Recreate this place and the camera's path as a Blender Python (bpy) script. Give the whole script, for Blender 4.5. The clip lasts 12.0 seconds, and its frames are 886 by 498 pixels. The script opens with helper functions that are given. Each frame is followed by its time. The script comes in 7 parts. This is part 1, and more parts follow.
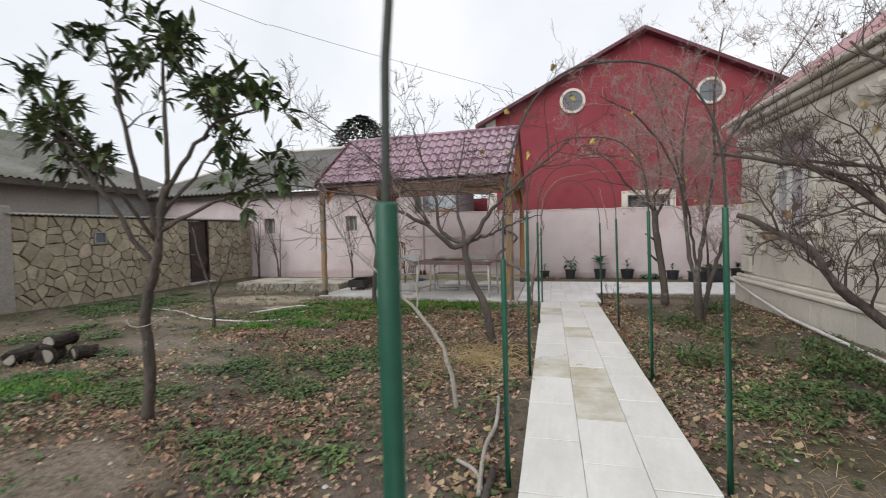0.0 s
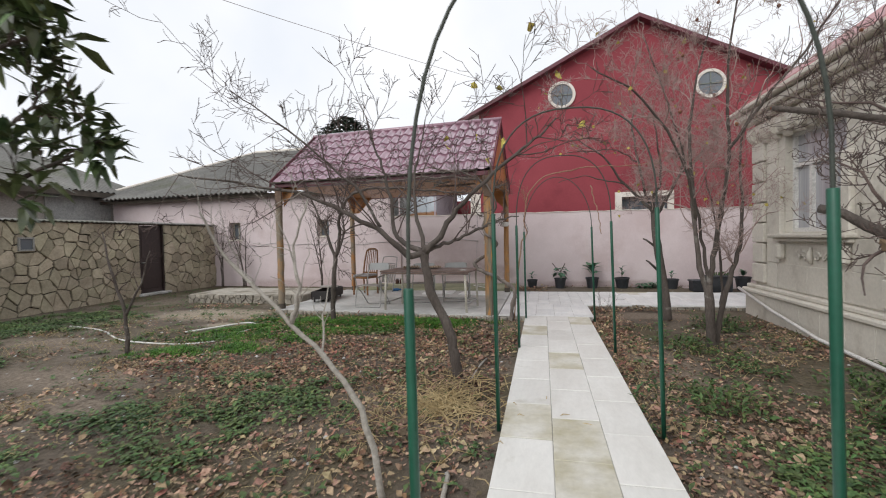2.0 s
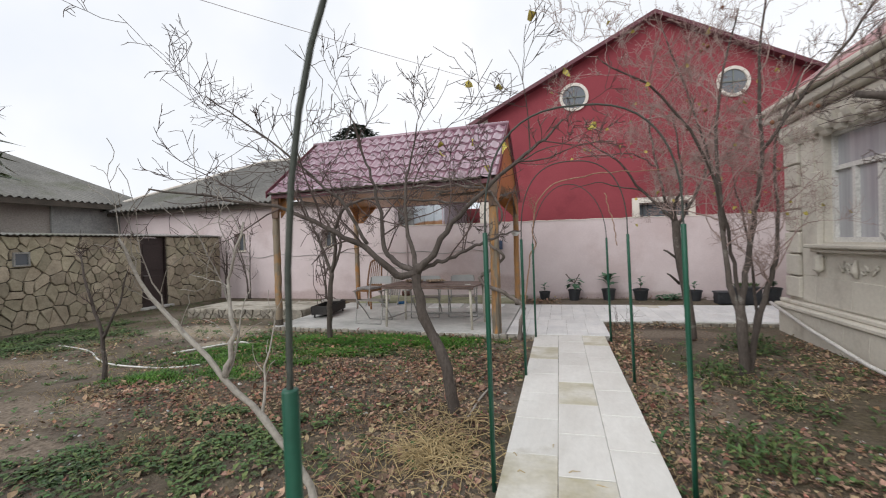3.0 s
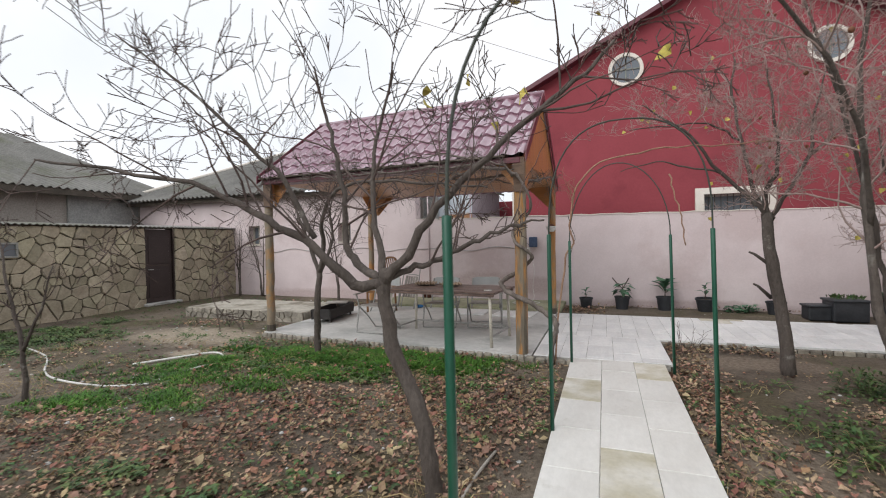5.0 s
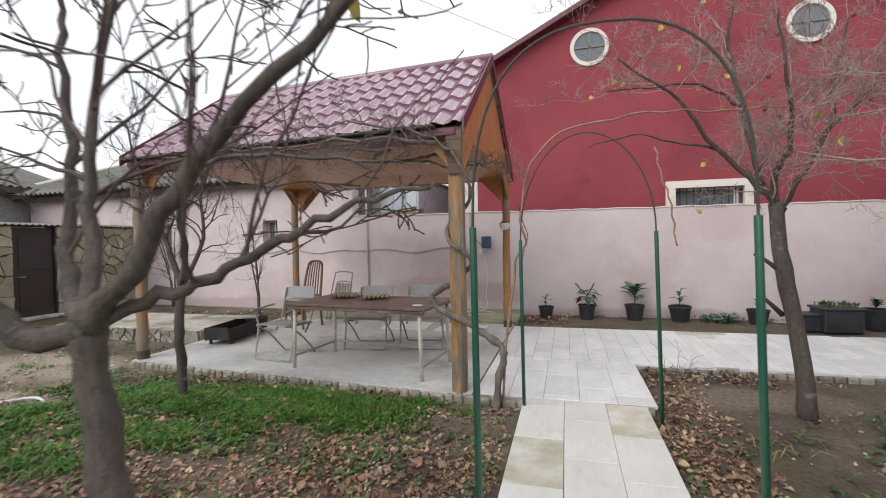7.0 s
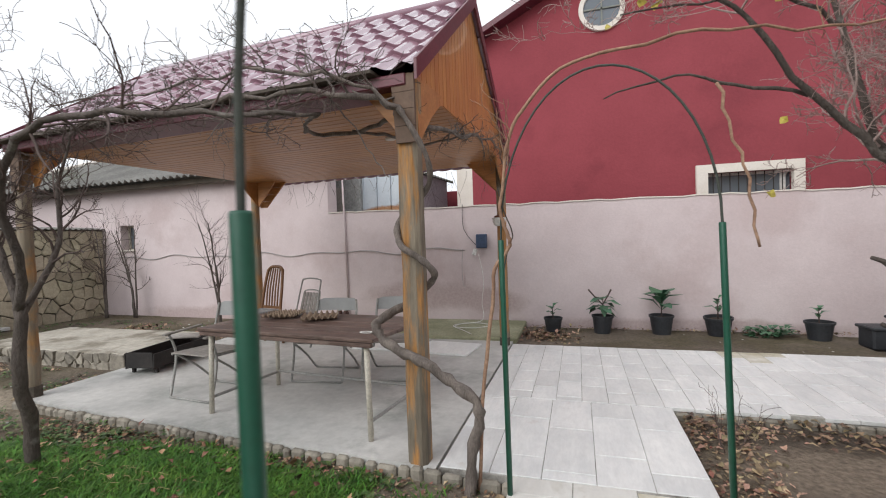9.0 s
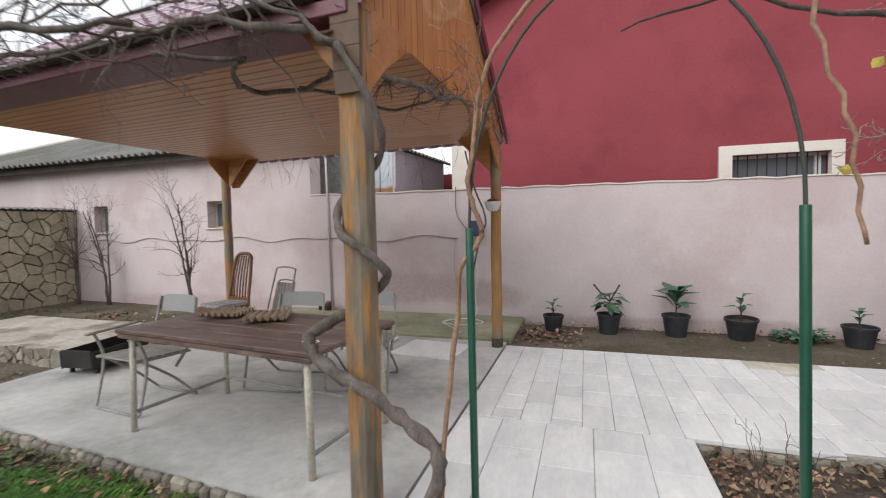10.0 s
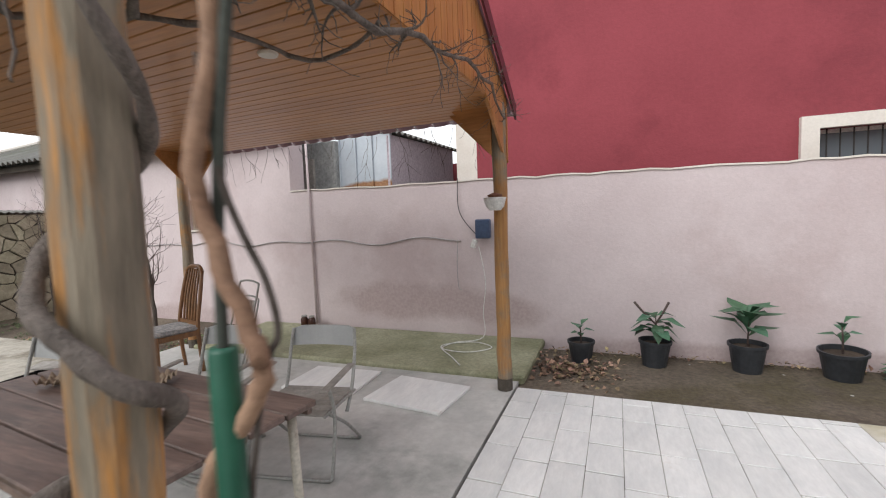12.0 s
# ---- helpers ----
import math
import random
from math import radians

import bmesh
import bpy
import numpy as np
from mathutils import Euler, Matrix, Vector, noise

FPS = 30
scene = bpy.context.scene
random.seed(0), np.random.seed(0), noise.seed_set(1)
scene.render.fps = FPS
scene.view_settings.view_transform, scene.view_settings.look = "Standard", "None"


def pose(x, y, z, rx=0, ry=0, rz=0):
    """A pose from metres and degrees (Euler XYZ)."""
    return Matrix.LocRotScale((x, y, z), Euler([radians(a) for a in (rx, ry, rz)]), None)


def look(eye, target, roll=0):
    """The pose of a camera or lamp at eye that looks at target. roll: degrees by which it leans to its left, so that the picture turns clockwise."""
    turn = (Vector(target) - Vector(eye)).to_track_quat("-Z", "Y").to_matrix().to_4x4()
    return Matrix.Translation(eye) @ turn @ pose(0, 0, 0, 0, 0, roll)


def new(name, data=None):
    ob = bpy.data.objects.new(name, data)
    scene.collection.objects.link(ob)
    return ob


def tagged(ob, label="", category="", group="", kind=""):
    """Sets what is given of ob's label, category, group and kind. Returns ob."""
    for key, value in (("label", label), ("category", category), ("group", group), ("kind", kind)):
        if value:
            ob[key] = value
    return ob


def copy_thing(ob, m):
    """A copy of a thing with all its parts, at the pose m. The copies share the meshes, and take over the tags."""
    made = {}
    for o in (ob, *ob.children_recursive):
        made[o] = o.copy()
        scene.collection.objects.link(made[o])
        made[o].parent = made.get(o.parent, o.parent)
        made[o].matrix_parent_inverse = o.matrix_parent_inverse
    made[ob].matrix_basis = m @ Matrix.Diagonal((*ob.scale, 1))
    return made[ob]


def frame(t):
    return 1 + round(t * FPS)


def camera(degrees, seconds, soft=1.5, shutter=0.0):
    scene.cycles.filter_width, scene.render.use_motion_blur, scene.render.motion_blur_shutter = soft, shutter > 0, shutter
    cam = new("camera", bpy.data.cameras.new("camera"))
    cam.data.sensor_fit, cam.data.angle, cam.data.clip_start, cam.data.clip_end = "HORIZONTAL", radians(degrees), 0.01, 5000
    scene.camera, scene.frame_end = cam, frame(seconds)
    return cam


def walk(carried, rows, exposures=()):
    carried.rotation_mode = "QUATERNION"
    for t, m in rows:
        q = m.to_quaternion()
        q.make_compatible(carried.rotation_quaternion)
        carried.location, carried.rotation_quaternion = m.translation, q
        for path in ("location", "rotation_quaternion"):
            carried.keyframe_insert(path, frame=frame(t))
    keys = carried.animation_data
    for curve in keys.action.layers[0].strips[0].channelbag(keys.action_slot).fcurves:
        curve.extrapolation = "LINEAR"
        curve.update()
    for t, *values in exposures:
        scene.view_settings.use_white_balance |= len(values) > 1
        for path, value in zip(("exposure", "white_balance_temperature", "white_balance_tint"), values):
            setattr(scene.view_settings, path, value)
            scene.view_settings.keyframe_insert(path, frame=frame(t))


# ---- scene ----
cam = camera(89.4, 12.0, soft=1.05, shutter=0.4)
PATH = [
    (0, (0.199, 0.252, 1.298), (-0.267, 2.195, 1.222), -1.2),
    (0.5, (0.228, 0.537, 1.290), (-0.162, 2.499, 1.197), -2.3),
    (1, (0.265, 0.718, 1.396), (-0.2, 2.662, 1.311), -1.5),
    (1.5, (0.322, 1.034, 1.319), (-0.166, 2.973, 1.244), -1.1),
    (2, (0.322, 1.406, 1.289), (-0.114, 3.357, 1.235), -1.3),
    (2.5, (0.337, 1.660, 1.385), (-0.072, 3.617, 1.326), -1.9),
    (3, (0.404, 1.921, 1.387), (-0.098, 3.857, 1.361), -1.8),
    (5, (0.4, 3.328, 1.372), (-0.278, 5.209, 1.333), -1.0),
    (5.5, (0.402, 3.701, 1.4), (-0.23, 5.598, 1.339), -1.4),
    (6, (0.415, 4.05, 1.411), (-0.228, 5.944, 1.355), -1.2),
    (6.5, (0.425, 4.382, 1.402), (-0.219, 6.275, 1.343), -1.1),
    (7, (0.393, 4.789, 1.351), (-0.137, 6.717, 1.312), -1.1),
    (9, (0.425, 6.115, 1.358), (-0.155, 8.028, 1.312), -1.9),
    (9.5, (0.452, 6.428, 1.37), (-0.198, 8.317, 1.287), -2.0),
    (10, (0.444, 6.839, 1.352), (-0.163, 8.741, 1.246), -1.1),
    (10.5, (0.42, 7.162, 1.357), (-0.095, 9.091, 1.244), -1.6),
    (11, (0.424, 7.462, 1.43), (-0.21, 9.355, 1.311), -1.6),
    (11.5, (0.402, 7.803, 1.48), (-0.296, 9.67, 1.322), -1.6),
    (12, (0.396, 8.108, 1.458), (-0.331, 9.965, 1.313), -2.1),
]
walk(cam, [(t, look(eye, target, roll)) for t, eye, target, roll in PATH],
     [(0, 0.0), (1.5, 0.02), (2.5, 0.08), (3, 0.05), (5, 0.12), (7, 0.25), (9, 0.27), (11, 0.34), (12, 0.42)])

# ---------------------------------------------------------------- sky and sun
world = bpy.data.worlds.new("world")
scene.world = world
world.use_nodes = True
wn, wl = world.node_tree.nodes, world.node_tree.links
wn.clear()
sky = wn.new("ShaderNodeTexSky")
sky.sky_type = "NISHITA"
sky.sun_disc = False
sky.sun_elevation, sky.sun_rotation = radians(38), radians(215)
grey = wn.new("ShaderNodeHueSaturation")
grey.inputs["Saturation"].default_value = 0.25
grey.inputs["Value"].default_value = 0.09
cover = wn.new("ShaderNodeMix")
cover.data_type = "RGBA"
cover.inputs["Factor"].default_value = 0.86
cover.inputs["B"].default_value = (0.93, 0.965, 1.02, 1)
back = wn.new("ShaderNodeBackground")
back.inputs["Strength"].default_value = 1.10
wout = wn.new("ShaderNodeOutputWorld")
wl.new(sky.outputs["Color"], grey.inputs["Color"])
wl.new(grey.outputs["Color"], cover.inputs["A"])
where = wn.new("ShaderNodeTexCoord")
cloud = wn.new("ShaderNodeTexNoise")
cloud.inputs["Scale"].default_value, cloud.inputs["Detail"].default_value = 2.2, 5.0
wl.new(where.outputs["Generated"], cloud.inputs["Vector"])
puff = wn.new("ShaderNodeMix")
puff.data_type = "RGBA"
puff.inputs["A"].default_value, puff.inputs["B"].default_value = (0.82, 0.865, 0.94, 1), (0.99, 1.0, 1.03, 1)
spread = wn.new("ShaderNodeMapRange")
spread.inputs["From Min"].default_value, spread.inputs["From Max"].default_value = 0.35, 0.62
wl.new(cloud.outputs["Fac"], spread.inputs["Value"])
wl.new(spread.outputs["Result"], puff.inputs["Factor"])
wl.new(puff.outputs["Result"], cover.inputs["B"])
wl.new(cover.outputs["Result"], back.inputs["Color"])
wl.new(back.outputs["Background"], wout.inputs["Surface"])
sun = new("sun", bpy.data.lights.new("sun", "SUN"))
sun.data.energy, sun.data.angle, sun.data.color = 1.5, radians(45), (1.0, 0.985, 0.96)
sun.matrix_world = look((-6, -9, 10), (0, 4, 0))


# ---------------------------------------------------------------- materials
def rgba(c):
    return (*c, 1)


def material(name, low, high, scale=2.0, fine=40.0, rough=0.8, bump=0.3, metallic=0.0, vary=0.0, hue=0.0, stain=None, stain_scale=0.6,
             stain_at=0.58, stretch=(1, 1, 1), fine_amount=0.35, depth=0.01, coat=0.0, island=0.0, stain_along=False):
    """Two colours mixed by broad noise, fine grain, stains, piece-to-piece variation and a fine relief."""
    m = bpy.data.materials.new(name)
    m.use_nodes = True
    nt = m.node_tree
    N, L = nt.nodes, nt.links
    bsdf = N["Principled BSDF"]
    geo = N.new("ShaderNodeNewGeometry")
    mp = N.new("ShaderNodeVectorMath")
    mp.operation = "MULTIPLY"
    mp.inputs[1].default_value = stretch
    L.new(geo.outputs["Position"], mp.inputs[0])

    def noise_tex(sc, detail=5.0, roughness=0.6, src=None):
        n = N.new("ShaderNodeTexNoise")
        n.inputs["Scale"].default_value, n.inputs["Detail"].default_value, n.inputs["Roughness"].default_value = sc, detail, roughness
        L.new((src or mp).outputs[0], n.inputs["Vector"])
        return n

    def ramp(src, a, b):
        r = N.new("ShaderNodeMapRange")
        r.inputs["From Min"].default_value, r.inputs["From Max"].default_value = a, b
        L.new(src, r.inputs["Value"])
        return r.outputs["Result"]

    def mix(fac, a, b, mode="MIX"):
        x = N.new("ShaderNodeMix")
        x.data_type, x.blend_type = "RGBA", mode
        if hasattr(fac, "links"):
            L.new(fac, x.inputs["Factor"])
        else:
            x.inputs["Factor"].default_value = fac
        for key, v in (("A", a), ("B", b)):
            if hasattr(v, "links"):
                L.new(v, x.inputs[key])
            else:
                x.inputs[key].default_value = rgba(v)
        return x.outputs["Result"]

    broad, grain = noise_tex(scale), noise_tex(fine, 4.0, 0.7)
    col = mix(ramp(broad.outputs["Fac"], 0.32, 0.68), low, high)
    if stain:
        st = noise_tex(stain_scale, 6.0, 0.65, mp if stain_along else geo)
        col = mix(ramp(st.outputs["Fac"], stain_at, stain_at + 0.12), col, stain)
    g = ramp(grain.outputs["Fac"], 0.25, 0.75)
    shade = N.new("ShaderNodeMapRange")
    shade.inputs["To Min"].default_value, shade.inputs["To Max"].default_value = 1 - fine_amount, 1 + fine_amount * 0.6
    L.new(g, shade.inputs["Value"])
    hsv = N.new("ShaderNodeHueSaturation")
    L.new(col, hsv.inputs["Color"])
    value = shade.outputs["Result"]
    if vary or island:
        if island:
            rnd = geo.outputs["Random Per Island"]
        else:
            rnd = N.new("ShaderNodeObjectInfo").outputs["Random"]
        amount = vary or island
        vr = N.new("ShaderNodeMapRange")
        vr.inputs["To Min"].default_value, vr.inputs["To Max"].default_value = 1 - amount, 1 + amount
        L.new(rnd, vr.inputs["Value"])
        mul = N.new("ShaderNodeMath")
        mul.operation = "MULTIPLY"
        L.new(value, mul.inputs[0])
        L.new(vr.outputs["Result"], mul.inputs[1])
        value = mul.outputs[0]
        if hue:
            hr = N.new("ShaderNodeMapRange")
            hr.inputs["To Min"].default_value, hr.inputs["To Max"].default_value = 0.5 - hue, 0.5 + hue
            spin = N.new("ShaderNodeMath")
            spin.operation = "FRACT"
            s7 = N.new("ShaderNodeMath")
            s7.operation = "MULTIPLY"
            s7.inputs[1].default_value = 7.31
            L.new(rnd, s7.inputs[0])
            L.new(s7.outputs[0], spin.inputs[0])
            L.new(spin.outputs[0], hr.inputs["Value"])
            L.new(hr.outputs["Result"], hsv.inputs["Hue"])
    L.new(value, hsv.inputs["Value"])
    L.new(hsv.outputs["Color"], bsdf.inputs["Base Color"])
    bsdf.inputs["Metallic"].default_value = metallic
    rr = N.new("ShaderNodeMapRange")
    rr.inputs["To Min"].default_value, rr.inputs["To Max"].default_value = max(0.05, rough - 0.1), min(1.0, rough + 0.1)
    L.new(broad.outputs["Fac"], rr.inputs["Value"])
    L.new(rr.outputs["Result"], bsdf.inputs["Roughness"])
    bsdf.inputs["Coat Weight"].default_value = coat
    if bump:
        b = N.new("ShaderNodeBump")
        b.inputs["Strength"].default_value, b.inputs["Distance"].default_value = bump, depth
        L.new(grain.outputs["Fac"], b.inputs["Height"])
        L.new(b.outputs["Normal"], bsdf.inputs["Normal"])
    return m


def glass_material():
    m = bpy.data.materials.new("window glass")
    m.use_nodes = True
    b = m.node_tree.nodes["Principled BSDF"]
    b.inputs["Base Color"].default_value = (0.12, 0.14, 0.16, 1)
    b.inputs["Roughness"].default_value = 0.06
    b.inputs["Specular IOR Level"].default_value = 0.9
    return m


SOIL = material("garden soil", (0.08, 0.06, 0.044), (0.22, 0.178, 0.134), 0.8, 26, 0.95, 0.9, stain=(0.105, 0.085, 0.048), stain_scale=0.7, stain_at=0.47, depth=0.03, fine_amount=0.5)


def ragged_patches(m, spots, low, high, upright=False):
    """Ragged patches of another colour: trodden earth on the ground, damp on a wall."""
    nt = m.node_tree
    N, L = nt.nodes, nt.links
    bsdf = N["Principled BSDF"]
    src = bsdf.inputs["Base Color"].links[0].from_socket
    geo = N.new("ShaderNodeNewGeometry")
    ragged = N.new("ShaderNodeTexNoise")
    ragged.inputs["Scale"].default_value, ragged.inputs["Detail"].default_value, ragged.inputs["Roughness"].default_value = 1.7, 7.0, 0.7
    crumbs = N.new("ShaderNodeTexNoise")
    crumbs.inputs["Scale"].default_value, crumbs.inputs["Detail"].default_value = 30.0, 4.0
    for n in (ragged, crumbs):
        L.new(geo.outputs["Position"], n.inputs["Vector"])
    total = None
    for x, y, rx, ry in spots:
        a = N.new("ShaderNodeVectorMath")
        a.operation = "SUBTRACT"
        a.inputs[1].default_value = (x, 0, y) if upright else (x, y, 0)
        L.new(geo.outputs["Position"], a.inputs[0])
        s = N.new("ShaderNodeVectorMath")
        s.operation = "MULTIPLY"
        s.inputs[1].default_value = (1 / rx, 0, 1 / ry) if upright else (1 / rx, 1 / ry, 0)
        L.new(a.outputs[0], s.inputs[0])
        ln = N.new("ShaderNodeVectorMath")
        ln.operation = "LENGTH"
        L.new(s.outputs[0], ln.inputs[0])
        r = N.new("ShaderNodeMapRange")
        r.inputs["From Min"].default_value, r.inputs["From Max"].default_value = 1.5, 0.2
        L.new(ln.outputs["Value"], r.inputs["Value"])
        if total is None:
            total = r.outputs["Result"]
        else:
            mx = N.new("ShaderNodeMath")
            mx.operation = "MAXIMUM"
            L.new(total, mx.inputs[0])
            L.new(r.outputs["Result"], mx.inputs[1])
            total = mx.outputs[0]
    add = N.new("ShaderNodeMath")
    L.new(total, add.inputs[0])
    L.new(ragged.outputs["Fac"], add.inputs[1])
    fac = N.new("ShaderNodeMapRange")
    fac.inputs["From Min"].default_value, fac.inputs["From Max"].default_value = 0.88, 1.2
    L.new(add.outputs[0], fac.inputs["Value"])
    earth = N.new("ShaderNodeMix")
    earth.data_type = "RGBA"
    earth.inputs["A"].default_value, earth.inputs["B"].default_value = rgba(low), rgba(high)
    cr = N.new("ShaderNodeMapRange")
    cr.inputs["From Min"].default_value, cr.inputs["From Max"].default_value = 0.3, 0.65
    L.new(crumbs.outputs["Fac"], cr.inputs["Value"])
    L.new(cr.outputs["Result"], earth.inputs["Factor"])
    mixed = N.new("ShaderNodeMix")
    mixed.data_type = "RGBA"
    L.new(fac.outputs["Result"], mixed.inputs["Factor"])
    L.new(src, mixed.inputs["A"])
    L.new(earth.outputs["Result"], mixed.inputs["B"])
    L.new(mixed.outputs["Result"], bsdf.inputs["Base Color"])


BARE = [(-5.6, 8.6, 1.6, 0.7), (-4.6, 7.75, 0.6, 0.28), (-4.3, 5.0, 1.2, 0.45), (-2.7, 2.25, 0.9, 0.4), (-3.6, 4.35, 0.7, 0.25), (2.0, 9.2, 0.9, 0.4), (1.5, 6.3, 0.35, 0.9), (-6.2, 6.2, 0.9, 0.35)]
ragged_patches(SOIL, BARE[2:], (0.12, 0.092, 0.068), (0.25, 0.20, 0.15))
ragged_patches(SOIL, BARE[:2], (0.22, 0.18, 0.132), (0.42, 0.355, 0.27))
MARBLE = material("blue-white marble tile", (0.66, 0.672, 0.67), (0.80, 0.80, 0.785), 3.4, 18, 0.42, 0.08, vary=0.075, hue=0.02, stain=(0.62, 0.575, 0.53), stain_scale=2.6, stain_at=0.62, stretch=(1.9, 0.6, 1), fine_amount=0.10)
PATH_TILE = material("cream limestone tile", (0.66, 0.645, 0.605), (0.765, 0.755, 0.72), 2.2, 18, 0.5, 0.08, vary=0.04, stain=(0.55, 0.53, 0.47), stain_scale=1.6, stain_at=0.60, stretch=(1.6, 0.6, 1), fine_amount=0.08)
PLATFORM = material("rough earth-stained concrete", (0.35, 0.322, 0.268), (0.52, 0.487, 0.42), 1.6, 14, 0.9, 0.6, stain=(0.22, 0.195, 0.15), stain_scale=1.5, stain_at=0.5, fine_amount=0.3, depth=0.02)
MUNTIN = material("dull green-grey window bar", (0.15, 0.17, 0.15), (0.24, 0.25, 0.22), 3, 40, 0.7, 0.1)
HEWN = material("weathered hewn timber", (0.135, 0.112, 0.084), (0.27, 0.228, 0.17), 2.0, 9, 0.8, 0.6, stain=(0.46, 0.225, 0.07), stain_scale=2.6, stain_at=0.46, stretch=(3.6, 3.6, 0.45), fine_amount=0.42, stain_along=True)
MOSSY = material("algae-stained marble tile", (0.44, 0.40, 0.27), (0.72, 0.70, 0.645), 3.2, 18, 0.6, 0.08, vary=0.06, fine_amount=0.12)
JOINT = material("path mortar", (0.33, 0.315, 0.285), (0.54, 0.52, 0.485), 2.2, 50, 0.9, 0.4, stain=(0.12, 0.11, 0.095), stain_scale=1.9, stain_at=0.49)
CONCRETE = material("patio concrete", (0.42, 0.42, 0.405), (0.60, 0.59, 0.565), 1.4, 12, 0.75, 0.25, stain=(0.35, 0.355, 0.335), stain_scale=1.3, stain_at=0.54, fine_amount=0.16)
MOSS_PAD = material("mossy green concrete", (0.21, 0.215, 0.125), (0.37, 0.365, 0.25), 1.5, 30, 0.85, 0.4, stain=(0.42, 0.42, 0.36), stain_scale=0.9, stain_at=0.6)
PINK = material("pink painted stucco", (0.58, 0.49, 0.495), (0.685, 0.595, 0.60), 0.9, 30, 0.9, 0.45, stain=(0.555, 0.455, 0.455), stain_scale=0.55, stain_at=0.52, fine_amount=0.07, depth=0.008)
ragged_patches(PINK, [(-2.0, 0.42, 1.2, 0.28), (-0.9, 0.35, 0.6, 0.22), (1.9, 0.0, 2.6, 0.14), (-6.5, 0.0, 2.5, 0.2)], (0.45, 0.355, 0.35), (0.52, 0.425, 0.42), True)
RED = material("dark red stucco", (0.238, 0.039, 0.051), (0.30, 0.057, 0.072), 0.8, 22, 0.88, 0.5, stain=(0.215, 0.036, 0.048), stain_scale=0.5, stain_at=0.54, fine_amount=0.10)
CREAM = material("cream plaster trim", (0.66, 0.61, 0.54), (0.76, 0.72, 0.66), 2, 40, 0.85, 0.2, fine_amount=0.08)
LIMESTONE = material("carved limestone facade", (0.55, 0.515, 0.45), (0.68, 0.645, 0.57), 0.9, 26, 0.85, 0.25, vary=0.06, stain=(0.40, 0.36, 0.30), stain_scale=0.7, stain_at=0.58, fine_amount=0.12)
STONE = material("split beige fieldstone", (0.305, 0.265, 0.19), (0.46, 0.405, 0.30), 3.0, 22, 0.9, 0.8, vary=0.2, hue=0.012, stain=(0.25, 0.215, 0.17), stain_scale=1.6, stain_at=0.6, fine_amount=0.25)
MORTAR = material("dark wall mortar", (0.065, 0.055, 0.043), (0.12, 0.10, 0.08), 4, 40, 0.95, 0.5)
ASBESTOS = material("weathered corrugated roof sheet", (0.15, 0.147, 0.137), (0.245, 0.24, 0.222), 0.7, 12, 0.92, 0.3, stain=(0.14, 0.145, 0.11), stain_scale=0.4, stain_at=0.52, fine_amount=0.25)
BLOCK = material("pale rendered block wall", (0.31, 0.287, 0.257), (0.41, 0.38, 0.345), 0.8, 25, 0.9, 0.3)
RED_ROOF = material("red roof metal", (0.30, 0.07, 0.075), (0.36, 0.10, 0.10), 1.2, 30, 0.4, 0.05, fine_amount=0.1)
ROOF_METAL = material("glossy maroon roof metal", (0.265, 0.15, 0.195), (0.32, 0.185, 0.23), 1.2, 30, 0.22, 0.03, coat=0.9, fine_amount=0.08)
DARK_TRIM = material("dark red-brown metal trim", (0.10, 0.022, 0.035), (0.14, 0.03, 0.045), 2, 30, 0.4, 0.05)
BOARD = material("varnished pine board", (0.40, 0.17, 0.045), (0.56, 0.27, 0.08), 2.0, 9, 0.38, 0.1, island=0.16, stretch=(6, 6, 0.7), coat=0.25, fine_amount=0.22)
SOFFIT = material("varnished soffit board", (0.38, 0.165, 0.055), (0.52, 0.245, 0.09), 2.0, 9, 0.42, 0.1, island=0.12, stretch=(0.7, 6, 6), coat=0.1, fine_amount=0.2)
POST = material("weathered varnished post", (0.36, 0.165, 0.05), (0.44, 0.235, 0.085), 1.5, 8, 0.6, 0.35, stain=(0.24, 0.195, 0.14), stain_scale=1.6, stain_at=0.43, stretch=(7, 7, 0.5), fine_amount=0.3)
BARK = material("grey-brown bark", (0.066, 0.052, 0.044), (0.138, 0.115, 0.10), 4, 45, 0.95, 1.0, stain=(0.27, 0.255, 0.23), stain_scale=5, stain_at=0.6, stretch=(1, 1, 0.35), depth=0.02, fine_amount=0.4)
TWIG = material("dark bare twig", (0.065, 0.046, 0.04), (0.14, 0.10, 0.088), 5, 50, 0.9, 0.3)
TWIG_RED = material("reddish bare twig", (0.27, 0.185, 0.165), (0.47, 0.36, 0.33), 5, 50, 0.9, 0.3)
RED_LITTER = material("russet fallen leaf", (0.18, 0.08, 0.05), (0.37, 0.20, 0.13), 1.6, 40, 0.85, 0.3, island=0.5, hue=0.025)
PALE_BARK = material("pale dry bark", (0.32, 0.29, 0.25), (0.45, 0.42, 0.37), 4, 40, 0.9, 0.6)
VINE = material("peeling vine bark", (0.135, 0.112, 0.098), (0.30, 0.255, 0.225), 5, 45, 0.95, 1.0, stretch=(3, 3, 0.8), depth=0.015, fine_amount=0.45)
VINE_RED = material("red-brown vine cane", (0.25, 0.14, 0.09), (0.42, 0.27, 0.18), 5, 40, 0.85, 0.4)
GREEN_PIPE = material("dark green painted pipe", (0.012, 0.080, 0.050), (0.018, 0.108, 0.066), 3, 40, 0.42, 0.08, fine_amount=0.15)
WRAP = material("dull dark green sleeved rod", (0.04, 0.05, 0.042), (0.07, 0.078, 0.064), 6, 60, 0.7, 0.3)
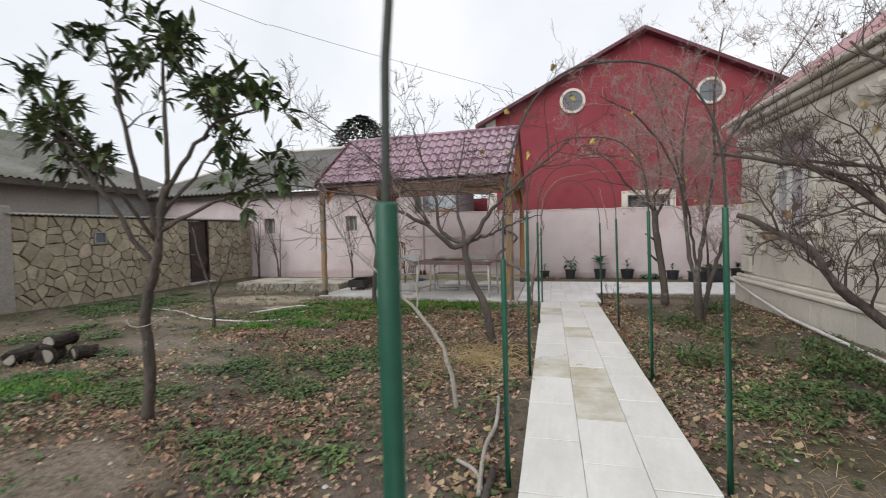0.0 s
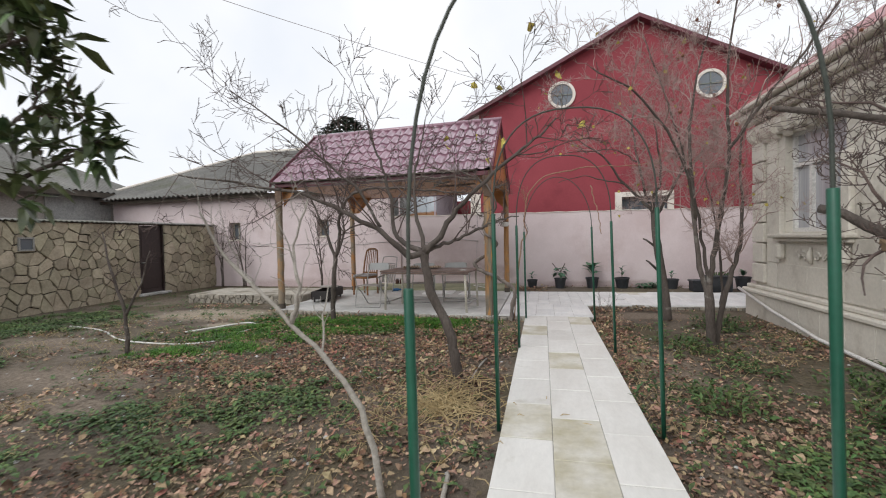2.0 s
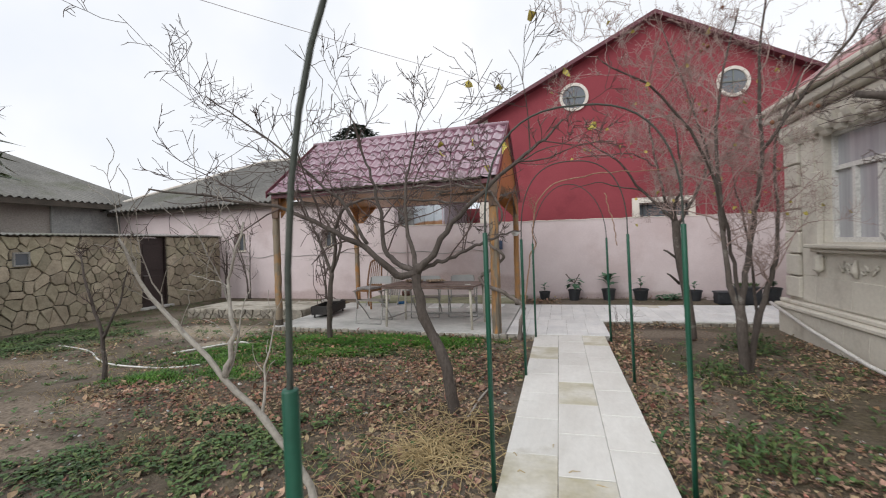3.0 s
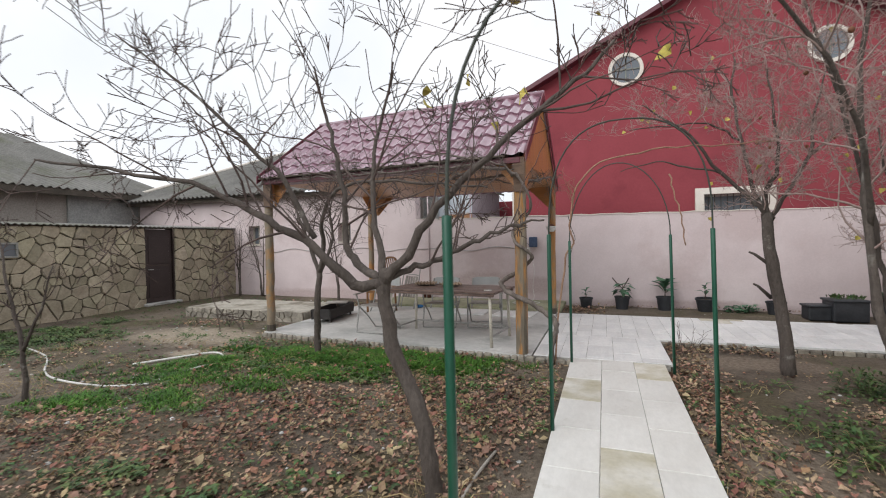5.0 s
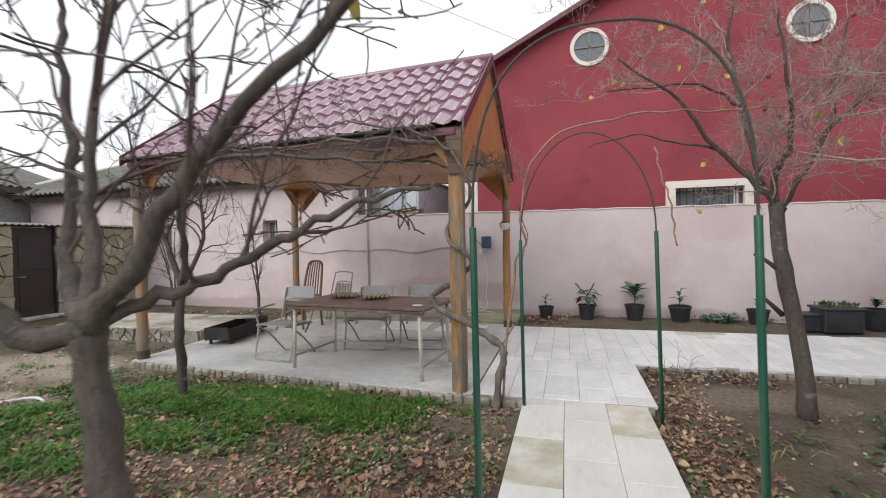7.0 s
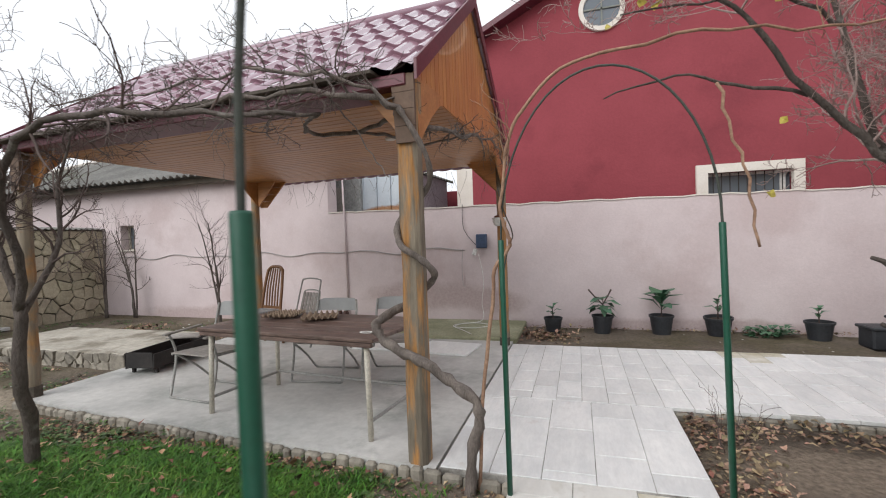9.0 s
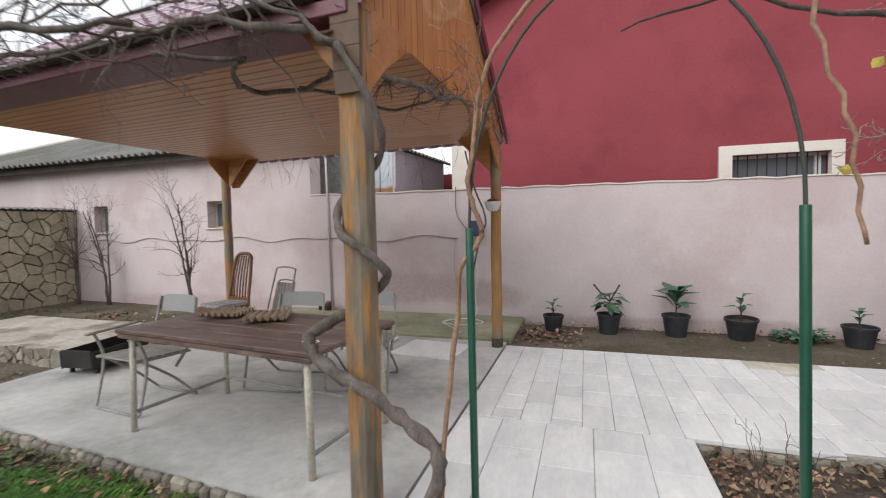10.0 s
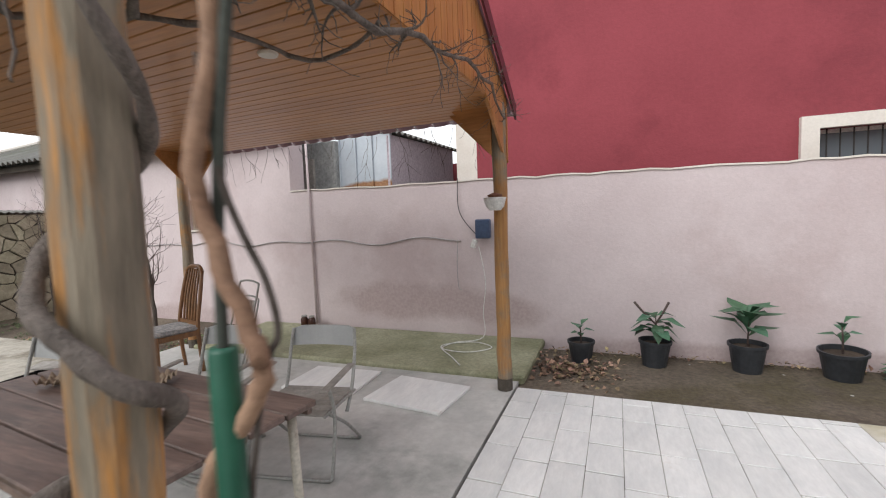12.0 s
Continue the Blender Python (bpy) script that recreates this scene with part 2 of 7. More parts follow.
RIM_STONE = material("small grey kerb stone", (0.19, 0.17, 0.14), (0.36, 0.33, 0.275), 5, 30, 0.92, 0.6, vary=0.22, fine_amount=0.3)
PLASTIC = material("black plastic", (0.022, 0.025, 0.03), (0.045, 0.049, 0.056), 4, 30, 0.5, 0.05)
SOIL_POT = material("dark potting soil", (0.05, 0.035, 0.025), (0.09, 0.065, 0.045), 8, 60, 0.95, 0.8)
LEAF = material("dark glossy leaf", (0.045, 0.075, 0.032), (0.125, 0.165, 0.062), 3, 30, 0.38, 0.1, island=0.5, hue=0.035)
POT_LEAF = material("mid green leaf", (0.04, 0.115, 0.06), (0.085, 0.185, 0.10), 3, 30, 0.5, 0.1, island=0.25, hue=0.02)
WEED = material("low weed leaf", (0.042, 0.084, 0.024), (0.108, 0.166, 0.048), 1.4, 30, 0.65, 0.1, island=0.5, hue=0.035)
GRASS = material("lush grass blade", (0.038, 0.124, 0.012), (0.102, 0.23, 0.025), 2.6, 20, 0.7, 0.0, island=0.55, hue=0.02)
LITTER = material("dry fallen leaf", (0.16, 0.095, 0.058), (0.42, 0.305, 0.20), 1.6, 40, 0.85, 0.3, island=0.7, hue=0.035)
STRAW = material("dry straw stalk", (0.36, 0.27, 0.13), (0.50, 0.39, 0.21), 2, 40, 0.85, 0.1, island=0.25)
YELLOW = material("yellow autumn leaf", (0.45, 0.36, 0.06), (0.58, 0.50, 0.12), 4, 40, 0.7, 0.1, island=0.2)
FRUIT = material("dried brown fruit", (0.14, 0.055, 0.03), (0.24, 0.10, 0.05), 6, 40, 0.8, 0.4)
DARK_WOOD = material("dark weathered wood", (0.10, 0.06, 0.04), (0.17, 0.11, 0.075), 2, 12, 0.7, 0.3)
SHEET_GREY = material("grey painted sheet steel", (0.31, 0.32, 0.32), (0.38, 0.385, 0.385), 3, 40, 0.5, 0.05, fine_amount=0.07)
TABLETOP = material("worn brown table plank", (0.10, 0.064, 0.053), (0.195, 0.132, 0.11), 2, 9, 0.5, 0.3, vary=0.15, stretch=(0.7, 7, 6), stain=(0.22, 0.165, 0.14), stain_scale=2.6, stain_at=0.56, fine_amount=0.5)
GREY_METAL = material("chipped grey tube", (0.27, 0.27, 0.255), (0.37, 0.365, 0.345), 5, 50, 0.5, 0.1, stain=(0.22, 0.15, 0.10), stain_scale=6, stain_at=0.66)
CREAM_METAL = material("cream painted tube", (0.48, 0.45, 0.38), (0.58, 0.54, 0.46), 5, 50, 0.55, 0.1, stain=(0.24, 0.16, 0.10), stain_scale=6, stain_at=0.63)
SLAT = material("grey weathered slat", (0.22, 0.20, 0.18), (0.33, 0.31, 0.285), 3, 20, 0.75, 0.2, vary=0.1)
CHAIR_WOOD = material("brown varnished chair wood", (0.15, 0.068, 0.026), (0.25, 0.12, 0.048), 3, 14, 0.4, 0.1, stretch=(5, 5, 0.8))
FABRIC = material("patterned seat fabric", (0.16, 0.17, 0.19), (0.44, 0.42, 0.40), 26, 90, 0.9, 0.3)
EGG_TRAY = material("brown pulp egg tray", (0.25, 0.185, 0.13), (0.34, 0.26, 0.19), 4, 60, 0.95, 0.5)
SOOT = material("sooty black steel", (0.012, 0.011, 0.011), (0.035, 0.03, 0.028), 4, 30, 0.7, 0.3)
DOOR = material("dark brown door paint", (0.028, 0.018, 0.017), (0.045, 0.03, 0.028), 2, 30, 0.45, 0.1)
WHITE_PVC = material("white plastic", (0.66, 0.65, 0.62), (0.76, 0.75, 0.72), 3, 40, 0.45, 0.05)
BLUE_BOX = material("dark blue enamel", (0.035, 0.06, 0.12), (0.05, 0.08, 0.15), 5, 40, 0.45, 0.1)
SHEET = material("pale blue sheet metal with rust", (0.46, 0.52, 0.57), (0.56, 0.61, 0.65), 1.5, 20, 0.55, 0.1, fine_amount=0.08)
ragged_patches(SHEET, [(-3.0, 1.94, 0.5, 0.09), (-3.3, 1.92, 0.3, 0.07), (-2.75, 1.93, 0.2, 0.12)], (0.24, 0.10, 0.04), (0.42, 0.23, 0.11), True)
LILAC = material("lilac stucco", (0.47, 0.40, 0.45), (0.55, 0.48, 0.52), 1, 30, 0.9, 0.3)
GREY_BLOCK = material("bare grey block", (0.29, 0.30, 0.29), (0.38, 0.385, 0.37), 3, 24, 0.9, 0.4)
CABLE = material("grey cable", (0.36, 0.335, 0.33), (0.47, 0.44, 0.43), 5, 50, 0.7, 0.1)
DARK_CABLE = material("black cable", (0.02, 0.02, 0.022), (0.03, 0.03, 0.032), 5, 50, 0.6, 0.1)
CHARRED = material("charred log bark", (0.018, 0.015, 0.013), (0.07, 0.055, 0.045), 6, 30, 0.95, 1.0, stain=(0.22, 0.17, 0.12), stain_scale=4, stain_at=0.58, depth=0.03, fine_amount=0.5)
CONIFER = material("dark conifer foliage", (0.012, 0.026, 0.014), (0.03, 0.05, 0.025), 1, 10, 0.85, 0.2, island=0.4)
JAR = material("dark amber jar", (0.05, 0.018, 0.012), (0.08, 0.03, 0.02), 4, 30, 0.15, 0.0)
BLUE = material("blue plastic", (0.02, 0.12, 0.30), (0.03, 0.16, 0.36), 4, 30, 0.5, 0.05)
GLASS = glass_material()
VEILED = material("glass with pale curtain behind", (0.36, 0.365, 0.39), (0.50, 0.50, 0.52), 2.0, 30, 0.12, 0.0, stretch=(1, 9, 0.3), fine_amount=0.1)


# ---------------------------------------------------------------- mesh tools
class Geo:
    """A list of vertices and faces that becomes one mesh."""

    def __init__(self):
        self.v, self.f = [], []

    def quad(self, *pts):
        i = len(self.v)
        self.v += [tuple(p) for p in pts]
        self.f.append(tuple(range(i, i + len(pts))))
        return self

    def box(self, centre, size, m=None, bevel=0.0):
        c, h = Vector(centre), Vector(size) / 2
        m = m or Matrix()
        b = min(bevel, min(h) * 0.8)
        base = len(self.v)
        if b <= 0:
            for sx in (-1, 1):
                for sy in (-1, 1):
                    for sz in (-1, 1):
                        self.v.append(tuple(m @ (c + Vector((sx * h.x, sy * h.y, sz * h.z)))))
            for f in ((0, 1, 3, 2), (4, 6, 7, 5), (0, 4, 5, 1), (2, 3, 7, 6), (0, 2, 6, 4), (1, 5, 7, 3)):
                self.f.append(tuple(base + k for k in f))
            return self
        key = {}
        local = []
        for sx in (-1, 1):
            for sy in (-1, 1):
                for sz in (-1, 1):
                    s = (sx, sy, sz)
                    for a in range(3):
                        p = Vector([s[k] * (h[k] if k == a else h[k] - b) for k in range(3)])
                        key[s, a] = len(local)
                        local.append(p)
        faces = []
        for a in range(3):
            o, q = [k for k in range(3) if k != a]
            for s in (-1, 1):
                ring = []
                for so, sq in ((-1, -1), (1, -1), (1, 1), (-1, 1)):
                    t = [0, 0, 0]
                    t[a], t[o], t[q] = s, so, sq
                    ring.append(key[tuple(t), a])
                faces.append(ring)
        for a, d, e in ((0, 1, 2), (0, 2, 1), (1, 2, 0)):
            for sa in (-1, 1):
                for sd in (-1, 1):
                    ring = []
                    for se, w in ((-1, a), (1, a), (1, d), (-1, d)):
                        t = [0, 0, 0]
                        t[a], t[d], t[e] = sa, sd, se
                        ring.append(key[tuple(t), w])
                    faces.append(ring)
        for sx in (-1, 1):
            for sy in (-1, 1):
                for sz in (-1, 1):
                    faces.append([key[(sx, sy, sz), a] for a in range(3)])
        for ring in faces:
            p = [local[k] for k in ring]
            nrm = (p[1] - p[0]).cross(p[2] - p[0])
            if nrm.dot(sum(p, Vector())) < 0:
                ring.reverse()
            self.f.append(tuple(base + k for k in ring))
        self.v += [tuple(m @ (c + p)) for p in local]
        return self

    def weld(self):
        """Joins vertices in one place and drops the faces between touching blocks."""
        index, verts, remap = {}, [], []
        for p in self.v:
            key = tuple(round(c, 3) for c in p)
            if key not in index:
                index[key] = len(verts)
                verts.append(p)
            remap.append(index[key])
        seen = {}
        for f in self.f:
            f = tuple(remap[k] for k in f)
            seen.setdefault(frozenset(f), []).append(f)
        self.v, self.f = verts, [fs[0] for fs in seen.values() if len(fs) == 1]
        return self

    def tube(self, pts, radii, n=8, cap=True):
        pts = [Vector(p) for p in pts]
        if not hasattr(radii, "__len__"):
            radii = [radii] * len(pts)
        base = len(self.v)
        ref = None
        for i, p in enumerate(pts):
            d = (pts[min(i + 1, len(pts) - 1)] - pts[max(i - 1, 0)])
            d = d.normalized() if d.length > 1e-9 else Vector((0, 0, 1))
            if ref is None:
                ref = d.orthogonal().normalized()
            ref = (ref - d * ref.dot(d))
            ref = ref.normalized() if ref.length > 1e-6 else d.orthogonal().normalized()
            side = d.cross(ref)
            for k in range(n):
                a = 2 * math.pi * k / n
                self.v.append(tuple(p + (ref * math.cos(a) + side * math.sin(a)) * radii[i]))
        for i in range(len(pts) - 1):
            for k in range(n):
                a, b = base + i * n + k, base + i * n + (k + 1) % n
                self.f.append((a, b, b + n, a + n))
        if cap:
            self.f.append(tuple(base + k for k in reversed(range(n))))
            e = base + (len(pts) - 1) * n
            self.f.append(tuple(e + k for k in range(n)))
        return self

    def lathe(self, profile, centre, n=20):
        """profile: (radius, z) from the bottom up."""
        base = len(self.v)
        cx, cy, cz = centre
        for r, z in profile:
            for k in range(n):
                a = 2 * math.pi * k / n
                self.v.append((cx + r * math.cos(a), cy + r * math.sin(a), cz + z))
        for i in range(len(profile) - 1):
            for k in range(n):
                a, b = base + i * n + k, base + i * n + (k + 1) % n
                self.f.append((a, b, b + n, a + n))
        self.f.append(tuple(base + k for k in reversed(range(n))))
        e = base + (len(profile) - 1) * n
        self.f.append(tuple(e + k for k in range(n)))
        return self

    def prism(self, outline, depth_vec, m=None):
        """outline: 3D points of a convex or simple polygon; pushed along depth_vec."""
        m = m or Matrix()
        d = Vector(depth_vec)
        pts = [Vector(p) for p in outline]
        nrm = Vector()
        for i in range(len(pts)):
            nrm += pts[i].cross(pts[(i + 1) % len(pts)])
        if nrm.dot(d) > 0:
            pts.reverse()
        base, k = len(self.v), len(pts)
        self.v += [tuple(m @ p) for p in pts] + [tuple(m @ (p + d)) for p in pts]
        self.f.append(tuple(range(base, base + k)))
        self.f.append(tuple(reversed(range(base + k, base + 2 * k))))
        for i in range(k):
            j = (i + 1) % k
            self.f.append((base + j, base + i, base + k + i, base + k + j))
        return self

    def leaf(self, p, d, length, width, up, bend=0.3):
        """A leaf of four faces with a keel and a droop."""
        d = d.normalized()
        side = d.cross(up)
        side = side.normalized() if side.length > 1e-5 else d.orthogonal().normalized()
        nrm = side.cross(d)
        i = len(self.v)
        mid = p + d * length * 0.45 + nrm * length * 0.06
        tip = p + d * length - nrm * length * bend
        q = p + d * length * 0.75 - nrm * length * bend * 0.35
        for x in (p, mid + side * width / 2 + nrm * width * 0.12, mid, mid - side * width / 2 + nrm * width * 0.12,
                  q + side * width * 0.33, q - side * width * 0.33, tip):
            self.v.append(tuple(x))
        self.f += [(i, i + 2, i + 1), (i, i + 3, i + 2), (i + 1, i + 2, i + 3, i + 5, i + 4), (i + 4, i + 5, i + 6)]
        return self


def mesh_of(geo, mat, smooth=False, name="mesh"):
    me = bpy.data.meshes.new(name)
    me.from_pydata(geo.v, [], geo.f)
    me.materials.append(mat)
    if smooth:
        me.polygons.foreach_set("use_smooth", [True] * len(me.polygons))
    me.update()
    return me


def part(name, geo, mat, parent=None, label="", smooth=False, at=None):
    ob = new(name, mesh_of(geo, mat, smooth, name) if isinstance(geo, Geo) else geo)
    if parent is not None:
        ob.parent = parent
    if at is not None:
        ob.matrix_basis = at
    return tagged(ob, label) if label else ob


def thing(name, label, category, group="", kind="", at=None):
    ob = new(name)
    ob.empty_display_size = 0.1
    if at is not None:
        ob.matrix_basis = at
    return tagged(ob, label, category, group, kind)


def smooth_line(pts, steps=4):
    """A Catmull-Rom curve through the points."""
    pts = [Vector(p) for p in pts]
    if len(pts) < 3:
        return pts
    out = []
    for i in range(len(pts) - 1):
        p0, p1, p2, p3 = pts[max(i - 1, 0)], pts[i], pts[i + 1], pts[min(i + 2, len(pts) - 1)]
        for k in range(steps):
            t = k / steps
            out.append(0.5 * ((2 * p1) + (p2 - p0) * t + (2 * p0 - 5 * p1 + 4 * p2 - p3) * t * t + (3 * p1 - p0 - 3 * p2 + p3) * t ** 3))
    out.append(pts[-1])
    return out


def wall_box(name, x0, x1, y0, y1, z0, z1, mat, label, category="wall"):
    ob = part(name, Geo().box(((x0 + x1) / 2, (y0 + y1) / 2, (z0 + z1) / 2), (x1 - x0, y1 - y0, z1 - z0), bevel=0.012), mat)
    return tagged(ob, label, category, kind="structure")


def corrugated(geo, a, b, c, d, period=0.15, amp=0.025, thick=0.012, rows=1):
    """A wavy sheet: a to b along the eave, d to c along the ridge."""
    a, b, c, d = Vector(a), Vector(b), Vector(c), Vector(d)
    n = max(4, int((b - a).length / period * 6))
    nrm = (b - a).cross(d - a).normalized()
    for low in (0, 1):
        base = len(geo.v)
        for j in range(rows + 1):
            t = j / rows
            for i in range(n + 1):
                s = i / n
                p = (a.lerp(b, s)).lerp(d.lerp(c, s), t)
                w = math.sin(s * (b - a).length / period * 2 * math.pi) * amp
                geo.v.append(tuple(p + nrm * (w - low * thick)))
        for j in range(rows):
            for i in range(n):
                q = base + j * (n + 1) + i
                f = (q, q + 1, q + n + 2, q + n + 1)
                geo.f.append(f if not low else f[::-1])
        if low:
            top = base - (rows + 1) * (n + 1)
            for i in range(n):
                geo.f.append((top + i + 1, top + i, base + i, base + i + 1))
    return geo


GROUND = -0.06

# ---------------------------------------------------------------- ground
def ground_height(x, y):
    h = GROUND
    near = max(0.0, 1 - max(abs(x + 1) - 9, 0) / 6) * max(0.0, 1 - max(abs(y - 5) - 8, 0) / 6)
    h += near * 0.035 * noise.noise(Vector((x * 0.7, y * 0.7, 3.1))) + near * 0.018 * noise.noise(Vector((x * 3.1, y * 3.1, 7.7)))
    if -0.35 < x < 1.3 and y < 9.2:
        h = min(h, GROUND)
    if y > 8.45 and x > -8:
        h = min(h, GROUND - 0.01)
    return h


def axis(lo, hi, step, far):
    a = list(np.arange(lo, hi + step / 2, step))
    out, s = [], step
    x = hi
    while x < far:
        s *= 1.5
        x += s
        out.append(x)
    left, s, x = [], step, lo
    while x > -far:
        s *= 1.5
        x -= s
        left.append(x)
    return left[::-1] + a + out


gx, gy = axis(-10, 5, 0.13, 300), axis(-3, 10, 0.13, 300)
g = Geo()
for y in gy:
    for x in gx:
        g.v.append((x, y, ground_height(x, y)))
for j in range(len(gy) - 1):
    for i in range(len(gx) - 1):
        q = j * len(gx) + i
        g.f.append((q, q + 1, q + len(gx) + 1, q + len(gx)))
tagged(part("ground", g, SOIL, smooth=True), "brown garden soil littered with dry leaves", "ground", kind="structure")

# ---------------------------------------------------------------- paved slabs
path_bed = tagged(part("path", Geo().box((0.515, 3.0, -0.0375), (0.965, 11.2, 0.07)), JOINT), "straight garden path of pale marble tiles", "path", kind="structure")
patio_bed = tagged(part("pavement", Geo().box((2.5, 10.82, -0.0425), (5.8, 1.86, 0.08)).box((0.325, 9.24, -0.0427), (1.46, 1.26, 0.08)), JOINT),
                   "pale marble tile terrace in front of the pink wall", "terrace", kind="structure")
tagged(part("patio_floor", Geo().prism([(-0.42, 8.60, 0), (-0.42, 11.88, 0), (-4.60, 12.0, 0), (-4.60, 8.92, 0)], (0, 0, -0.15)), CONCRETE), "grey concrete pavilion floor with stone-edged rim", "floor", kind="structure")
tagged(part("moss_pad", Geo().box((-2.35, 12.5, 0.0), (3.95, 1.24, 0.09), bevel=0.02), MOSS_PAD), "raised concrete strip green with moss beside the wall", "concrete strip", kind="structure")

# ---------------------------------------------------------------- pink boundary wall and annex
wr = random.Random(17)
g, xs = Geo(), [-3.83 + 11.33 * k / 60 for k in range(61)]
tops = [1.87 - 0.07 * k / 60 + wr.uniform(-0.010, 0.010) for k in range(61)]
for k in range(60):
    ya, yb = 13.18 - 0.2 * k / 60, 13.18 - 0.2 * (k + 1) / 60
    g.prism([(xs[k], ya, -0.3), (xs[k + 1], yb, -0.3), (xs[k + 1], yb, tops[k + 1]), (xs[k], ya, tops[k])], (0, 0.22, 0))
pw = part("wall_north", g.weld(), PINK)
tagged(pw, "long pink stucco garden wall with uneven top", "wall", kind="structure")


g = Geo()
for k in range(60):
    ya, yb = 13.165 - 0.2 * k / 60, 13.165 - 0.2 * (k + 1) / 60
    g.prism([(xs[k], ya, tops[k] + 0.001), (xs[k + 1], yb, tops[k + 1] + 0.001), (xs[k + 1], yb, tops[k + 1] + 0.018), (xs[k], ya, tops[k] + 0.018)], (0, 0.25, 0))
tagged(part("wall_top", g.weld(), CREAM), "thin uneven pale mortar capping on the pink wall", "coping", kind="structure")


def wall_with_holes(name, x0, x1, y, y_end, z0, z1, holes, thick, mat, label):
    """A wall along x whose openings go through it."""
    xs = sorted({x0, x1, *[h[0] for h in holes], *[h[1] for h in holes]})
    zs = sorted({z0, z1, *[h[2] for h in holes], *[h[3] for h in holes]})
    geo = Geo()
    run = lambda x: y + (y_end - y) * (x - x0) / (x1 - x0)
    for i in range(len(xs) - 1):
        for j in range(len(zs) - 1):
            cx, cz = (xs[i] + xs[i + 1]) / 2, (zs[j] + zs[j + 1]) / 2
            if any(h[0] < cx < h[1] and h[2] < cz < h[3] for h in holes):
                continue
            geo.prism([(xs[i], run(xs[i]), zs[j]), (xs[i + 1], run(xs[i + 1]), zs[j]), (xs[i + 1], run(xs[i + 1]), zs[j + 1]), (xs[i], run(xs[i]), zs[j + 1])], (0, thick, 0))
    return tagged(part(name, geo.weld(), mat), label, "wall", kind="structure")


annex_holes = [(-9.02, -8.62, 1.32, 1.86), (-6.04, -5.66, 1.37, 1.86)]
wall_with_holes("wall_annex", -13.5, -3.83, 13.50, 13.18, -0.3, 2.66, annex_holes, 0.3, PINK, "pink stucco annex wall with two small windows")


def small_window(x0, x1, z0, z1, y, label):
    w = thing("window_small", label, "window", "small annex windows", at=pose((x0 + x1) / 2, y, z0))
    a, h = x1 - x0, z1 - z0
    part("window_frame", Geo().box((0, 0, h / 2 - h / 2 + 0.02), (a, 0.05, 0.04)).box((0, 0, h - 0.02), (a, 0.05, 0.04)).box((-a / 2 + 0.02, 0, h / 2), (0.04, 0.05, h - 0.08))
         .box((a / 2 - 0.02, 0, h / 2), (0.04, 0.05, h - 0.08)).box((0, 0, h / 2), (0.03, 0.04, h - 0.08)), CREAM_METAL, w)
    part("pane", Geo().box((-a / 4, 0.01, h / 2), (a / 2 - 0.05, 0.008, h - 0.08)), GLASS, w)
    part("pane", Geo().box((a / 4, 0.01, h / 2), (a / 2 - 0.05, 0.008, h - 0.08)), GLASS, w)
    part("window_sill", Geo().box((0, -0.13, 0.0), (a + 0.06, 0.24, 0.025), bevel=0.005), CREAM, w)


small_window(-9.02, -8.62, 1.32, 1.86, 13.55, "small recessed annex window with pale frame")
small_window(-6.04, -5.66, 1.37, 1.86, 13.46, "small recessed annex window with pale frame")
tagged(part("annex_interior", Geo().box((-8.6, 15.4, 1.1), (9.4, 3.2, 2.6)), BLOCK), "plain dim body of the annex", "wall", kind="structure")

annex_roof = thing("annex_roof", "weathered grey-green corrugated hip roof over the annex", "roof", kind="structure")
part("sheet", corrugated(Geo(), (-13.9, 13.02, 2.72), (-3.7, 12.82, 2.72), (-3.9, 18.3, 5.0), (-11.4, 18.3, 5.0), 0.17, 0.03, rows=6), ASBESTOS, annex_roof)
part("hip_sheet", corrugated(Geo(), (-13.9, 23, 2.72), (-13.9, 13.02, 2.72), (-11.4, 18.3, 5.0), (-11.4, 18.4, 5.0), 0.17, 0.03, rows=3), ASBESTOS, annex_roof)
part("ridge_cap", Geo().tube([(-11.5, 18.3, 5.03), (-3.9, 18.3, 5.03)], 0.07, 8).tube([(-13.95, 12.98, 2.76), (-11.4, 18.3, 5.05)], 0.05, 8), CREAM, annex_roof)
part("fascia", Geo().prism([(-13.7, 13.22, 2.58), (-3.83, 12.98, 2.58), (-3.83, 12.98, 2.68), (-13.7, 13.22, 2.68)], (0, 0.05, 0)), MORTAR, annex_roof)

# ---------------------------------------------------------------- red gabled house
RY = 14.0
house = thing("red_house", "dark red stucco gabled house with two round windows", "house")
g = Geo()
slope_l, slope_r = (-1.95, 4.40), (8.2, 4.0)
apex = (2.80, 6.76)


def gable_strip(geo, x0, x1, z0, holes=()):
    z = lambda x: apex[1] + (slope_l[1] - apex[1]) * (apex[0] - x) / (apex[0] - slope_l[0]) if x < apex[0] else apex[1] + (slope_r[1] - apex[1]) * (x - apex[0]) / (slope_r[0] - apex[0])
    return geo.prism([(x0, RY, z0), (x1, RY, z0), (x1, RY, z(x1)), (x0, RY, z(x0))], (0, 0.3, 0))


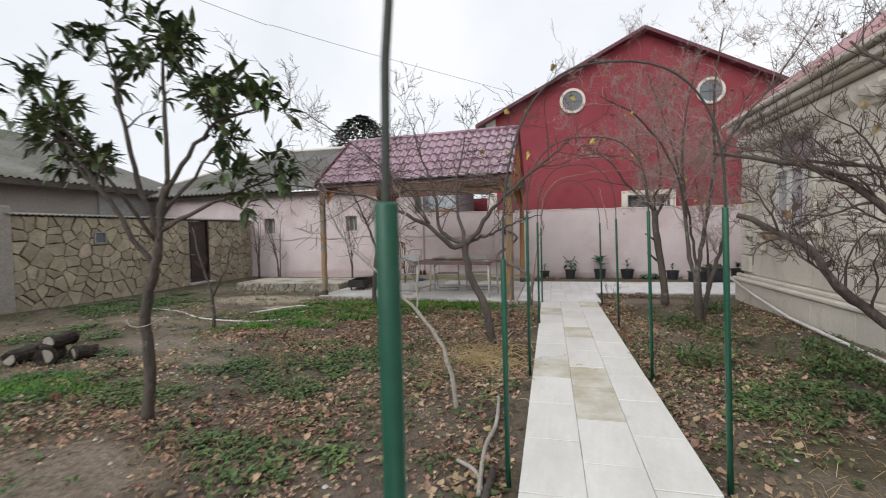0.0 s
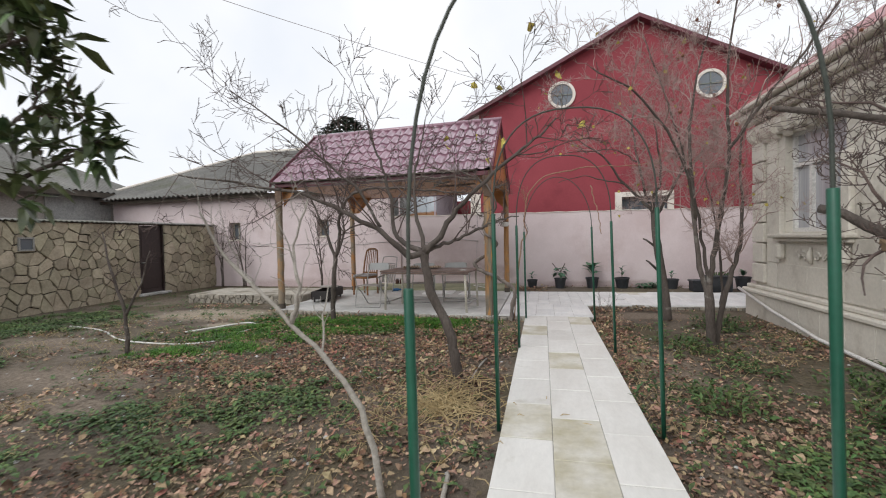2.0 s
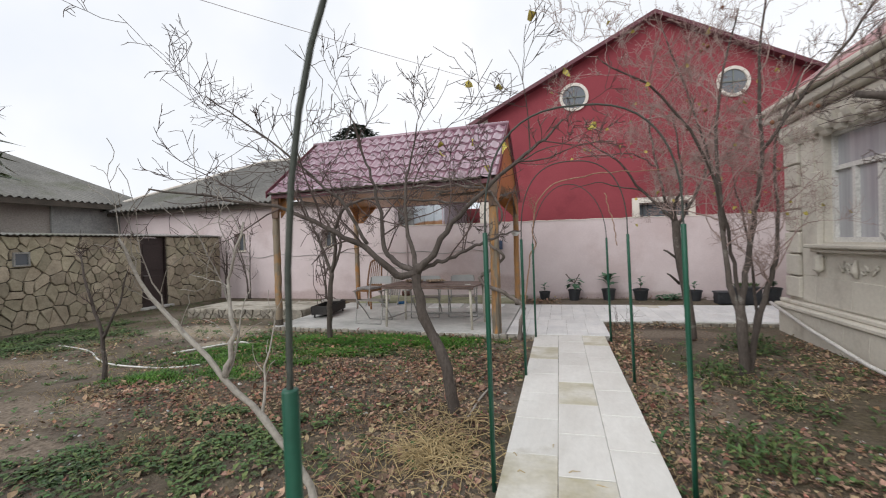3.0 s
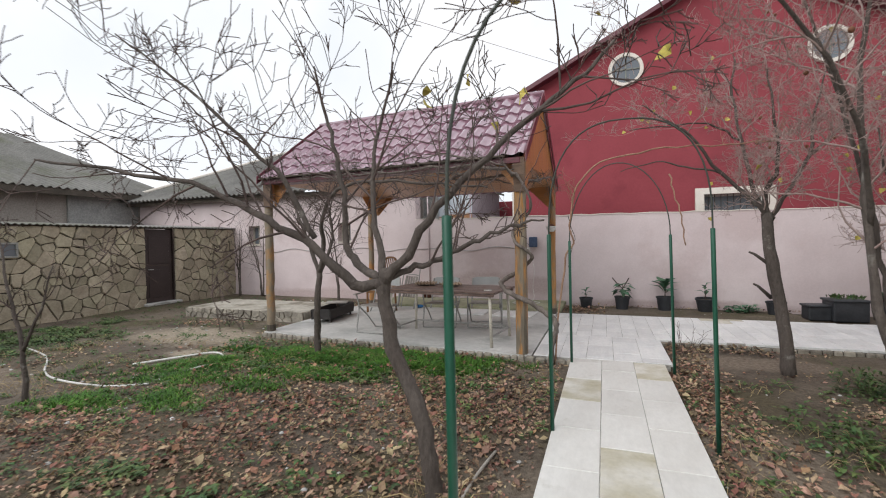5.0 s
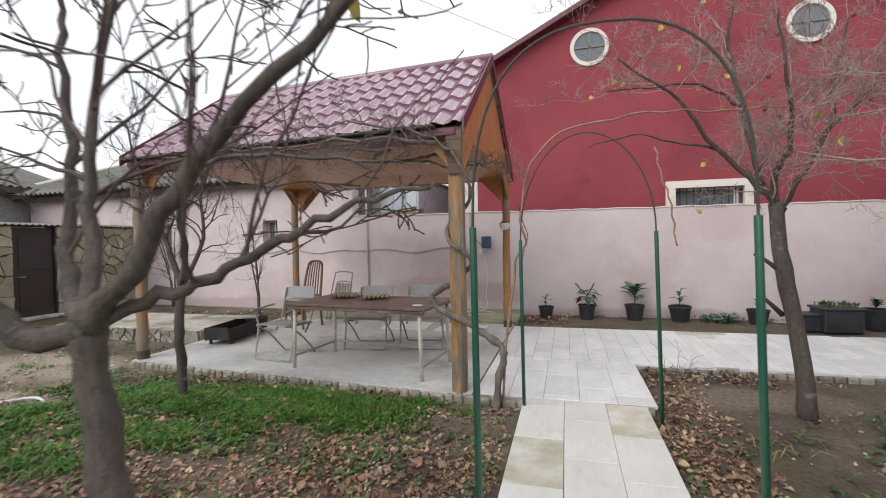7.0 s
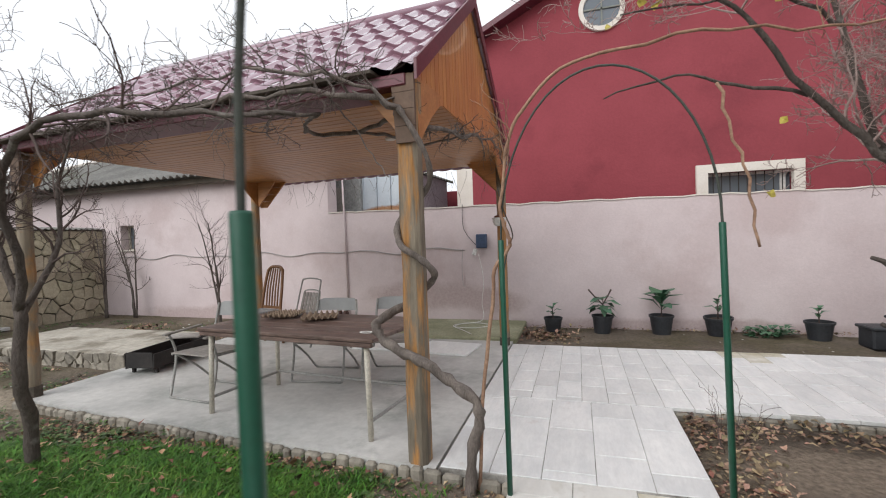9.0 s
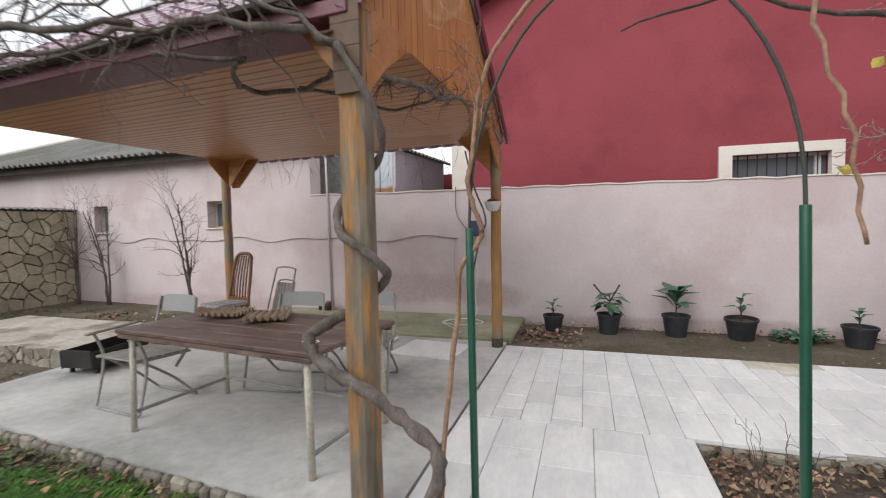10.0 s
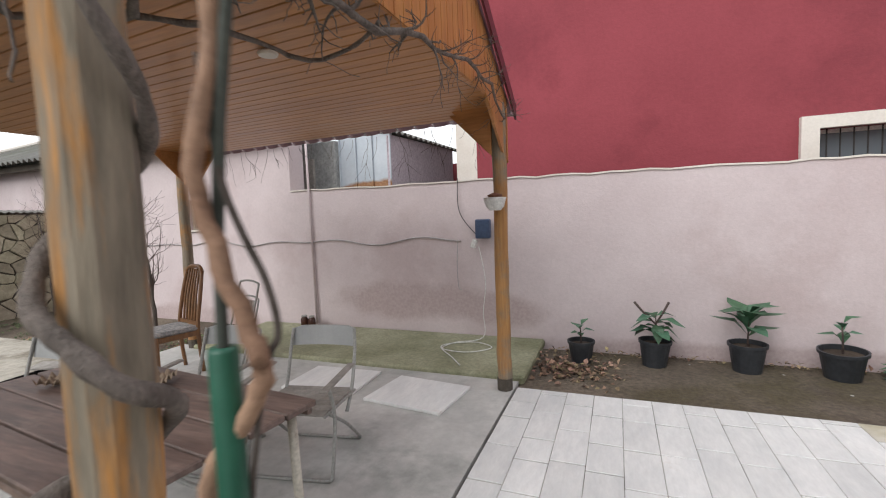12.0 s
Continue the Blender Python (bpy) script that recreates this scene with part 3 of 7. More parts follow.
wx0, wx1, wz0, wz1 = 2.36, 3.5, 1.80, 2.23
gable_strip(g, -1.37, wx0, -0.3)
gable_strip(g, wx0, apex[0], wz1)
gable_strip(g, apex[0], wx1, wz1)
g.prism([(wx0, RY, -0.3), (wx1, RY, -0.3), (wx1, RY, wz0), (wx0, RY, wz0)], (0, 0.3, 0))
gable_strip(g, wx1, 8.1, -0.3)
part("wall", g.weld(), RED, house)
part("corner_pier", gable_strip(Geo(), -1.66, -1.37, -0.3), CREAM, house, "cream corner pier")
g = Geo()
for (xa, za), (xb, zb) in ((slope_l, apex), (apex, slope_r)):
    g.prism([(xa, RY - 0.28, za), (xb, RY - 0.28, zb), (xb, RY - 0.28, zb + 0.10), (xa, RY - 0.28, za + 0.10)], (0, 12, 0))
part("roof", g, DARK_TRIM, house, "dark red-brown metal roof edge")
win = part("window", Geo().box((2.28, RY - 0.02, 2.03), (0.16, 0.1, 0.66)).box((3.55, RY - 0.02, 2.03), (0.14, 0.1, 0.66)).box((2.92, RY - 0.02, 2.295), (1.12, 0.098, 0.13)).box((2.92, RY - 0.02, 1.755), (1.12, 0.098, 0.11)),
           CREAM, house, "low wide window in a cream surround")
part("pane", Geo().box((2.93, RY + 0.14, 2.02), (1.14, 0.01, 0.43)), GLASS, win)
part("window_frame", Geo().box((2.93, RY + 0.12, 2.21), (1.14, 0.04, 0.04)).box((2.93, RY + 0.12, 1.82), (1.14, 0.04, 0.04)).box((2.38, RY + 0.12, 2.02), (0.04, 0.04, 0.34)).box((3.4, RY + 0.12, 2.02), (0.07, 0.04, 0.34)), WHITE_PVC, win)
for i in range(9):
    part("bar", Geo().tube([(2.46 + i * 0.115, RY + 0.06, 1.80), (2.46 + i * 0.115, RY + 0.06, 2.23)], 0.007, 6), SOOT, win)
for cx, cz, r in ((0.877, 5.03, 0.36), (4.50, 5.0, 0.36)):
    g = Geo()
    n = 36
    ring = []
    for k in range(n):
        a = 2 * math.pi * k / n
        ring.append((math.cos(a), math.sin(a)))
    base = 0
    for rad, yy in ((r, RY - 0.002), (r, RY - 0.05), (r * 0.80, RY - 0.05), (r * 0.78, RY - 0.003)):
        g.v += [(cx + rad * c, yy, cz + rad * s) for c, s in ring]
    for b in range(3):
        for k in range(n):
            a, q = b * n + k, b * n + (k + 1) % n
            g.f.append((a, q, q + n, a + n))
    rw = part("round_window", g, CREAM, house, "round window in a cream ring")
    gp = Geo()
    gp.v = [(cx + r * 0.79 * c, RY - 0.012, cz + r * 0.79 * s) for c, s in ring]
    gp.f = [tuple(range(n))]
    part("pane", gp, GLASS, rw)
    part("muntin", Geo().box((cx, RY - 0.025, cz), (0.026, 0.02, r * 1.55)).box((cx, RY - 0.0255, cz), (r * 1.55, 0.019, 0.026)), MUNTIN, rw)

# low structures seen under the pavilion roof, behind the wall
tagged(part("grey_block_wall", Geo().box((-4.03, 13.95, 1.3), (1.0, 0.2, 2.7), bevel=0.02), GREY_BLOCK), "bare grey block wall behind the garden wall", "wall", kind="structure")
tank = thing("metal_shed", "pale blue sheet metal shed with rusty lower edge", "shed")
part("panel", Geo().box((-3.09, 14.0, 1.45), (0.88, 0.06, 2.9), bevel=0.01), SHEET, tank)
for x in (-3.52, -3.24, -2.96, -2.66):
    part("rib", Geo().box((x, 13.955, 1.9), (0.022, 0.03, 2.0), bevel=0.005), SHEET, tank)
shed = thing("lilac_outbuilding", "small lilac stucco outbuilding with grey roof", "outbuilding")
part("wall", Geo().prism([(-2.645, 13.96, 0), (-2.40, 15.9, 0), (-2.40, 15.9, 2.66), (-2.645, 13.96, 2.66)], (-0.3, 0.04, 0)), LILAC, shed)
part("roof", corrugated(Geo(), (-2.56, 13.86, 2.70), (-2.28, 16.05, 2.64), (-3.4, 16.2, 3.0), (-3.6, 13.95, 3.05), 0.15, 0.02, rows=2), ASBESTOS, shed)

# ---------------------------------------------------------------- far left house and distance
wall_box("wall_far_red", -3.0, -1.55, 16.6, 16.8, 0, 2.50, RED, "low dark red wall far behind the garden wall")
far = thing("neighbour_house", "pale rendered neighbour house with grey hip roof", "house")
part("wall", Geo().box((-17.8, 6.5, 1.4), (8.0, 15.5, 3.3)), BLOCK, far)
part("grey_panel", Geo().box((-13.76, 12.6, 2.2), (0.06, 2.0, 1.3)), GREY_BLOCK, far)
g = Geo()
corrugated(g, (-13.3, 14.9, 2.95), (-13.3, -3, 2.95), (-18, -3, 5.1), (-18, 12.5, 5.1), 0.2, 0.03, rows=3)
corrugated(g, (-22.5, 14.9, 2.95), (-13.3, 14.9, 2.95), (-18, 12.5, 5.1), (-18, 12.4, 5.1), 0.2, 0.03, rows=3)
part("roof", g, ASBESTOS, far)
# dark strip for the shadow band under the roof edge
part("eave_board", Geo().box((-13.35, 6, 2.86), (0.06, 17.5, 0.16)), MORTAR, far)

# ---------------------------------------------------------------- limestone house on the east side
HX, HY = 3.66, 9.52
g = Geo()
east = thing("limestone_house", "carved beige limestone house with white windows", "house")
yy = [-4.0, 1.9, 3.2, 4.65, 5.95, 7.32, 8.62, HY]
wins = [(1.9, 3.2), (4.65, 5.95), (7.32, 8.62)]
for a, b in zip(yy[:-1], yy[1:]):
    if (a, b) in wins:
        g.box((HX + 0.2, (a + b) / 2, 0.50), (0.4, b - a, 1.5))
        g.box((HX + 0.2, (a + b) / 2, 2.885), (0.4, b - a, 0.53))
    else:
        g.box((HX + 0.2, (a + b) / 2, 1.45), (0.4, b - a, 3.4))
g.box((HX + 4.2, HY - 0.2, 1.45), (7.6, 0.4, 3.4))
part("wall", g.weld(), LIMESTONE, east)
part("plinth", Geo().box((HX - 0.05, 2.8, 0.05), (0.1, 13.7, 0.5), bevel=0.01), LIMESTONE, east)
part("ledge", Geo().box((HX - 0.075, 2.8, 0.33), (0.15, 13.76, 0.07), bevel=0.02), LIMESTONE, east, "rounded limestone ledge")
part("ledge", Geo().box((HX - 0.04, 2.8, 0.396), (0.08, 13.72, 0.06), bevel=0.015), LIMESTONE, east)
for z, h, p in ((2.86, 0.10, 0.06), (2.98, 0.06, 0.13), (3.06, 0.09, 0.22), (3.16, 0.06, 0.30)):
    part("cornice", Geo().box((HX - p / 2, 2.8, z), (p, 13.7 + p, h), bevel=0.012), LIMESTONE, east)
for i in range(42):
    cy = HY - 0.14 - i * 0.30
    part("corbel", Geo().prism([(HX, cy - 0.07, 2.81), (HX - 0.15, cy - 0.07, 2.81), (HX - 0.16, cy - 0.07, 2.75), (HX - 0.13, cy - 0.07, 2.68), (HX - 0.07, cy - 0.07, 2.63), (HX - 0.05, cy - 0.07, 2.59), (HX, cy - 0.07, 2.57)], (0, 0.14, 0)), LIMESTONE, east)
part("roof", Geo().prism([(HX - 0.25, HY + 0.1, 3.20), (HX + 4.2, HY + 0.1, 6.35), (HX + 4.2, -4, 6.35), (HX - 0.25, -4, 3.20)], (0.03, 0, 0.05)), RED_ROOF, east, "red metal roof")
part("gable", Geo().prism([(HX + 0.1, HY - 0.2, 3.1), (HX + 8.2, HY - 0.2, 3.1), (HX + 4.2, HY - 0.2, 6.25)], (0, 0.15, 0)), LIMESTONE, east)
# pilaster courses
for ya in (HY - 0.2, 6.5, 4.0):
    for k in range(7):
        part("pilaster_block", Geo().box((HX - 0.03, ya, 0.62 + k * 0.31), (0.06, 0.34 if k % 2 else 0.38, 0.29), bevel=0.012), LIMESTONE, east)
# facing blocks with open joints
br = random.Random(19)
courses = [(0.445, 0.80), (0.806, 1.165), (1.171, 1.53), (1.536, 1.90), (1.906, 2.27), (2.276, 2.59)]
for k, (z0, z1) in enumerate(courses):
    y = -3.9 + (k % 2) * 0.37
    while y < HY - 0.42:
        e = min(y + br.choice((0.62, 0.74, 0.86)), HY - 0.40)
        spans = [(y, e)]
        for a, b in wins:
            lo, hi = (a - 0.18, b + 0.18) if z1 > 1.2 else (a - 0.14, b + 0.14)
            if z1 < 0.81:
                continue
            spans = [q for p, r in spans for q in ((p, min(r, lo)), (max(p, hi), r)) if q[1] - q[0] > 0.05]
        for p, r in spans:
            part("block", Geo().box((HX - 0.009, (p + r) / 2, (z0 + z1) / 2), (0.018, r - p - 0.006, z1 - z0), bevel=0.004), LIMESTONE, east)
        y = e
y = -3.9
while y < HY - 0.1:
    e = min(y + 0.46, HY)
    part("plinth_block", Geo().box((HX - 0.106, (y + e) / 2, 0.09), (0.014, e - y - 0.007, 0.40), bevel=0.004), LIMESTONE, east)
    y = e


def house_window(y0, y1):
    w = part("window", Geo().box((HX - 0.03, y0 - 0.09, 1.68), (0.08, 0.16, 0.95), bevel=0.015).box((HX - 0.03, y1 + 0.09, 1.68), (0.08, 0.16, 0.95), bevel=0.015)
             .box((HX - 0.04, (y0 + y1) / 2, 2.70), (0.10, y1 - y0 + 0.46, 0.12), bevel=0.02), LIMESTONE, east, "white window in a carved stone surround")
    part("window_sill", Geo().box((HX - 0.06, (y0 + y1) / 2, 1.20), (0.16, y1 - y0 + 0.44, 0.055), bevel=0.015).box((HX - 0.035, (y0 + y1) / 2, 1.145), (0.10, y1 - y0 + 0.36, 0.05), bevel=0.015), LIMESTONE, w)
    m, f = (y0 + y1) / 2, 0.055
    x = HX + 0.12
    part("window_frame", Geo().box((x, m, 1.25 + f / 2), (0.06, y1 - y0, f)).box((x, m, 2.62 - f / 2), (0.06, y1 - y0, f)).box((x, y0 + f / 2, 1.935), (0.06, f, 1.26)).box((x, y1 - f / 2, 1.935), (0.06, f, 1.26))
         .box((x, y0 + (y1 - y0) / 3, 1.72), (0.06, f, 0.83)).box((x, y1 - (y1 - y0) / 3, 1.72), (0.06, f, 0.83)).box((x, m, 2.165), (0.058, y1 - y0 - 0.11, f)), WHITE_PVC, w, "white plastic frame")
    part("pane", Geo().box((x + 0.02, m, 1.935), (0.006, y1 - y0 - 0.1, 1.3)), VEILED, w)
    # carved panel under the sill
    part("bracket", Geo().box((HX - 0.05, y1 + 0.05, 0.98), (0.10, 0.14, 0.22), bevel=0.03), LIMESTONE, w)
    part("bracket", Geo().box((HX - 0.05, y0 - 0.05, 0.98), (0.10, 0.14, 0.22), bevel=0.03), LIMESTONE, w)
    car = Geo()
    rng = random.Random(4)
    for s in (-1, 1):
        for k in range(2):
            c = m + s * (0.13 + k * 0.16)
            pts = [(HX - 0.014, c + s * (0.075 - 0.02 * k) * math.cos(a) * (1 - a / 9), 0.93 + (0.075 - 0.02 * k) * math.sin(a + k) * (1 - a / 9)) for a in [q * 0.6 for q in range(12)]]
            car.tube(pts, [0.020 - 0.001 * q for q in range(12)], 6)
            for q in range(5):
                a = 0.5 + q * 0.5
                car.leaf(Vector((HX - 0.012, c, 0.93)), Vector((-0.15, s * math.cos(a), math.sin(a))), 0.10 + 0.02 * (q % 2), 0.045, Vector((-1, 0, 0)), 0.1)
    car.tube([(HX - 0.02, m, 0.84), (HX - 0.035, m, 0.93), (HX - 0.02, m, 1.05)], [0.02, 0.04, 0.012], 8)
    part("carved_scroll", car, LIMESTONE, w, "carved scroll ornament", smooth=True)


for a, b in wins:
    house_window(a, b)
tagged(part("white_pipe", Geo().tube([(3.50, 9.75, 0.33), (3.47, 8.6, 0.14), (3.38, 7.3, 0.02), (3.28, 5.2, -0.03), (3.2, 2.0, -0.03)], 0.022, 8), WHITE_PVC, smooth=True), "thin white plastic pipe lying along the house plinth", "pipe")

# ---------------------------------------------------------------- pavilion
PAV = pose(-0.523, 8.66, 0, 0, 0, -3.9)
pav = thing("pavilion", "open wooden garden pavilion with maroon metal tile roof", "pavilion", at=PAV)
U, V, EAVE, RIDGE = -3.98, 3.0, 2.34, 3.50


def inset(v):
    """How far the east end steps back at depth v."""
    return -0.058 * v


def roof_slope(v0, v1, z0, z1):
    """Pressed metal tile: waves along the eave, a step at each course."""
    geo = Geo()
    n, courses, sub = 168, 6, 4
    x0, x1 = 0.06, U - 0.10
    d = Vector((0, v1 - v0, z1 - z0))
    nrm = Vector((0, -d.z, d.y)).normalized()
    if nrm.z < 0:
        nrm = -nrm
    rows = []
    for c in range(courses):
        for s in range(sub + 1):
            t = (c + s / sub) / courses
            rows.append((t, 0.024 * (1 - s / sub), s / sub))
    for t, lift, f in rows:
        for i in range(n + 1):
            xs0 = x0 + inset(v0 + (v1 - v0) * t)
            x = xs0 + (x1 - xs0) * i / n
            ph = (x0 - x) / 0.19 * 2 * math.pi
            w = math.sin(ph)
            w = 0.026 * (w if w > 0 else w * 0.55)
            droop = 0.02 * math.sin(ph) * (1 if t < 0.01 else 0.6)
            p = Vector((x, v0, z0)) + d * (t - droop * 0.3) + nrm * (w + lift + 0.02)
            geo.v.append(tuple(p))
    flip = v1 < v0
    for j in range(len(rows) - 1):
        for i in range(n):
            q = j * (n + 1) + i
            f = (q, q + 1, q + n + 2, q + n + 1)
            geo.f.append(f if flip else f[::-1])
    return geo


part("roof_sheet", roof_slope(-0.08, 1.5, EAVE - 0.01, RIDGE), ROOF_METAL, pav, "maroon pressed metal roof tiles", smooth=False)
part("roof_sheet", roof_slope(V + 0.30, 1.5, EAVE - 0.09, RIDGE), ROOF_METAL, pav, "maroon pressed metal roof tiles", smooth=False)
part("ridge_cap", Geo().tube([(0.09 + inset(1.5), 1.5, RIDGE + 0.03), (U - 0.14, 1.5, RIDGE + 0.03)], 0.05, 8), ROOF_METAL, pav, smooth=True)
for va, za in ((-0.10, EAVE - 0.01), (V + 0.32, EAVE - 0.03)):
    for ux in (0.07, U - 0.11):
        ua, ub = (ux + inset(va), ux + inset(1.5)) if ux > 0 else (ux, ux)
        part("verge_trim", Geo().prism([(ua, va, za - 0.05), (ub, 1.5, RIDGE - 0.05), (ub, 1.5, RIDGE + 0.07), (ua, va, za + 0.07)], (0.018, 0, 0)), DARK_TRIM, pav)
# flat ceiling of narrow boards
for i in range(35):
    v = 0.0 + i * 0.0935
    e = 0.03 + inset(v)
    part("soffit_board", Geo().box(((U - 0.03 + e) / 2, v, EAVE - 0.03), (e - U + 0.03, 0.088, 0.016), bevel=0.004), SOFFIT, pav)
part("soffit_back", Geo().box((U / 2 - 0.1, 1.5, EAVE + 0.01), (abs(U) - 0.16, 3.3, 0.02)), MORTAR, pav)


def tooth(v):
    if v < 0.52:
        return 1.95 + (v + 0.03) / 0.55 * 0.36
    if v > V - 0.42:
        return 2.31 - (v - V + 0.42) / 0.42 * 0.29
    return 2.31


for ux, end in ((0.02, 1), (U - 0.05, -1)):
    for i in range(36):
        a = -0.06 + i * 0.0905
        b = a + 0.085
        top = lambda v: min(EAVE - 0.01 + (v + 0.08) * (RIDGE - EAVE) / 1.58, EAVE + (V + 0.30 - v) * (RIDGE - EAVE) / 1.80) - 0.03
        lo = (tooth(a), tooth(b)) if end > 0 else (2.36, 2.36)
        if top(a) <= lo[0] + 0.02 and top(b) <= lo[1] + 0.02:
            continue
        ua, ub = (ux + inset(a), ux + inset(b)) if end > 0 else (ux, ux)
        part("gable_board", Geo().prism([(ua, a, lo[0]), (ub, b, lo[1]), (ub, b, max(top(b), lo[1] + 0.01)), (ua, a, max(top(a), lo[0] + 0.01))], (0.018, 0, 0)), BOARD, pav)
part("fascia_board", Geo().box((U / 2, -0.075, 2.30), (abs(U) + 0.02, 0.02, 0.07), bevel=0.006), DARK_TRIM, pav, "dark eave board")
# shade on the front ceiling boards, put in as a dark sheet below them
part("eave_soffit", Geo().box((U / 2, 0.09, 2.288), (abs(U) - 0.14, 0.30, 0.012), bevel=0.003), DARK_TRIM, pav, "dark red-brown strip standing in for shade at the eave")
for ux, vy, su, sv in ((-0.0, 0.0, -1, 1), (U, 0.06, 1, 1), (inset(V), V, -1, -1), (U + 0.02, V + 0.03, 1, -1)):
    for k in range(4):
        z0 = 1.93 + k * 0.1
        wide = 0.10 if sv < 0 else 0.006
        w0, w1 = 0.065 + k * wide, 0.065 + (k + 1) * wide
        part("bracket_board", Geo().prism([(ux - su * 0.06, vy - sv * 0.075, z0), (ux + su * w0, vy - sv * 0.075, z0), (ux + su * w1, vy - sv * 0.075, z0 + 0.097), (ux - su * 0.06, vy - sv * 0.075, z0 + 0.097)],
                                          (0, sv * 0.02, 0)), SOFFIT if sv < 0 else DARK_WOOD, pav)
    part("bracket_side", Geo().prism([(ux - su * 0.05, vy, 1.93), (ux - su * 0.05, vy + sv * 0.42, 2.33), (ux - su * 0.05, vy, 2.33)], (su * 0.02, 0, 0)), SOFFIT, pav)
    part("bracket_side", Geo().prism([(ux + su * 0.03, vy + sv * 0.06, 1.93), (ux + su * 0.38, vy + sv * 0.06, 2.33), (ux + su * 0.03, vy + sv * 0.06, 2.33)], (0, sv * 0.02, 0)), SOFFIT, pav)


def rough_post(x, y, r, seed):
    rng = random.Random(seed)
    pts, rad = [], []
    for k in range(15):
        z = -0.02 + 2.36 * k / 14
        pts.append((x + rng.uniform(-0.005, 0.005), y + rng.uniform(-0.005, 0.005), z))
        rad.append(r * rng.uniform(0.96, 1.05))
    return Geo().tube(pts, rad, 10)


def hewn_post(x, y, h, seed):
    """A squared timber with waney corners."""
    rng = random.Random(seed)
    g = Geo()
    c = h * 0.62
    rows = 15
    for k in range(rows):
        z = -0.02 + 2.36 * k / (rows - 1)
        sx, sy = x + rng.uniform(-0.003, 0.003), y + rng.uniform(-0.003, 0.003)
        for a, b in ((c, -h), (h, -c), (h, c), (c, h), (-c, h), (-h, c), (-h, -c), (-c, -h)):
            g.v.append((sx + a * rng.uniform(0.96, 1.04), sy + b * rng.uniform(0.97, 1.03), z))
    for k in range(rows - 1):
        for i in range(8):
            j = (i + 1) % 8
            g.f.append((k * 8 + i, k * 8 + j, k * 8 + 8 + j, k * 8 + 8 + i))
    return g


inv = PAV.inverted()
for i, (x, y, r) in enumerate(((-0.538, 8.672, 0.066), (-4.53, 9.00, 0.062), (-0.49, 11.68, 0.058), (-4.36, 11.94, 0.058))):
    p = inv @ Vector((x, y, 0))
    if i == 0:
        post = part("post", hewn_post(p.x, p.y, r * 0.97, 5), HEWN, pav, "greyed hewn timber post with orange varnish left in strips")
    else:
        post = part("post", rough_post(p.x, p.y, r, i + 3), POST, pav, "weathered log post with peeling varnish", smooth=True)
    if i:
        part("post_foot", Geo().tube([(p.x, p.y, 0.001), (p.x, p.y, 0.10)], r * 1.1, 10), MORTAR, post, "dark tarred foot")
part("ceiling_lamp", Geo().lathe([(0.045, 0), (0.05, 0.012), (0.035, 0.022)], (-0.75, 1.2, EAVE - 0.068), 16), CREAM, pav, "small round ceiling lamp")

# ---------------------------------------------------------------- stone shed wall on the west side
WX = -9.6
rng = random.Random(11)


def clip(poly, p, q, gap):
    """The part of poly nearer to p than to q, less half the joint."""
    n = Vector((q[0] - p[0], q[1] - p[1]))
    if n.length < 1e-6:
        return poly
    mid = Vector(((p[0] + q[0]) / 2, (p[1] + q[1]) / 2))
    n.normalize()
    off = n.dot(mid) - gap
    out = []
    for i in range(len(poly)):
        a, b = poly[i], poly[(i + 1) % len(poly)]
        da, db = n.dot(Vector(a)) - off, n.dot(Vector(b)) - off
        if da <= 0:
            out.append(a)
        if (da < 0 < db) or (db < 0 < da):
            t = da / (da - db)
            out.append((a[0] + (b[0] - a[0]) * t, a[1] + (b[1] - a[1]) * t))
    return out


def crazy_cells(a0, a1, b0, b1, size, gap, seed):
    rng = random.Random(seed)
    seeds = []
    nb = max(1, round((b1 - b0) / (size * 0.8)))
    na = max(1, round((a1 - a0) / size))
    for j in range(nb):
        for i in range(na):
            if rng.random() < 0.14:
                continue
            seeds.append((a0 + (i + 0.5 + (j % 2) * 0.35 - 0.17 + rng.uniform(-0.47, 0.47)) * (a1 - a0) / na, b0 + (j + 0.5 + rng.uniform(-0.45, 0.45)) * (b1 - b0) / nb))
            if rng.random() < 0.12:
                seeds.append((seeds[-1][0] + rng.uniform(0.06, 0.12), seeds[-1][1] + rng.uniform(-0.08, 0.08)))
    cells = []
    for i, p in enumerate(seeds):
        poly = [(a0, b0), (a1, b0), (a1, b1), (a0, b1)]
        for j, q in enumerate(seeds):
            if j != i and abs(q[0] - p[0]) < 3 * size and abs(q[1] - p[1]) < 3 * size:
                poly = clip(poly, p, q, gap * rng.uniform(0.6, 1.5))
                if len(poly) < 3:
                    break
        if len(poly) >= 3:
            cells.append((p, poly))
    return cells


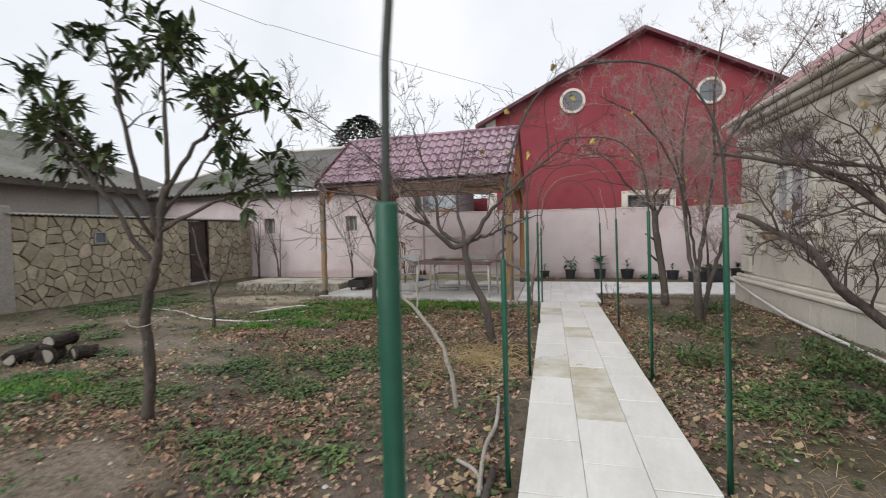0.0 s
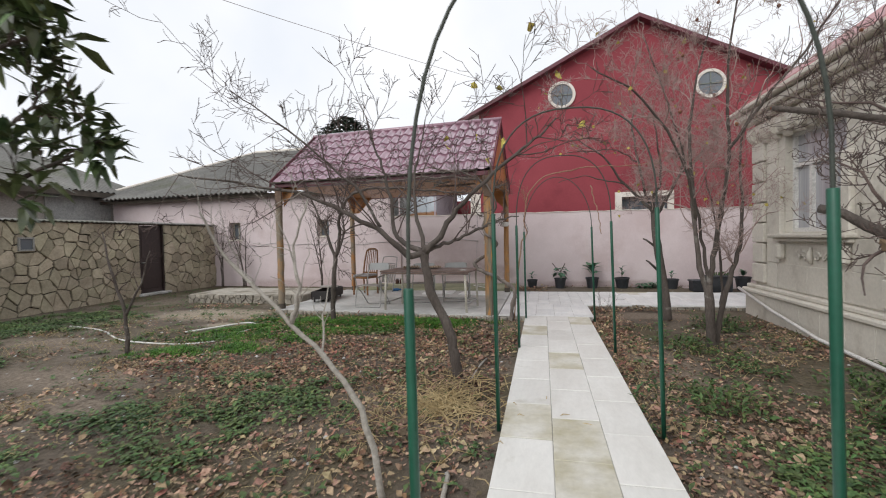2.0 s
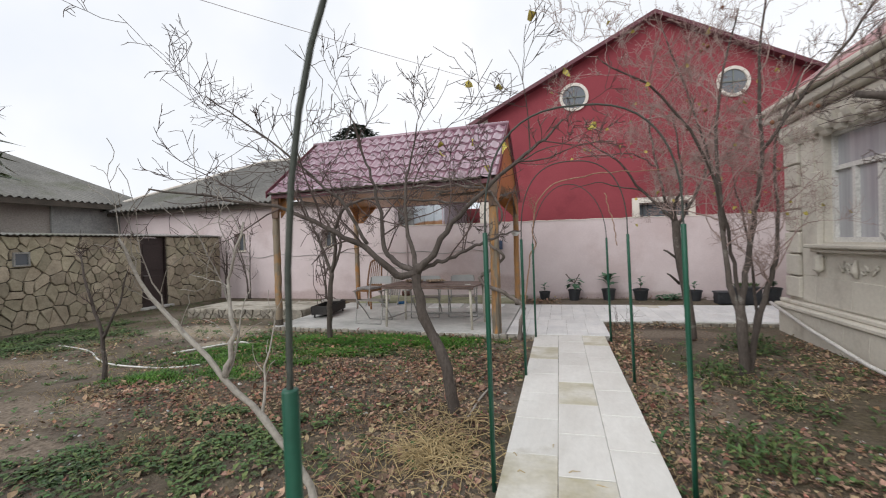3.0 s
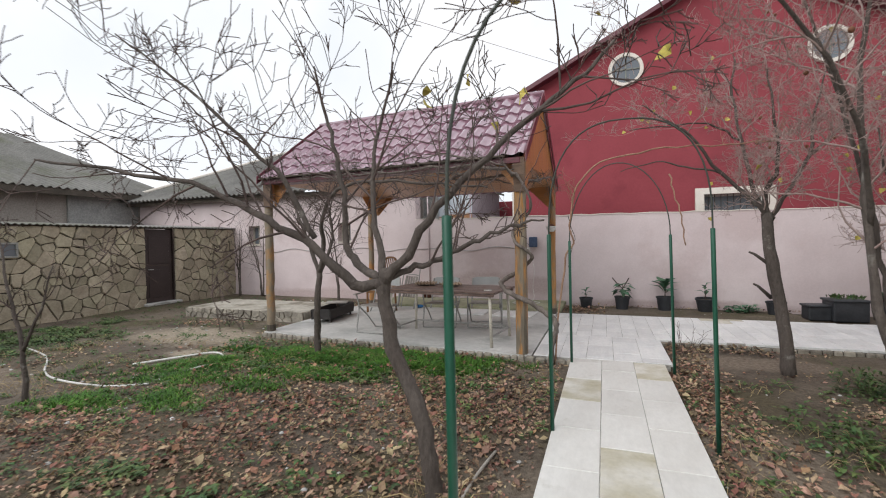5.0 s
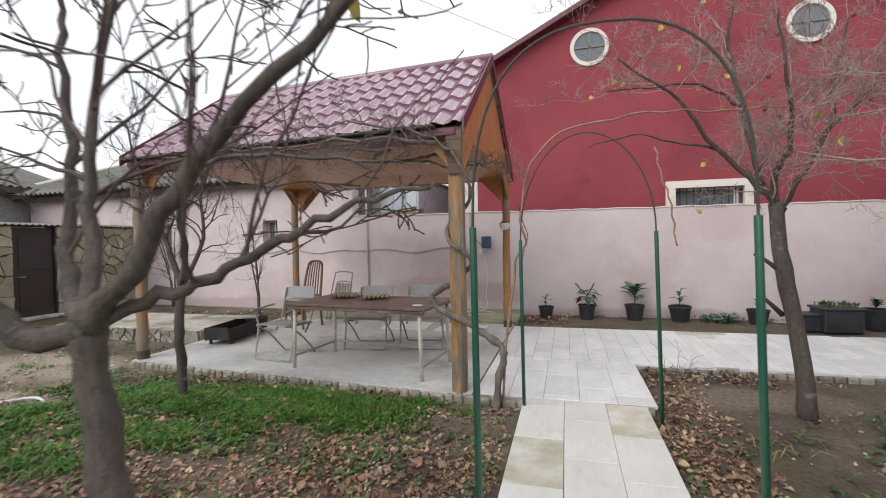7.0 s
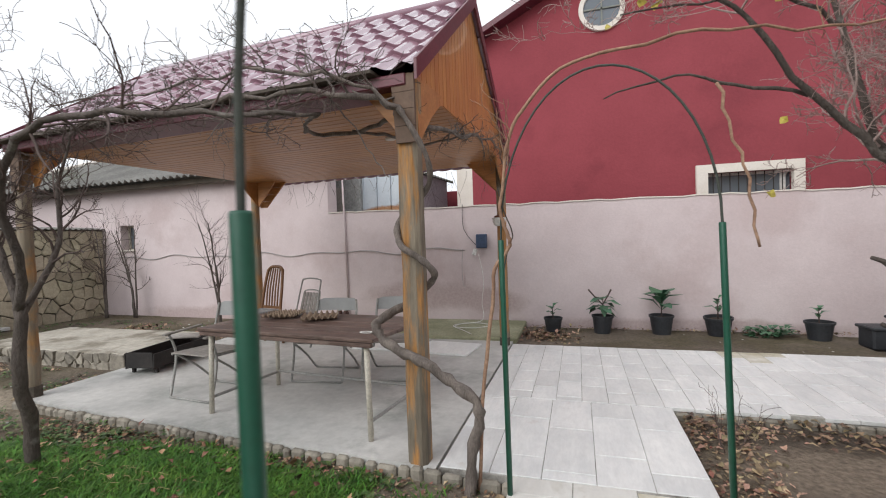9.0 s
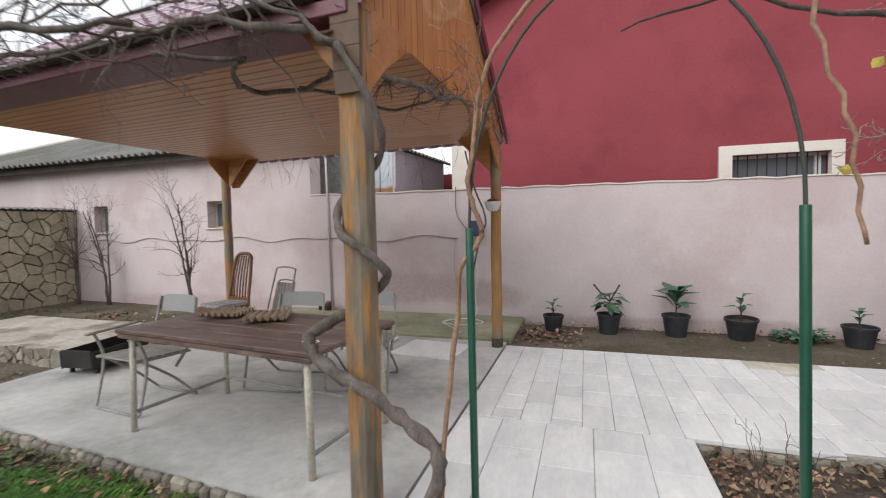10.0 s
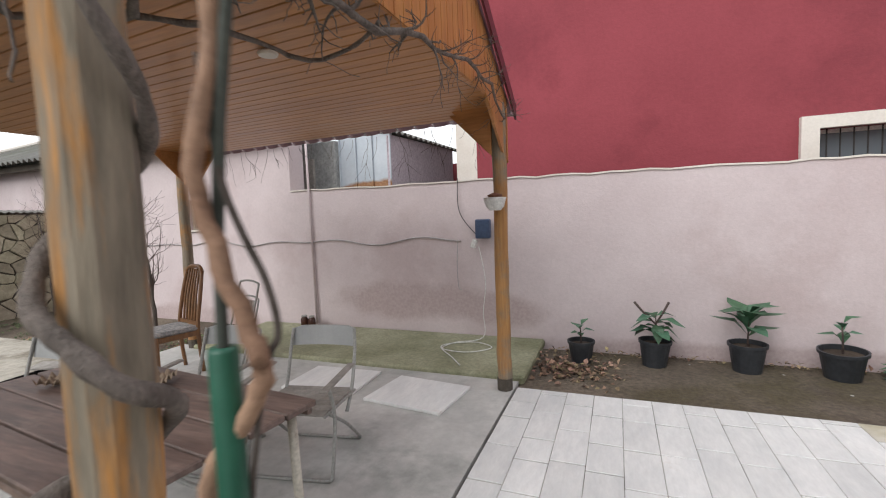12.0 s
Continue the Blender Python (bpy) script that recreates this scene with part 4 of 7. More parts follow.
def stone_piece(poly, centre, to_world, out, proud, rng):
    """One flat-faced stone with an irregular, worn rim."""
    pts = []
    for i in range(len(poly)):
        a, b = Vector(poly[i]), Vector(poly[(i + 1) % len(poly)])
        if (b - a).length < 0.02:
            continue
        for s in (0.06, 0.5, 0.94):
            j = min(0.012, (b - a).length * 0.09)
            pts.append(a.lerp(b, s) + Vector((rng.uniform(-j, j), rng.uniform(-j, j))))
    geo = Geo()
    k = len(pts)
    c = sum(pts, Vector((0, 0))) / k
    tilt = Vector((rng.uniform(-0.06, 0.06), rng.uniform(-0.06, 0.06)))
    for shrink, push in ((1.0, 0.0), (0.985, proud * 0.75), (0.92, proud)):
        for p in pts:
            v = c + (p - c) * shrink
            geo.v.append(tuple(to_world(v.x, v.y) + out * (push + (tilt.dot(v - c) + rng.uniform(-0.003, 0.003) if push else 0))))
    for r in range(2):
        for i in range(k):
            j = (i + 1) % k
            geo.f.append((r * k + i, r * k + j, (r + 1) * k + j, (r + 1) * k + i))
    geo.f.append(tuple(2 * k + i for i in range(k)))
    return geo


wall_w = tagged(part("wall_west", Geo().box((WX - 0.15, 8.615, 0.75), (0.3, 4.23, 2.1)).box((WX - 0.15, 12.445, 0.75), (0.3, 1.93, 2.1)).box((WX - 0.15, 11.105, 1.785), (0.3, 0.75, 0.03))
                     .box((WX - 0.15, 11.105, -0.10), (0.3, 0.75, 0.2)), MORTAR), "crazy-paved fieldstone shed wall with dark joints", "wall", kind="structure")
for lo, hi in ((6.5, 10.73), (11.48, 13.41)):
    for c, poly in crazy_cells(lo + 0.01, hi - 0.01, -0.08, 1.77, 0.25, 0.007, 5 if lo < 8 else 6):
        part("stone", stone_piece(poly, c, lambda a, b: Vector((WX, a, b)), Vector((1, 0, 0)), rng.uniform(0.02, 0.05), rng), STONE, wall_w)
door = thing("door_1", "closed dark brown metal shed door in the stone wall", "door", kind="structure", at=pose(WX, 11.11, 0.0))
leafd = part("door_leaf", Geo().box((-0.08, 0, 0.88), (0.05, 0.70, 1.74), bevel=0.008), DOOR, door)
for z in (0.46, 1.26):
    part("door_panel", Geo().box((-0.05, 0, z), (0.014, 0.52, 0.66), bevel=0.006), DOOR, leafd)
part("door_handle", Geo().tube([(-0.05, -0.27, 0.80), (-0.01, -0.27, 0.80), (-0.01, -0.17, 0.80)], 0.011, 8), GREY_METAL, leafd)
part("door_frame", Geo().box((-0.06, -0.365, 0.885), (0.1, 0.03, 1.76)).box((-0.06, 0.365, 0.885), (0.1, 0.03, 1.76)), DOOR, door)
part("threshold", Geo().box((0.04, 0, -0.01), (0.22, 0.9, 0.06), bevel=0.01), CONCRETE, door)
cap = thing("wall_coping", "narrow corrugated sheet coping on the stone wall", "coping", kind="structure")
part("sheet", corrugated(Geo(), (WX + 0.09, 13.42, 1.795), (WX + 0.09, 6.4, 1.795), (WX - 0.4, 6.4, 1.84), (WX - 0.4, 13.42, 1.84), 0.11, 0.012), ASBESTOS, cap)
wall_box("wall_pier", WX - 0.3, WX + 0.06, 5.7, 6.5, -0.3, 1.95, BLOCK, "plain rendered pier beside the stone wall")
wall_box("wall_west_south", WX - 0.25, WX, -4, 5.7, -0.3, 1.8, BLOCK, "plain rendered yard wall")
vent = thing("wall_vent", "small square vent opening in the stone wall", "vent", at=pose(WX + 0.03, 8.18, 1.33))
part("frame", Geo().box((0.02, 0, 0.12), (0.05, 0.28, 0.03)).box((0.02, 0, -0.12), (0.05, 0.28, 0.03)).box((0.02, 0.125, 0), (0.05, 0.03, 0.21)).box((0.02, -0.125, 0), (0.05, 0.03, 0.21)), GREY_METAL, vent)
part("pane", Geo().box((0.012, 0, 0), (0.01, 0.22, 0.21)), GLASS, vent)

# raised concrete platform with a stone edge
plat = tagged(part("platform", Geo().box((-6.13, 10.68, -0.02), (2.84, 1.26, 0.28), bevel=0.02), PLATFORM), "low raised concrete platform edged with fieldstone", "platform", kind="structure")
for c, poly in crazy_cells(-7.54, -4.72, -0.10, 0.11, 0.13, 0.008, 21):
    part("stone", stone_piece(poly, c, lambda a, b: Vector((a, 10.05, b)), Vector((0, -1, 0)), rng.uniform(0.02, 0.04), rng), RIM_STONE, plat)

# ---------------------------------------------------------------- rose arches along the path
def arch(yl, yr, sleeve_l, sleeve_r, xl=0.0, xr=1.05, top=2.15, square=0.78):
    a = thing("garden_arch", "thin metal hoop arch with dark green pipe feet", "arch", "arches over the path")
    for x, y, s, lean in ((xl, yl, sleeve_l, 0.01), (xr, yr, sleeve_r, 0.03)):
        part("sleeve", Geo().tube([(x + lean, y, GROUND - 0.02), (x, y, s - 0.004), (x, y, s)], [0.0145, 0.0145, 0.013], 12), GREEN_PIPE, a, "dark green painted pipe foot", smooth=True)
    pts = [(xl, yl, sleeve_l - 0.1)]
    mx, my, w = (xl + xr) / 2, (yl + yr) / 2, (xr - xl) / 2
    for k in range(25):
        t = math.pi * (1 - k / 24)
        foot = sleeve_l if k < 12 else sleeve_r
        c, h = math.copysign(abs(math.cos(t)) ** square, math.cos(t)), max(0.0, math.sin(t)) ** square
        pts.append((mx + w * c, my + (yr - yl) / 2 * c, foot + (top - foot) * h))
    pts.append((xr, yr, sleeve_r - 0.1))
    part("hoop", Geo().tube(pts, 0.0058, 8), WRAP, a, "thin bent rod", smooth=True)
    return a


arch(0.76, 0.74, 1.335, 1.42, 0.008, 1.05, 2.14)
arch(2.58, 2.73, 1.15, 1.39, -0.04, 1.04, 2.13)
arch(4.50, 4.56, 1.44, 1.45, -0.01, 1.05, 2.13)
arch(6.57, 6.64, 1.40, 1.42, 0.03, 1.06, 2.17)
arch(8.425, 8.33, 1.34, 1.39, 0.04, 1.025, 2.15, 1.0)
arch(-1.2, -1.2, 1.4, 1.42, -0.01, 1.05, 2.14)

# ---------------------------------------------------------------- trees
class Tree:
    def __init__(self, seed):
        self.rng = random.Random(seed)
        self.wood, self.twigs, self.tips = Geo(), Geo(), []
        self.gnarl = 0.08
        self.wiggle, self.fine, self.forks = 0.42, 0.0017, (3, 5)

    def limb(self, pts, r0, r1, jitter=0.012, n=8):
        line = smooth_line(pts, 4)
        out = []
        for i, p in enumerate(line):
            j = jitter if 0 < i < len(line) - 1 else 0
            out.append(p + Vector((self.rng.uniform(-j, j), self.rng.uniform(-j, j), self.rng.uniform(-j, j))))
        k = len(out) - 1
        rad = [(r0 + (r1 - r0) * i / k) * self.rng.uniform(1 - self.gnarl, 1 + 1.3 * self.gnarl) for i in range(k + 1)]
        self.wood.tube(out, rad, n)
        return out, rad

    def sprout(self, line, rad, count, length, start=0.3, up=0.35, depth=2, keep=None):
        rng = self.rng
        for c in range(count):
            t = start + (1 - start) * (c + rng.random()) / count
            i = min(len(line) - 2, int(t * (len(line) - 1)))
            p = line[i].lerp(line[i + 1], rng.random())
            d = (line[i + 1] - line[i]).normalized()
            ang = rng.uniform(0, 2 * math.pi)
            o = d.orthogonal().normalized()
            side = (Matrix.Rotation(ang, 3, d) @ o)
            w = (d * rng.uniform(0.3, 0.9) + side * rng.uniform(0.5, 1.0) + Vector((0, 0, up * rng.uniform(0.2, 1.6)))).normalized()
            self.branch(p, w, length * rng.uniform(0.55, 1.2), min(rad[i] * 0.5, 0.0085), depth, up)

    def branch(self, p, d, length, r, depth, up):
        rng = self.rng
        seg = 6 if depth else 4
        pts, q = [p], p.copy()
        for k in range(seg):
            d = (d + Vector((rng.uniform(-1, 1), rng.uniform(-1, 1), rng.uniform(-1, 1))) * self.wiggle + Vector((0, 0, up * 0.14))).normalized()
            q = q + d * length / seg
            pts.append(q.copy())
        if any((0.02 < q.x < 1.25 and 0.3 < q.z < 2.0 or -0.7 < q.x < 0.03 and 0.3 < q.z < 1.25) and q.y < 8.25 or 0.12 < q.x < 1.45 and q.z < 2.48 and 8.25 <= q.y < 9.9 and q.z > 0.6 for q in pts):
            return
        rad = [max(self.fine, r * (1 - 0.72 * k / seg)) for k in range(seg + 1)]
        self.twigs.tube(pts, rad, 5 if r > 0.006 else 3, cap=False)
        self.tips.append((pts[-1], d.copy()))
        if depth > 0:
            for c in range(rng.randint(*self.forks)):
                k = rng.randint(1, seg - 1)
                o = (Matrix.Rotation(rng.uniform(0, 2 * math.pi), 3, d) @ d.orthogonal().normalized())
                w = (d * rng.uniform(0.4, 1.0) + o * rng.uniform(0.5, 1.0) + Vector((0, 0, up * 0.5))).normalized()
                self.branch(pts[k].lerp(pts[k + 1], rng.random()), w, length * rng.uniform(0.35, 0.65), rad[k] * 0.60, depth - 1, up)

    def knot(self, p, r):
        self.wood.tube([Vector(p) + Vector((0, 0, -r)), Vector(p), Vector(p) + Vector((0, 0, r))], [r * 0.6, r, r * 0.6], 8)

    def build(self, label, bark=None, twig=None, category="tree", name="bare_tree", twig_label=""):
        t = thing(name, label, category)
        part("trunk", self.wood, bark or BARK, t, smooth=True)
        tw = part("crown", self.twigs, twig or TWIG, t, twig_label, smooth=True)
        tagged(tw, kind="stuff")
        return t


def scatter_leaves(tree_ob, tips, count, rng, mat, size, name="leaves", label=""):
    geo = Geo()
    for p, d in rng.sample(tips, min(count, len(tips))):
        w = Vector((rng.uniform(-1, 1), rng.uniform(-1, 1), rng.uniform(-1.2, 0.2))).normalized()
        geo.leaf(p, w, size * rng.uniform(0.7, 1.2), size * rng.uniform(0.6, 0.9), Vector((rng.uniform(-1, 1), rng.uniform(-1, 1), 0.4)).normalized(), rng.uniform(0.1, 0.4))
    return tagged(part(name, geo, mat, tree_ob, label), kind="stuff")


# spreading fruit tree beside the path
t = Tree(21)
t.wiggle, t.fine, t.forks = 0.24, 0.0028, (2, 4)
FY = 5.67
t.limb([(-0.50, 5.62, -0.08), (-0.53, 5.63, 0.15), (-0.61, 5.65, 0.45), (-0.76, FY, 0.74), (-0.81, FY, 1.0), (-0.82, FY, 1.15)], 0.050, 0.040, 0.008, 12)
t.knot((-0.80, FY, 1.17), 0.047)
main_limbs = [
    ([(-0.82, FY, 1.12), (-0.99, 5.62, 1.13), (-1.21, 5.55, 1.35), (-1.51, 5.5, 1.51), (-1.91, 5.45, 1.72), (-2.45, 5.4, 1.84), (-3.3, 5.3, 1.98)], 0.044, 0.010),
    ([(-0.80, FY, 1.15), (-0.65, FY, 1.29), (-0.49, 5.7, 1.56), (-0.2, 5.75, 1.83), (0.07, 5.8, 2.07), (0.31, 5.85, 2.25), (0.46, 5.85, 2.40)], 0.040, 0.009),
    ([(-0.84, FY, 1.15), (-1.06, 5.8, 1.23), (-1.22, 5.9, 1.40), (-1.25, 5.95, 1.70), (-1.35, 6.0, 2.05), (-1.50, 6.1, 2.35), (-1.57, 6.1, 2.65)], 0.036, 0.008),
    ([(-0.81, FY, 1.15), (-0.90, 5.75, 1.46), (-0.94, 5.8, 1.75), (-0.92, 5.85, 2.09), (-0.84, 5.9, 2.5)], 0.030, 0.007),
    ([(-1.25, 5.62, 1.40), (-1.45, 5.6, 1.75), (-1.70, 5.6, 1.98), (-2.10, 5.6, 2.33), (-2.54, 5.6, 2.65), (-2.9, 5.6, 2.9)], 0.022, 0.006),
    ([(-0.79, FY, 1.16), (-0.63, 5.72, 1.22), (-0.49, 5.75, 1.27), (-0.34, 5.75, 1.34), (-0.19, 5.75, 1.40), (-0.03, 5.75, 1.45), (0.10, 5.75, 1.47)], 0.026, 0.006),
]
for pts, a, b in main_limbs:
    line, rad = t.limb(pts, a * 0.78, b * 0.8)
    t.sprout(line, rad, 11 if pts[-1][0] < -2 else 8, 0.85, 0.25, 0.12, 3)
main_tree = t.build("leafless spreading fruit tree with leaning forked trunk")
rng = random.Random(5)
scatter_leaves(main_tree, [q for q in t.tips if q[0].z > 2.0 and q[0].x > -0.7], 11, rng, YELLOW, 0.10, "yellow_leaf", "few last yellow leaves")

# slim tree in front of the pavilion
t = Tree(22)
t.limb([(-3.04, 8.11, -0.1), (-3.02, 8.08, 0.3), (-2.97, 8.01, 0.55), (-2.92, 8.01, 1.03)], 0.045, 0.035, 0.012, 10)
for pts, a, b in [
    ([(-2.92, 8.01, 1.0), (-3.05, 8.0, 1.35), (-3.13, 8.0, 1.56), (-3.35, 8.0, 2.03), (-3.49, 8.0, 2.5)], 0.028, 0.006),
    ([(-2.92, 8.01, 1.0), (-2.80, 7.95, 1.35), (-2.75, 7.85, 1.65), (-2.5, 7.8, 1.98), (-1.9, 7.75, 2.03), (-1.2, 7.75, 1.96), (-0.7, 7.75, 1.90)], 0.030, 0.009),
    ([(-2.92, 8.01, 0.95), (-2.85, 8.2, 1.4), (-2.9, 8.25, 1.8), (-2.8, 8.3, 2.2)], 0.022, 0.006)]:
    line, rad = t.limb(pts, a, b)
    t.sprout(line, rad, 20, 0.48, 0.25, 0.3, 2)
t.build("slim leafless tree standing in grass before the pavilion")

# fruit tree on the right bed
t = Tree(23)
t.limb([(2.17, 8.80, -0.1), (2.13, 8.85, 0.5), (2.06, 8.95, 1.07), (2.03, 9.0, 1.60)], 0.066, 0.052, 0.008, 12)
for k, (dx, z) in enumerate(((-0.16, 1.12), (-0.13, 0.78))):
    t.wood.tube([(2.06, 8.95, z - 0.08), (2.06 + dx, 8.93, z + 0.05), (2.06 + dx * 1.3, 8.93, z + 0.07)], [0.022, 0.013, 0.010], 8)
for pts, a, b in [
    ([(2.04, 9.00, 1.53), (1.90, 8.95, 1.73), (1.58, 8.90, 2.04), (1.29, 8.85, 2.46), (1.04, 8.80, 2.64), (0.81, 8.75, 2.82)], 0.026, 0.006),
    ([(2.05, 9.00, 1.55), (1.98, 9.05, 1.71), (1.86, 9.10, 2.23), (1.76, 9.15, 2.94), (1.79, 9.20, 3.37)], 0.028, 0.008),
    ([(2.06, 9.00, 1.56), (2.00, 8.97, 1.78), (2.12, 8.94, 2.10), (2.08, 8.91, 2.55), (2.01, 8.88, 3.10)], 0.030, 0.008),
    ([(2.08, 9.00, 1.54), (2.13, 9.04, 1.63), (2.44, 9.08, 2.21), (2.48, 9.12, 2.57), (2.61, 9.16, 3.09)], 0.028, 0.007),
    ([(2.45, 9.10, 2.21), (2.64, 9.10, 2.38), (2.81, 9.10, 2.56)], 0.018, 0.006),
    ([(1.60, 8.95, 2.05), (1.26, 8.90, 2.14), (0.95, 8.85, 2.20), (0.58, 8.80, 2.11)], 0.012, 0.004),
    ([(1.79, 9.00, 2.40), (1.48, 8.95, 2.60), (1.09, 8.90, 2.60), (0.68, 8.85, 2.58)], 0.012, 0.004)]:
    line, rad = t.limb(pts, a, b)
    t.sprout(line, rad, 14, 0.62, 0.12, 0.22, 3)
right_tree = t.build("leafless garden tree with pruned stubs and dried fruit", twig=TWIG_RED, twig_label="fine reddish bare twigs")
rng = random.Random(6)
scatter_leaves(right_tree, [q for q in t.tips if q[0].x < 1.6], 16, rng, YELLOW, 0.06, "yellow_leaf", "few last yellow leaves")
for p, d in rng.sample([q for q in t.tips if q[0].x > 1.9], 16):
    part("fruit", Geo().lathe([(0.006, -0.019), (0.016, -0.01), (0.019, 0), (0.015, 0.011), (0.004, 0.019)], tuple(p), 8), FRUIT, right_tree, smooth=True)

# many-stemmed tree before the house corner
t = Tree(25)
BX, BY = 2.17, 6.95
t.limb([(BX, BY, -0.1), (2.15, BY, 0.3), (2.12, BY, 0.68)], 0.056, 0.046, 0.006, 11)
for pts, a, b in [
    ([(2.12, BY, 0.64), (2.04, BY, 0.88), (1.98, BY, 1.58), (1.95, BY, 2.2), (1.99, BY, 2.8), (2.17, BY, 3.6)], 0.032, 0.007),
    ([(2.13, BY, 0.66), (2.11, 7.0, 1.0), (2.06, 7.05, 1.42), (1.95, 7.1, 2.1), (1.73, 7.1, 2.9), (1.5, 7.1, 3.6)], 0.022, 0.006),
    ([(2.13, BY, 0.66), (2.18, BY, 0.98), (2.25, BY, 1.46), (2.34, BY, 2.08), (2.34, BY, 3.1), (2.45, BY, 3.9)], 0.034, 0.008),
    ([(2.22, 7.05, -0.1), (2.29, 7.05, 0.34), (2.43, 7.1, 0.83), (2.52, 7.1, 1.2), (2.53, 7.1, 1.62), (2.53, 7.1, 2.3), (2.8, 7.1, 3.0)], 0.034, 0.007),
    ([(2.30, 7.05, 0.36), (2.34, 7.2, 0.9), (2.30, 7.3, 1.5), (2.2, 7.3, 2.1)], 0.018, 0.005),
    ([(2.35, BY, 2.2), (2.7, 6.8, 2.75), (3.0, 6.6, 3.2), (3.25, 6.4, 3.75)], 0.018, 0.006),
    ([(2.0, BY, 1.4), (1.8, 6.6, 2.0), (1.3, 6.2, 2.6), (0.8, 6.0, 2.9)], 0.018, 0.006)]:
    line, rad = t.limb(pts, a, b, n=9)
    t.sprout(line, rad, 13, 0.70, 0.3, 0.35, 3)
multi = t.build("many-stemmed leafless tree with fine reddish twigs and dried fruit", twig=TWIG_RED, twig_label="dense reddish bare twigs")
for p, d in random.Random(9).sample([q for q in t.tips if q[0].x > 1.7 and q[0].z > 1.9], 22):
    part("fruit", Geo().lathe([(0.006, -0.019), (0.016, -0.01), (0.019, 0), (0.015, 0.011), (0.004, 0.019)], tuple(p), 8), FRUIT, multi, smooth=True)
scatter_leaves(multi, t.tips, 40, random.Random(3), YELLOW, 0.05, "yellow_leaf", "few last yellow leaves")

# low spreading tree beside the house, limbs reach over the bed
t = Tree(26)
t.limb([(3.0, 2.9, -0.1), (2.8, 2.95, 0.25), (2.5, 3.05, 0.5)], 0.085, 0.07, 0.01, 10)
for pts, a, b in [
    ([(2.5, 3.05, 0.48), (2.0, 3.2, 0.75), (1.81, 3.2, 0.91), (1.59, 3.2, 1.19), (1.28, 3.25, 1.36)], 0.036, 0.014),
    ([(2.55, 3.05, 0.5), (2.2, 3.2, 1.15), (1.99, 3.2, 1.36), (1.75, 3.2, 1.57), (1.48, 3.3, 1.68), (1.2, 3.4, 1.76)], 0.032, 0.010),
    ([(2.7, 3.0, 0.4), (2.6, 3.4, 1.2), (2.35, 3.7, 1.6), (1.9, 3.9, 1.75)], 0.03, 0.008),
    ([(2.7, 3.0, 0.4), (2.9, 3.5, 1.3), (2.7, 3.9, 2.1), (2.3, 4.1, 2.6)], 0.03, 0.008)]:
    line, rad = t.limb(pts, a, b)
    t.sprout(line, rad, 13, 0.6, 0.2, 0.4, 3)
low_tree = t.build("low leafless tree with long bent limbs beside the house", twig_label="fine bare twigs")
scatter_leaves(low_tree, t.tips, 22, random.Random(8), LITTER, 0.06, "dry_leaf", "few clinging brown leaves")

# loquat with evergreen leaves
t = Tree(27)
t.wiggle = 0.3
for k, (pts, a, b) in enumerate([
    ([(-2.74, 2.95, -0.1), (-2.68, 2.92, 0.35), (-2.68, 2.9, 0.73), (-2.55, 2.88, 1.1), (-2.48, 2.86, 1.3), (-2.40, 2.85, 1.66)], 0.044, 0.022),
    ([(-2.48, 2.86, 1.28), (-2.60, 2.82, 1.7), (-2.68, 2.80, 2.1), (-2.75, 2.80, 2.45), (-2.80, 2.80, 2.72)], 0.020, 0.007),
    ([(-2.40, 2.85, 1.62), (-2.42, 2.90, 2.1), (-2.46, 2.92, 2.45), (-2.42, 2.95, 2.72)], 0.018, 0.007),
    ([(-2.41, 2.85, 1.58), (-2.15, 2.80, 1.85), (-1.90, 2.78, 2.05), (-1.62, 2.78, 2.10)], 0.018, 0.007),
    ([(-2.46, 2.86, 1.35), (-2.15, 2.90, 1.50), (-1.82, 2.95, 1.63), (-1.56, 3.00, 1.74)], 0.016, 0.006),
    ([(-2.56, 2.88, 1.08), (-2.82, 2.80, 1.55), (-3.08, 2.75, 1.90), (-3.28, 2.72, 2.22)], 0.020, 0.007),
    ([(-2.82, 2.80, 1.55), (-3.15, 2.85, 1.80), (-3.48, 2.90, 2.10)], 0.014, 0.006),
    ([(-2.44, 2.85, 1.45), (-2.35, 3.15, 1.85), (-2.30, 3.35, 2.15)], 0.014, 0.006),
    ([(-2.50, 2.87, 1.25), (-2.62, 2.62, 1.70), (-2.80, 2.45, 2.05)], 0.014, 0.006)]):
    line, rad = t.limb(pts, a, b)
    if k:
        t.sprout(line, rad, 6, 0.30, 0.42, 0.45, 1)
loquat = t.build("evergreen loquat tree with long dark leaves", name="loquat_tree")
rng = random.Random(31)
g = Geo()
for p, d in t.tips:
    if p.z < 1.3 or rng.random() < 0.12:
        continue
    for k in range(rng.randint(5, 8)):
        o = Matrix.Rotation(rng.uniform(0, 6.28), 3, d) @ d.orthogonal().normalized()
        w = (d * rng.uniform(0.3, 1.0) + o + Vector((0, 0, rng.uniform(-0.45, 0.35)))).normalized()
        g.leaf(p - d * rng.uniform(0, 0.07), w, rng.uniform(0.10, 0.18), rng.uniform(0.034, 0.052), Vector((rng.uniform(-0.3, 0.3), rng.uniform(-0.3, 0.3), 1)), rng.uniform(-0.05, 0.4))
tagged(part("leaves", g, LEAF, loquat, "long dark green leathery leaves"), kind="stuff")

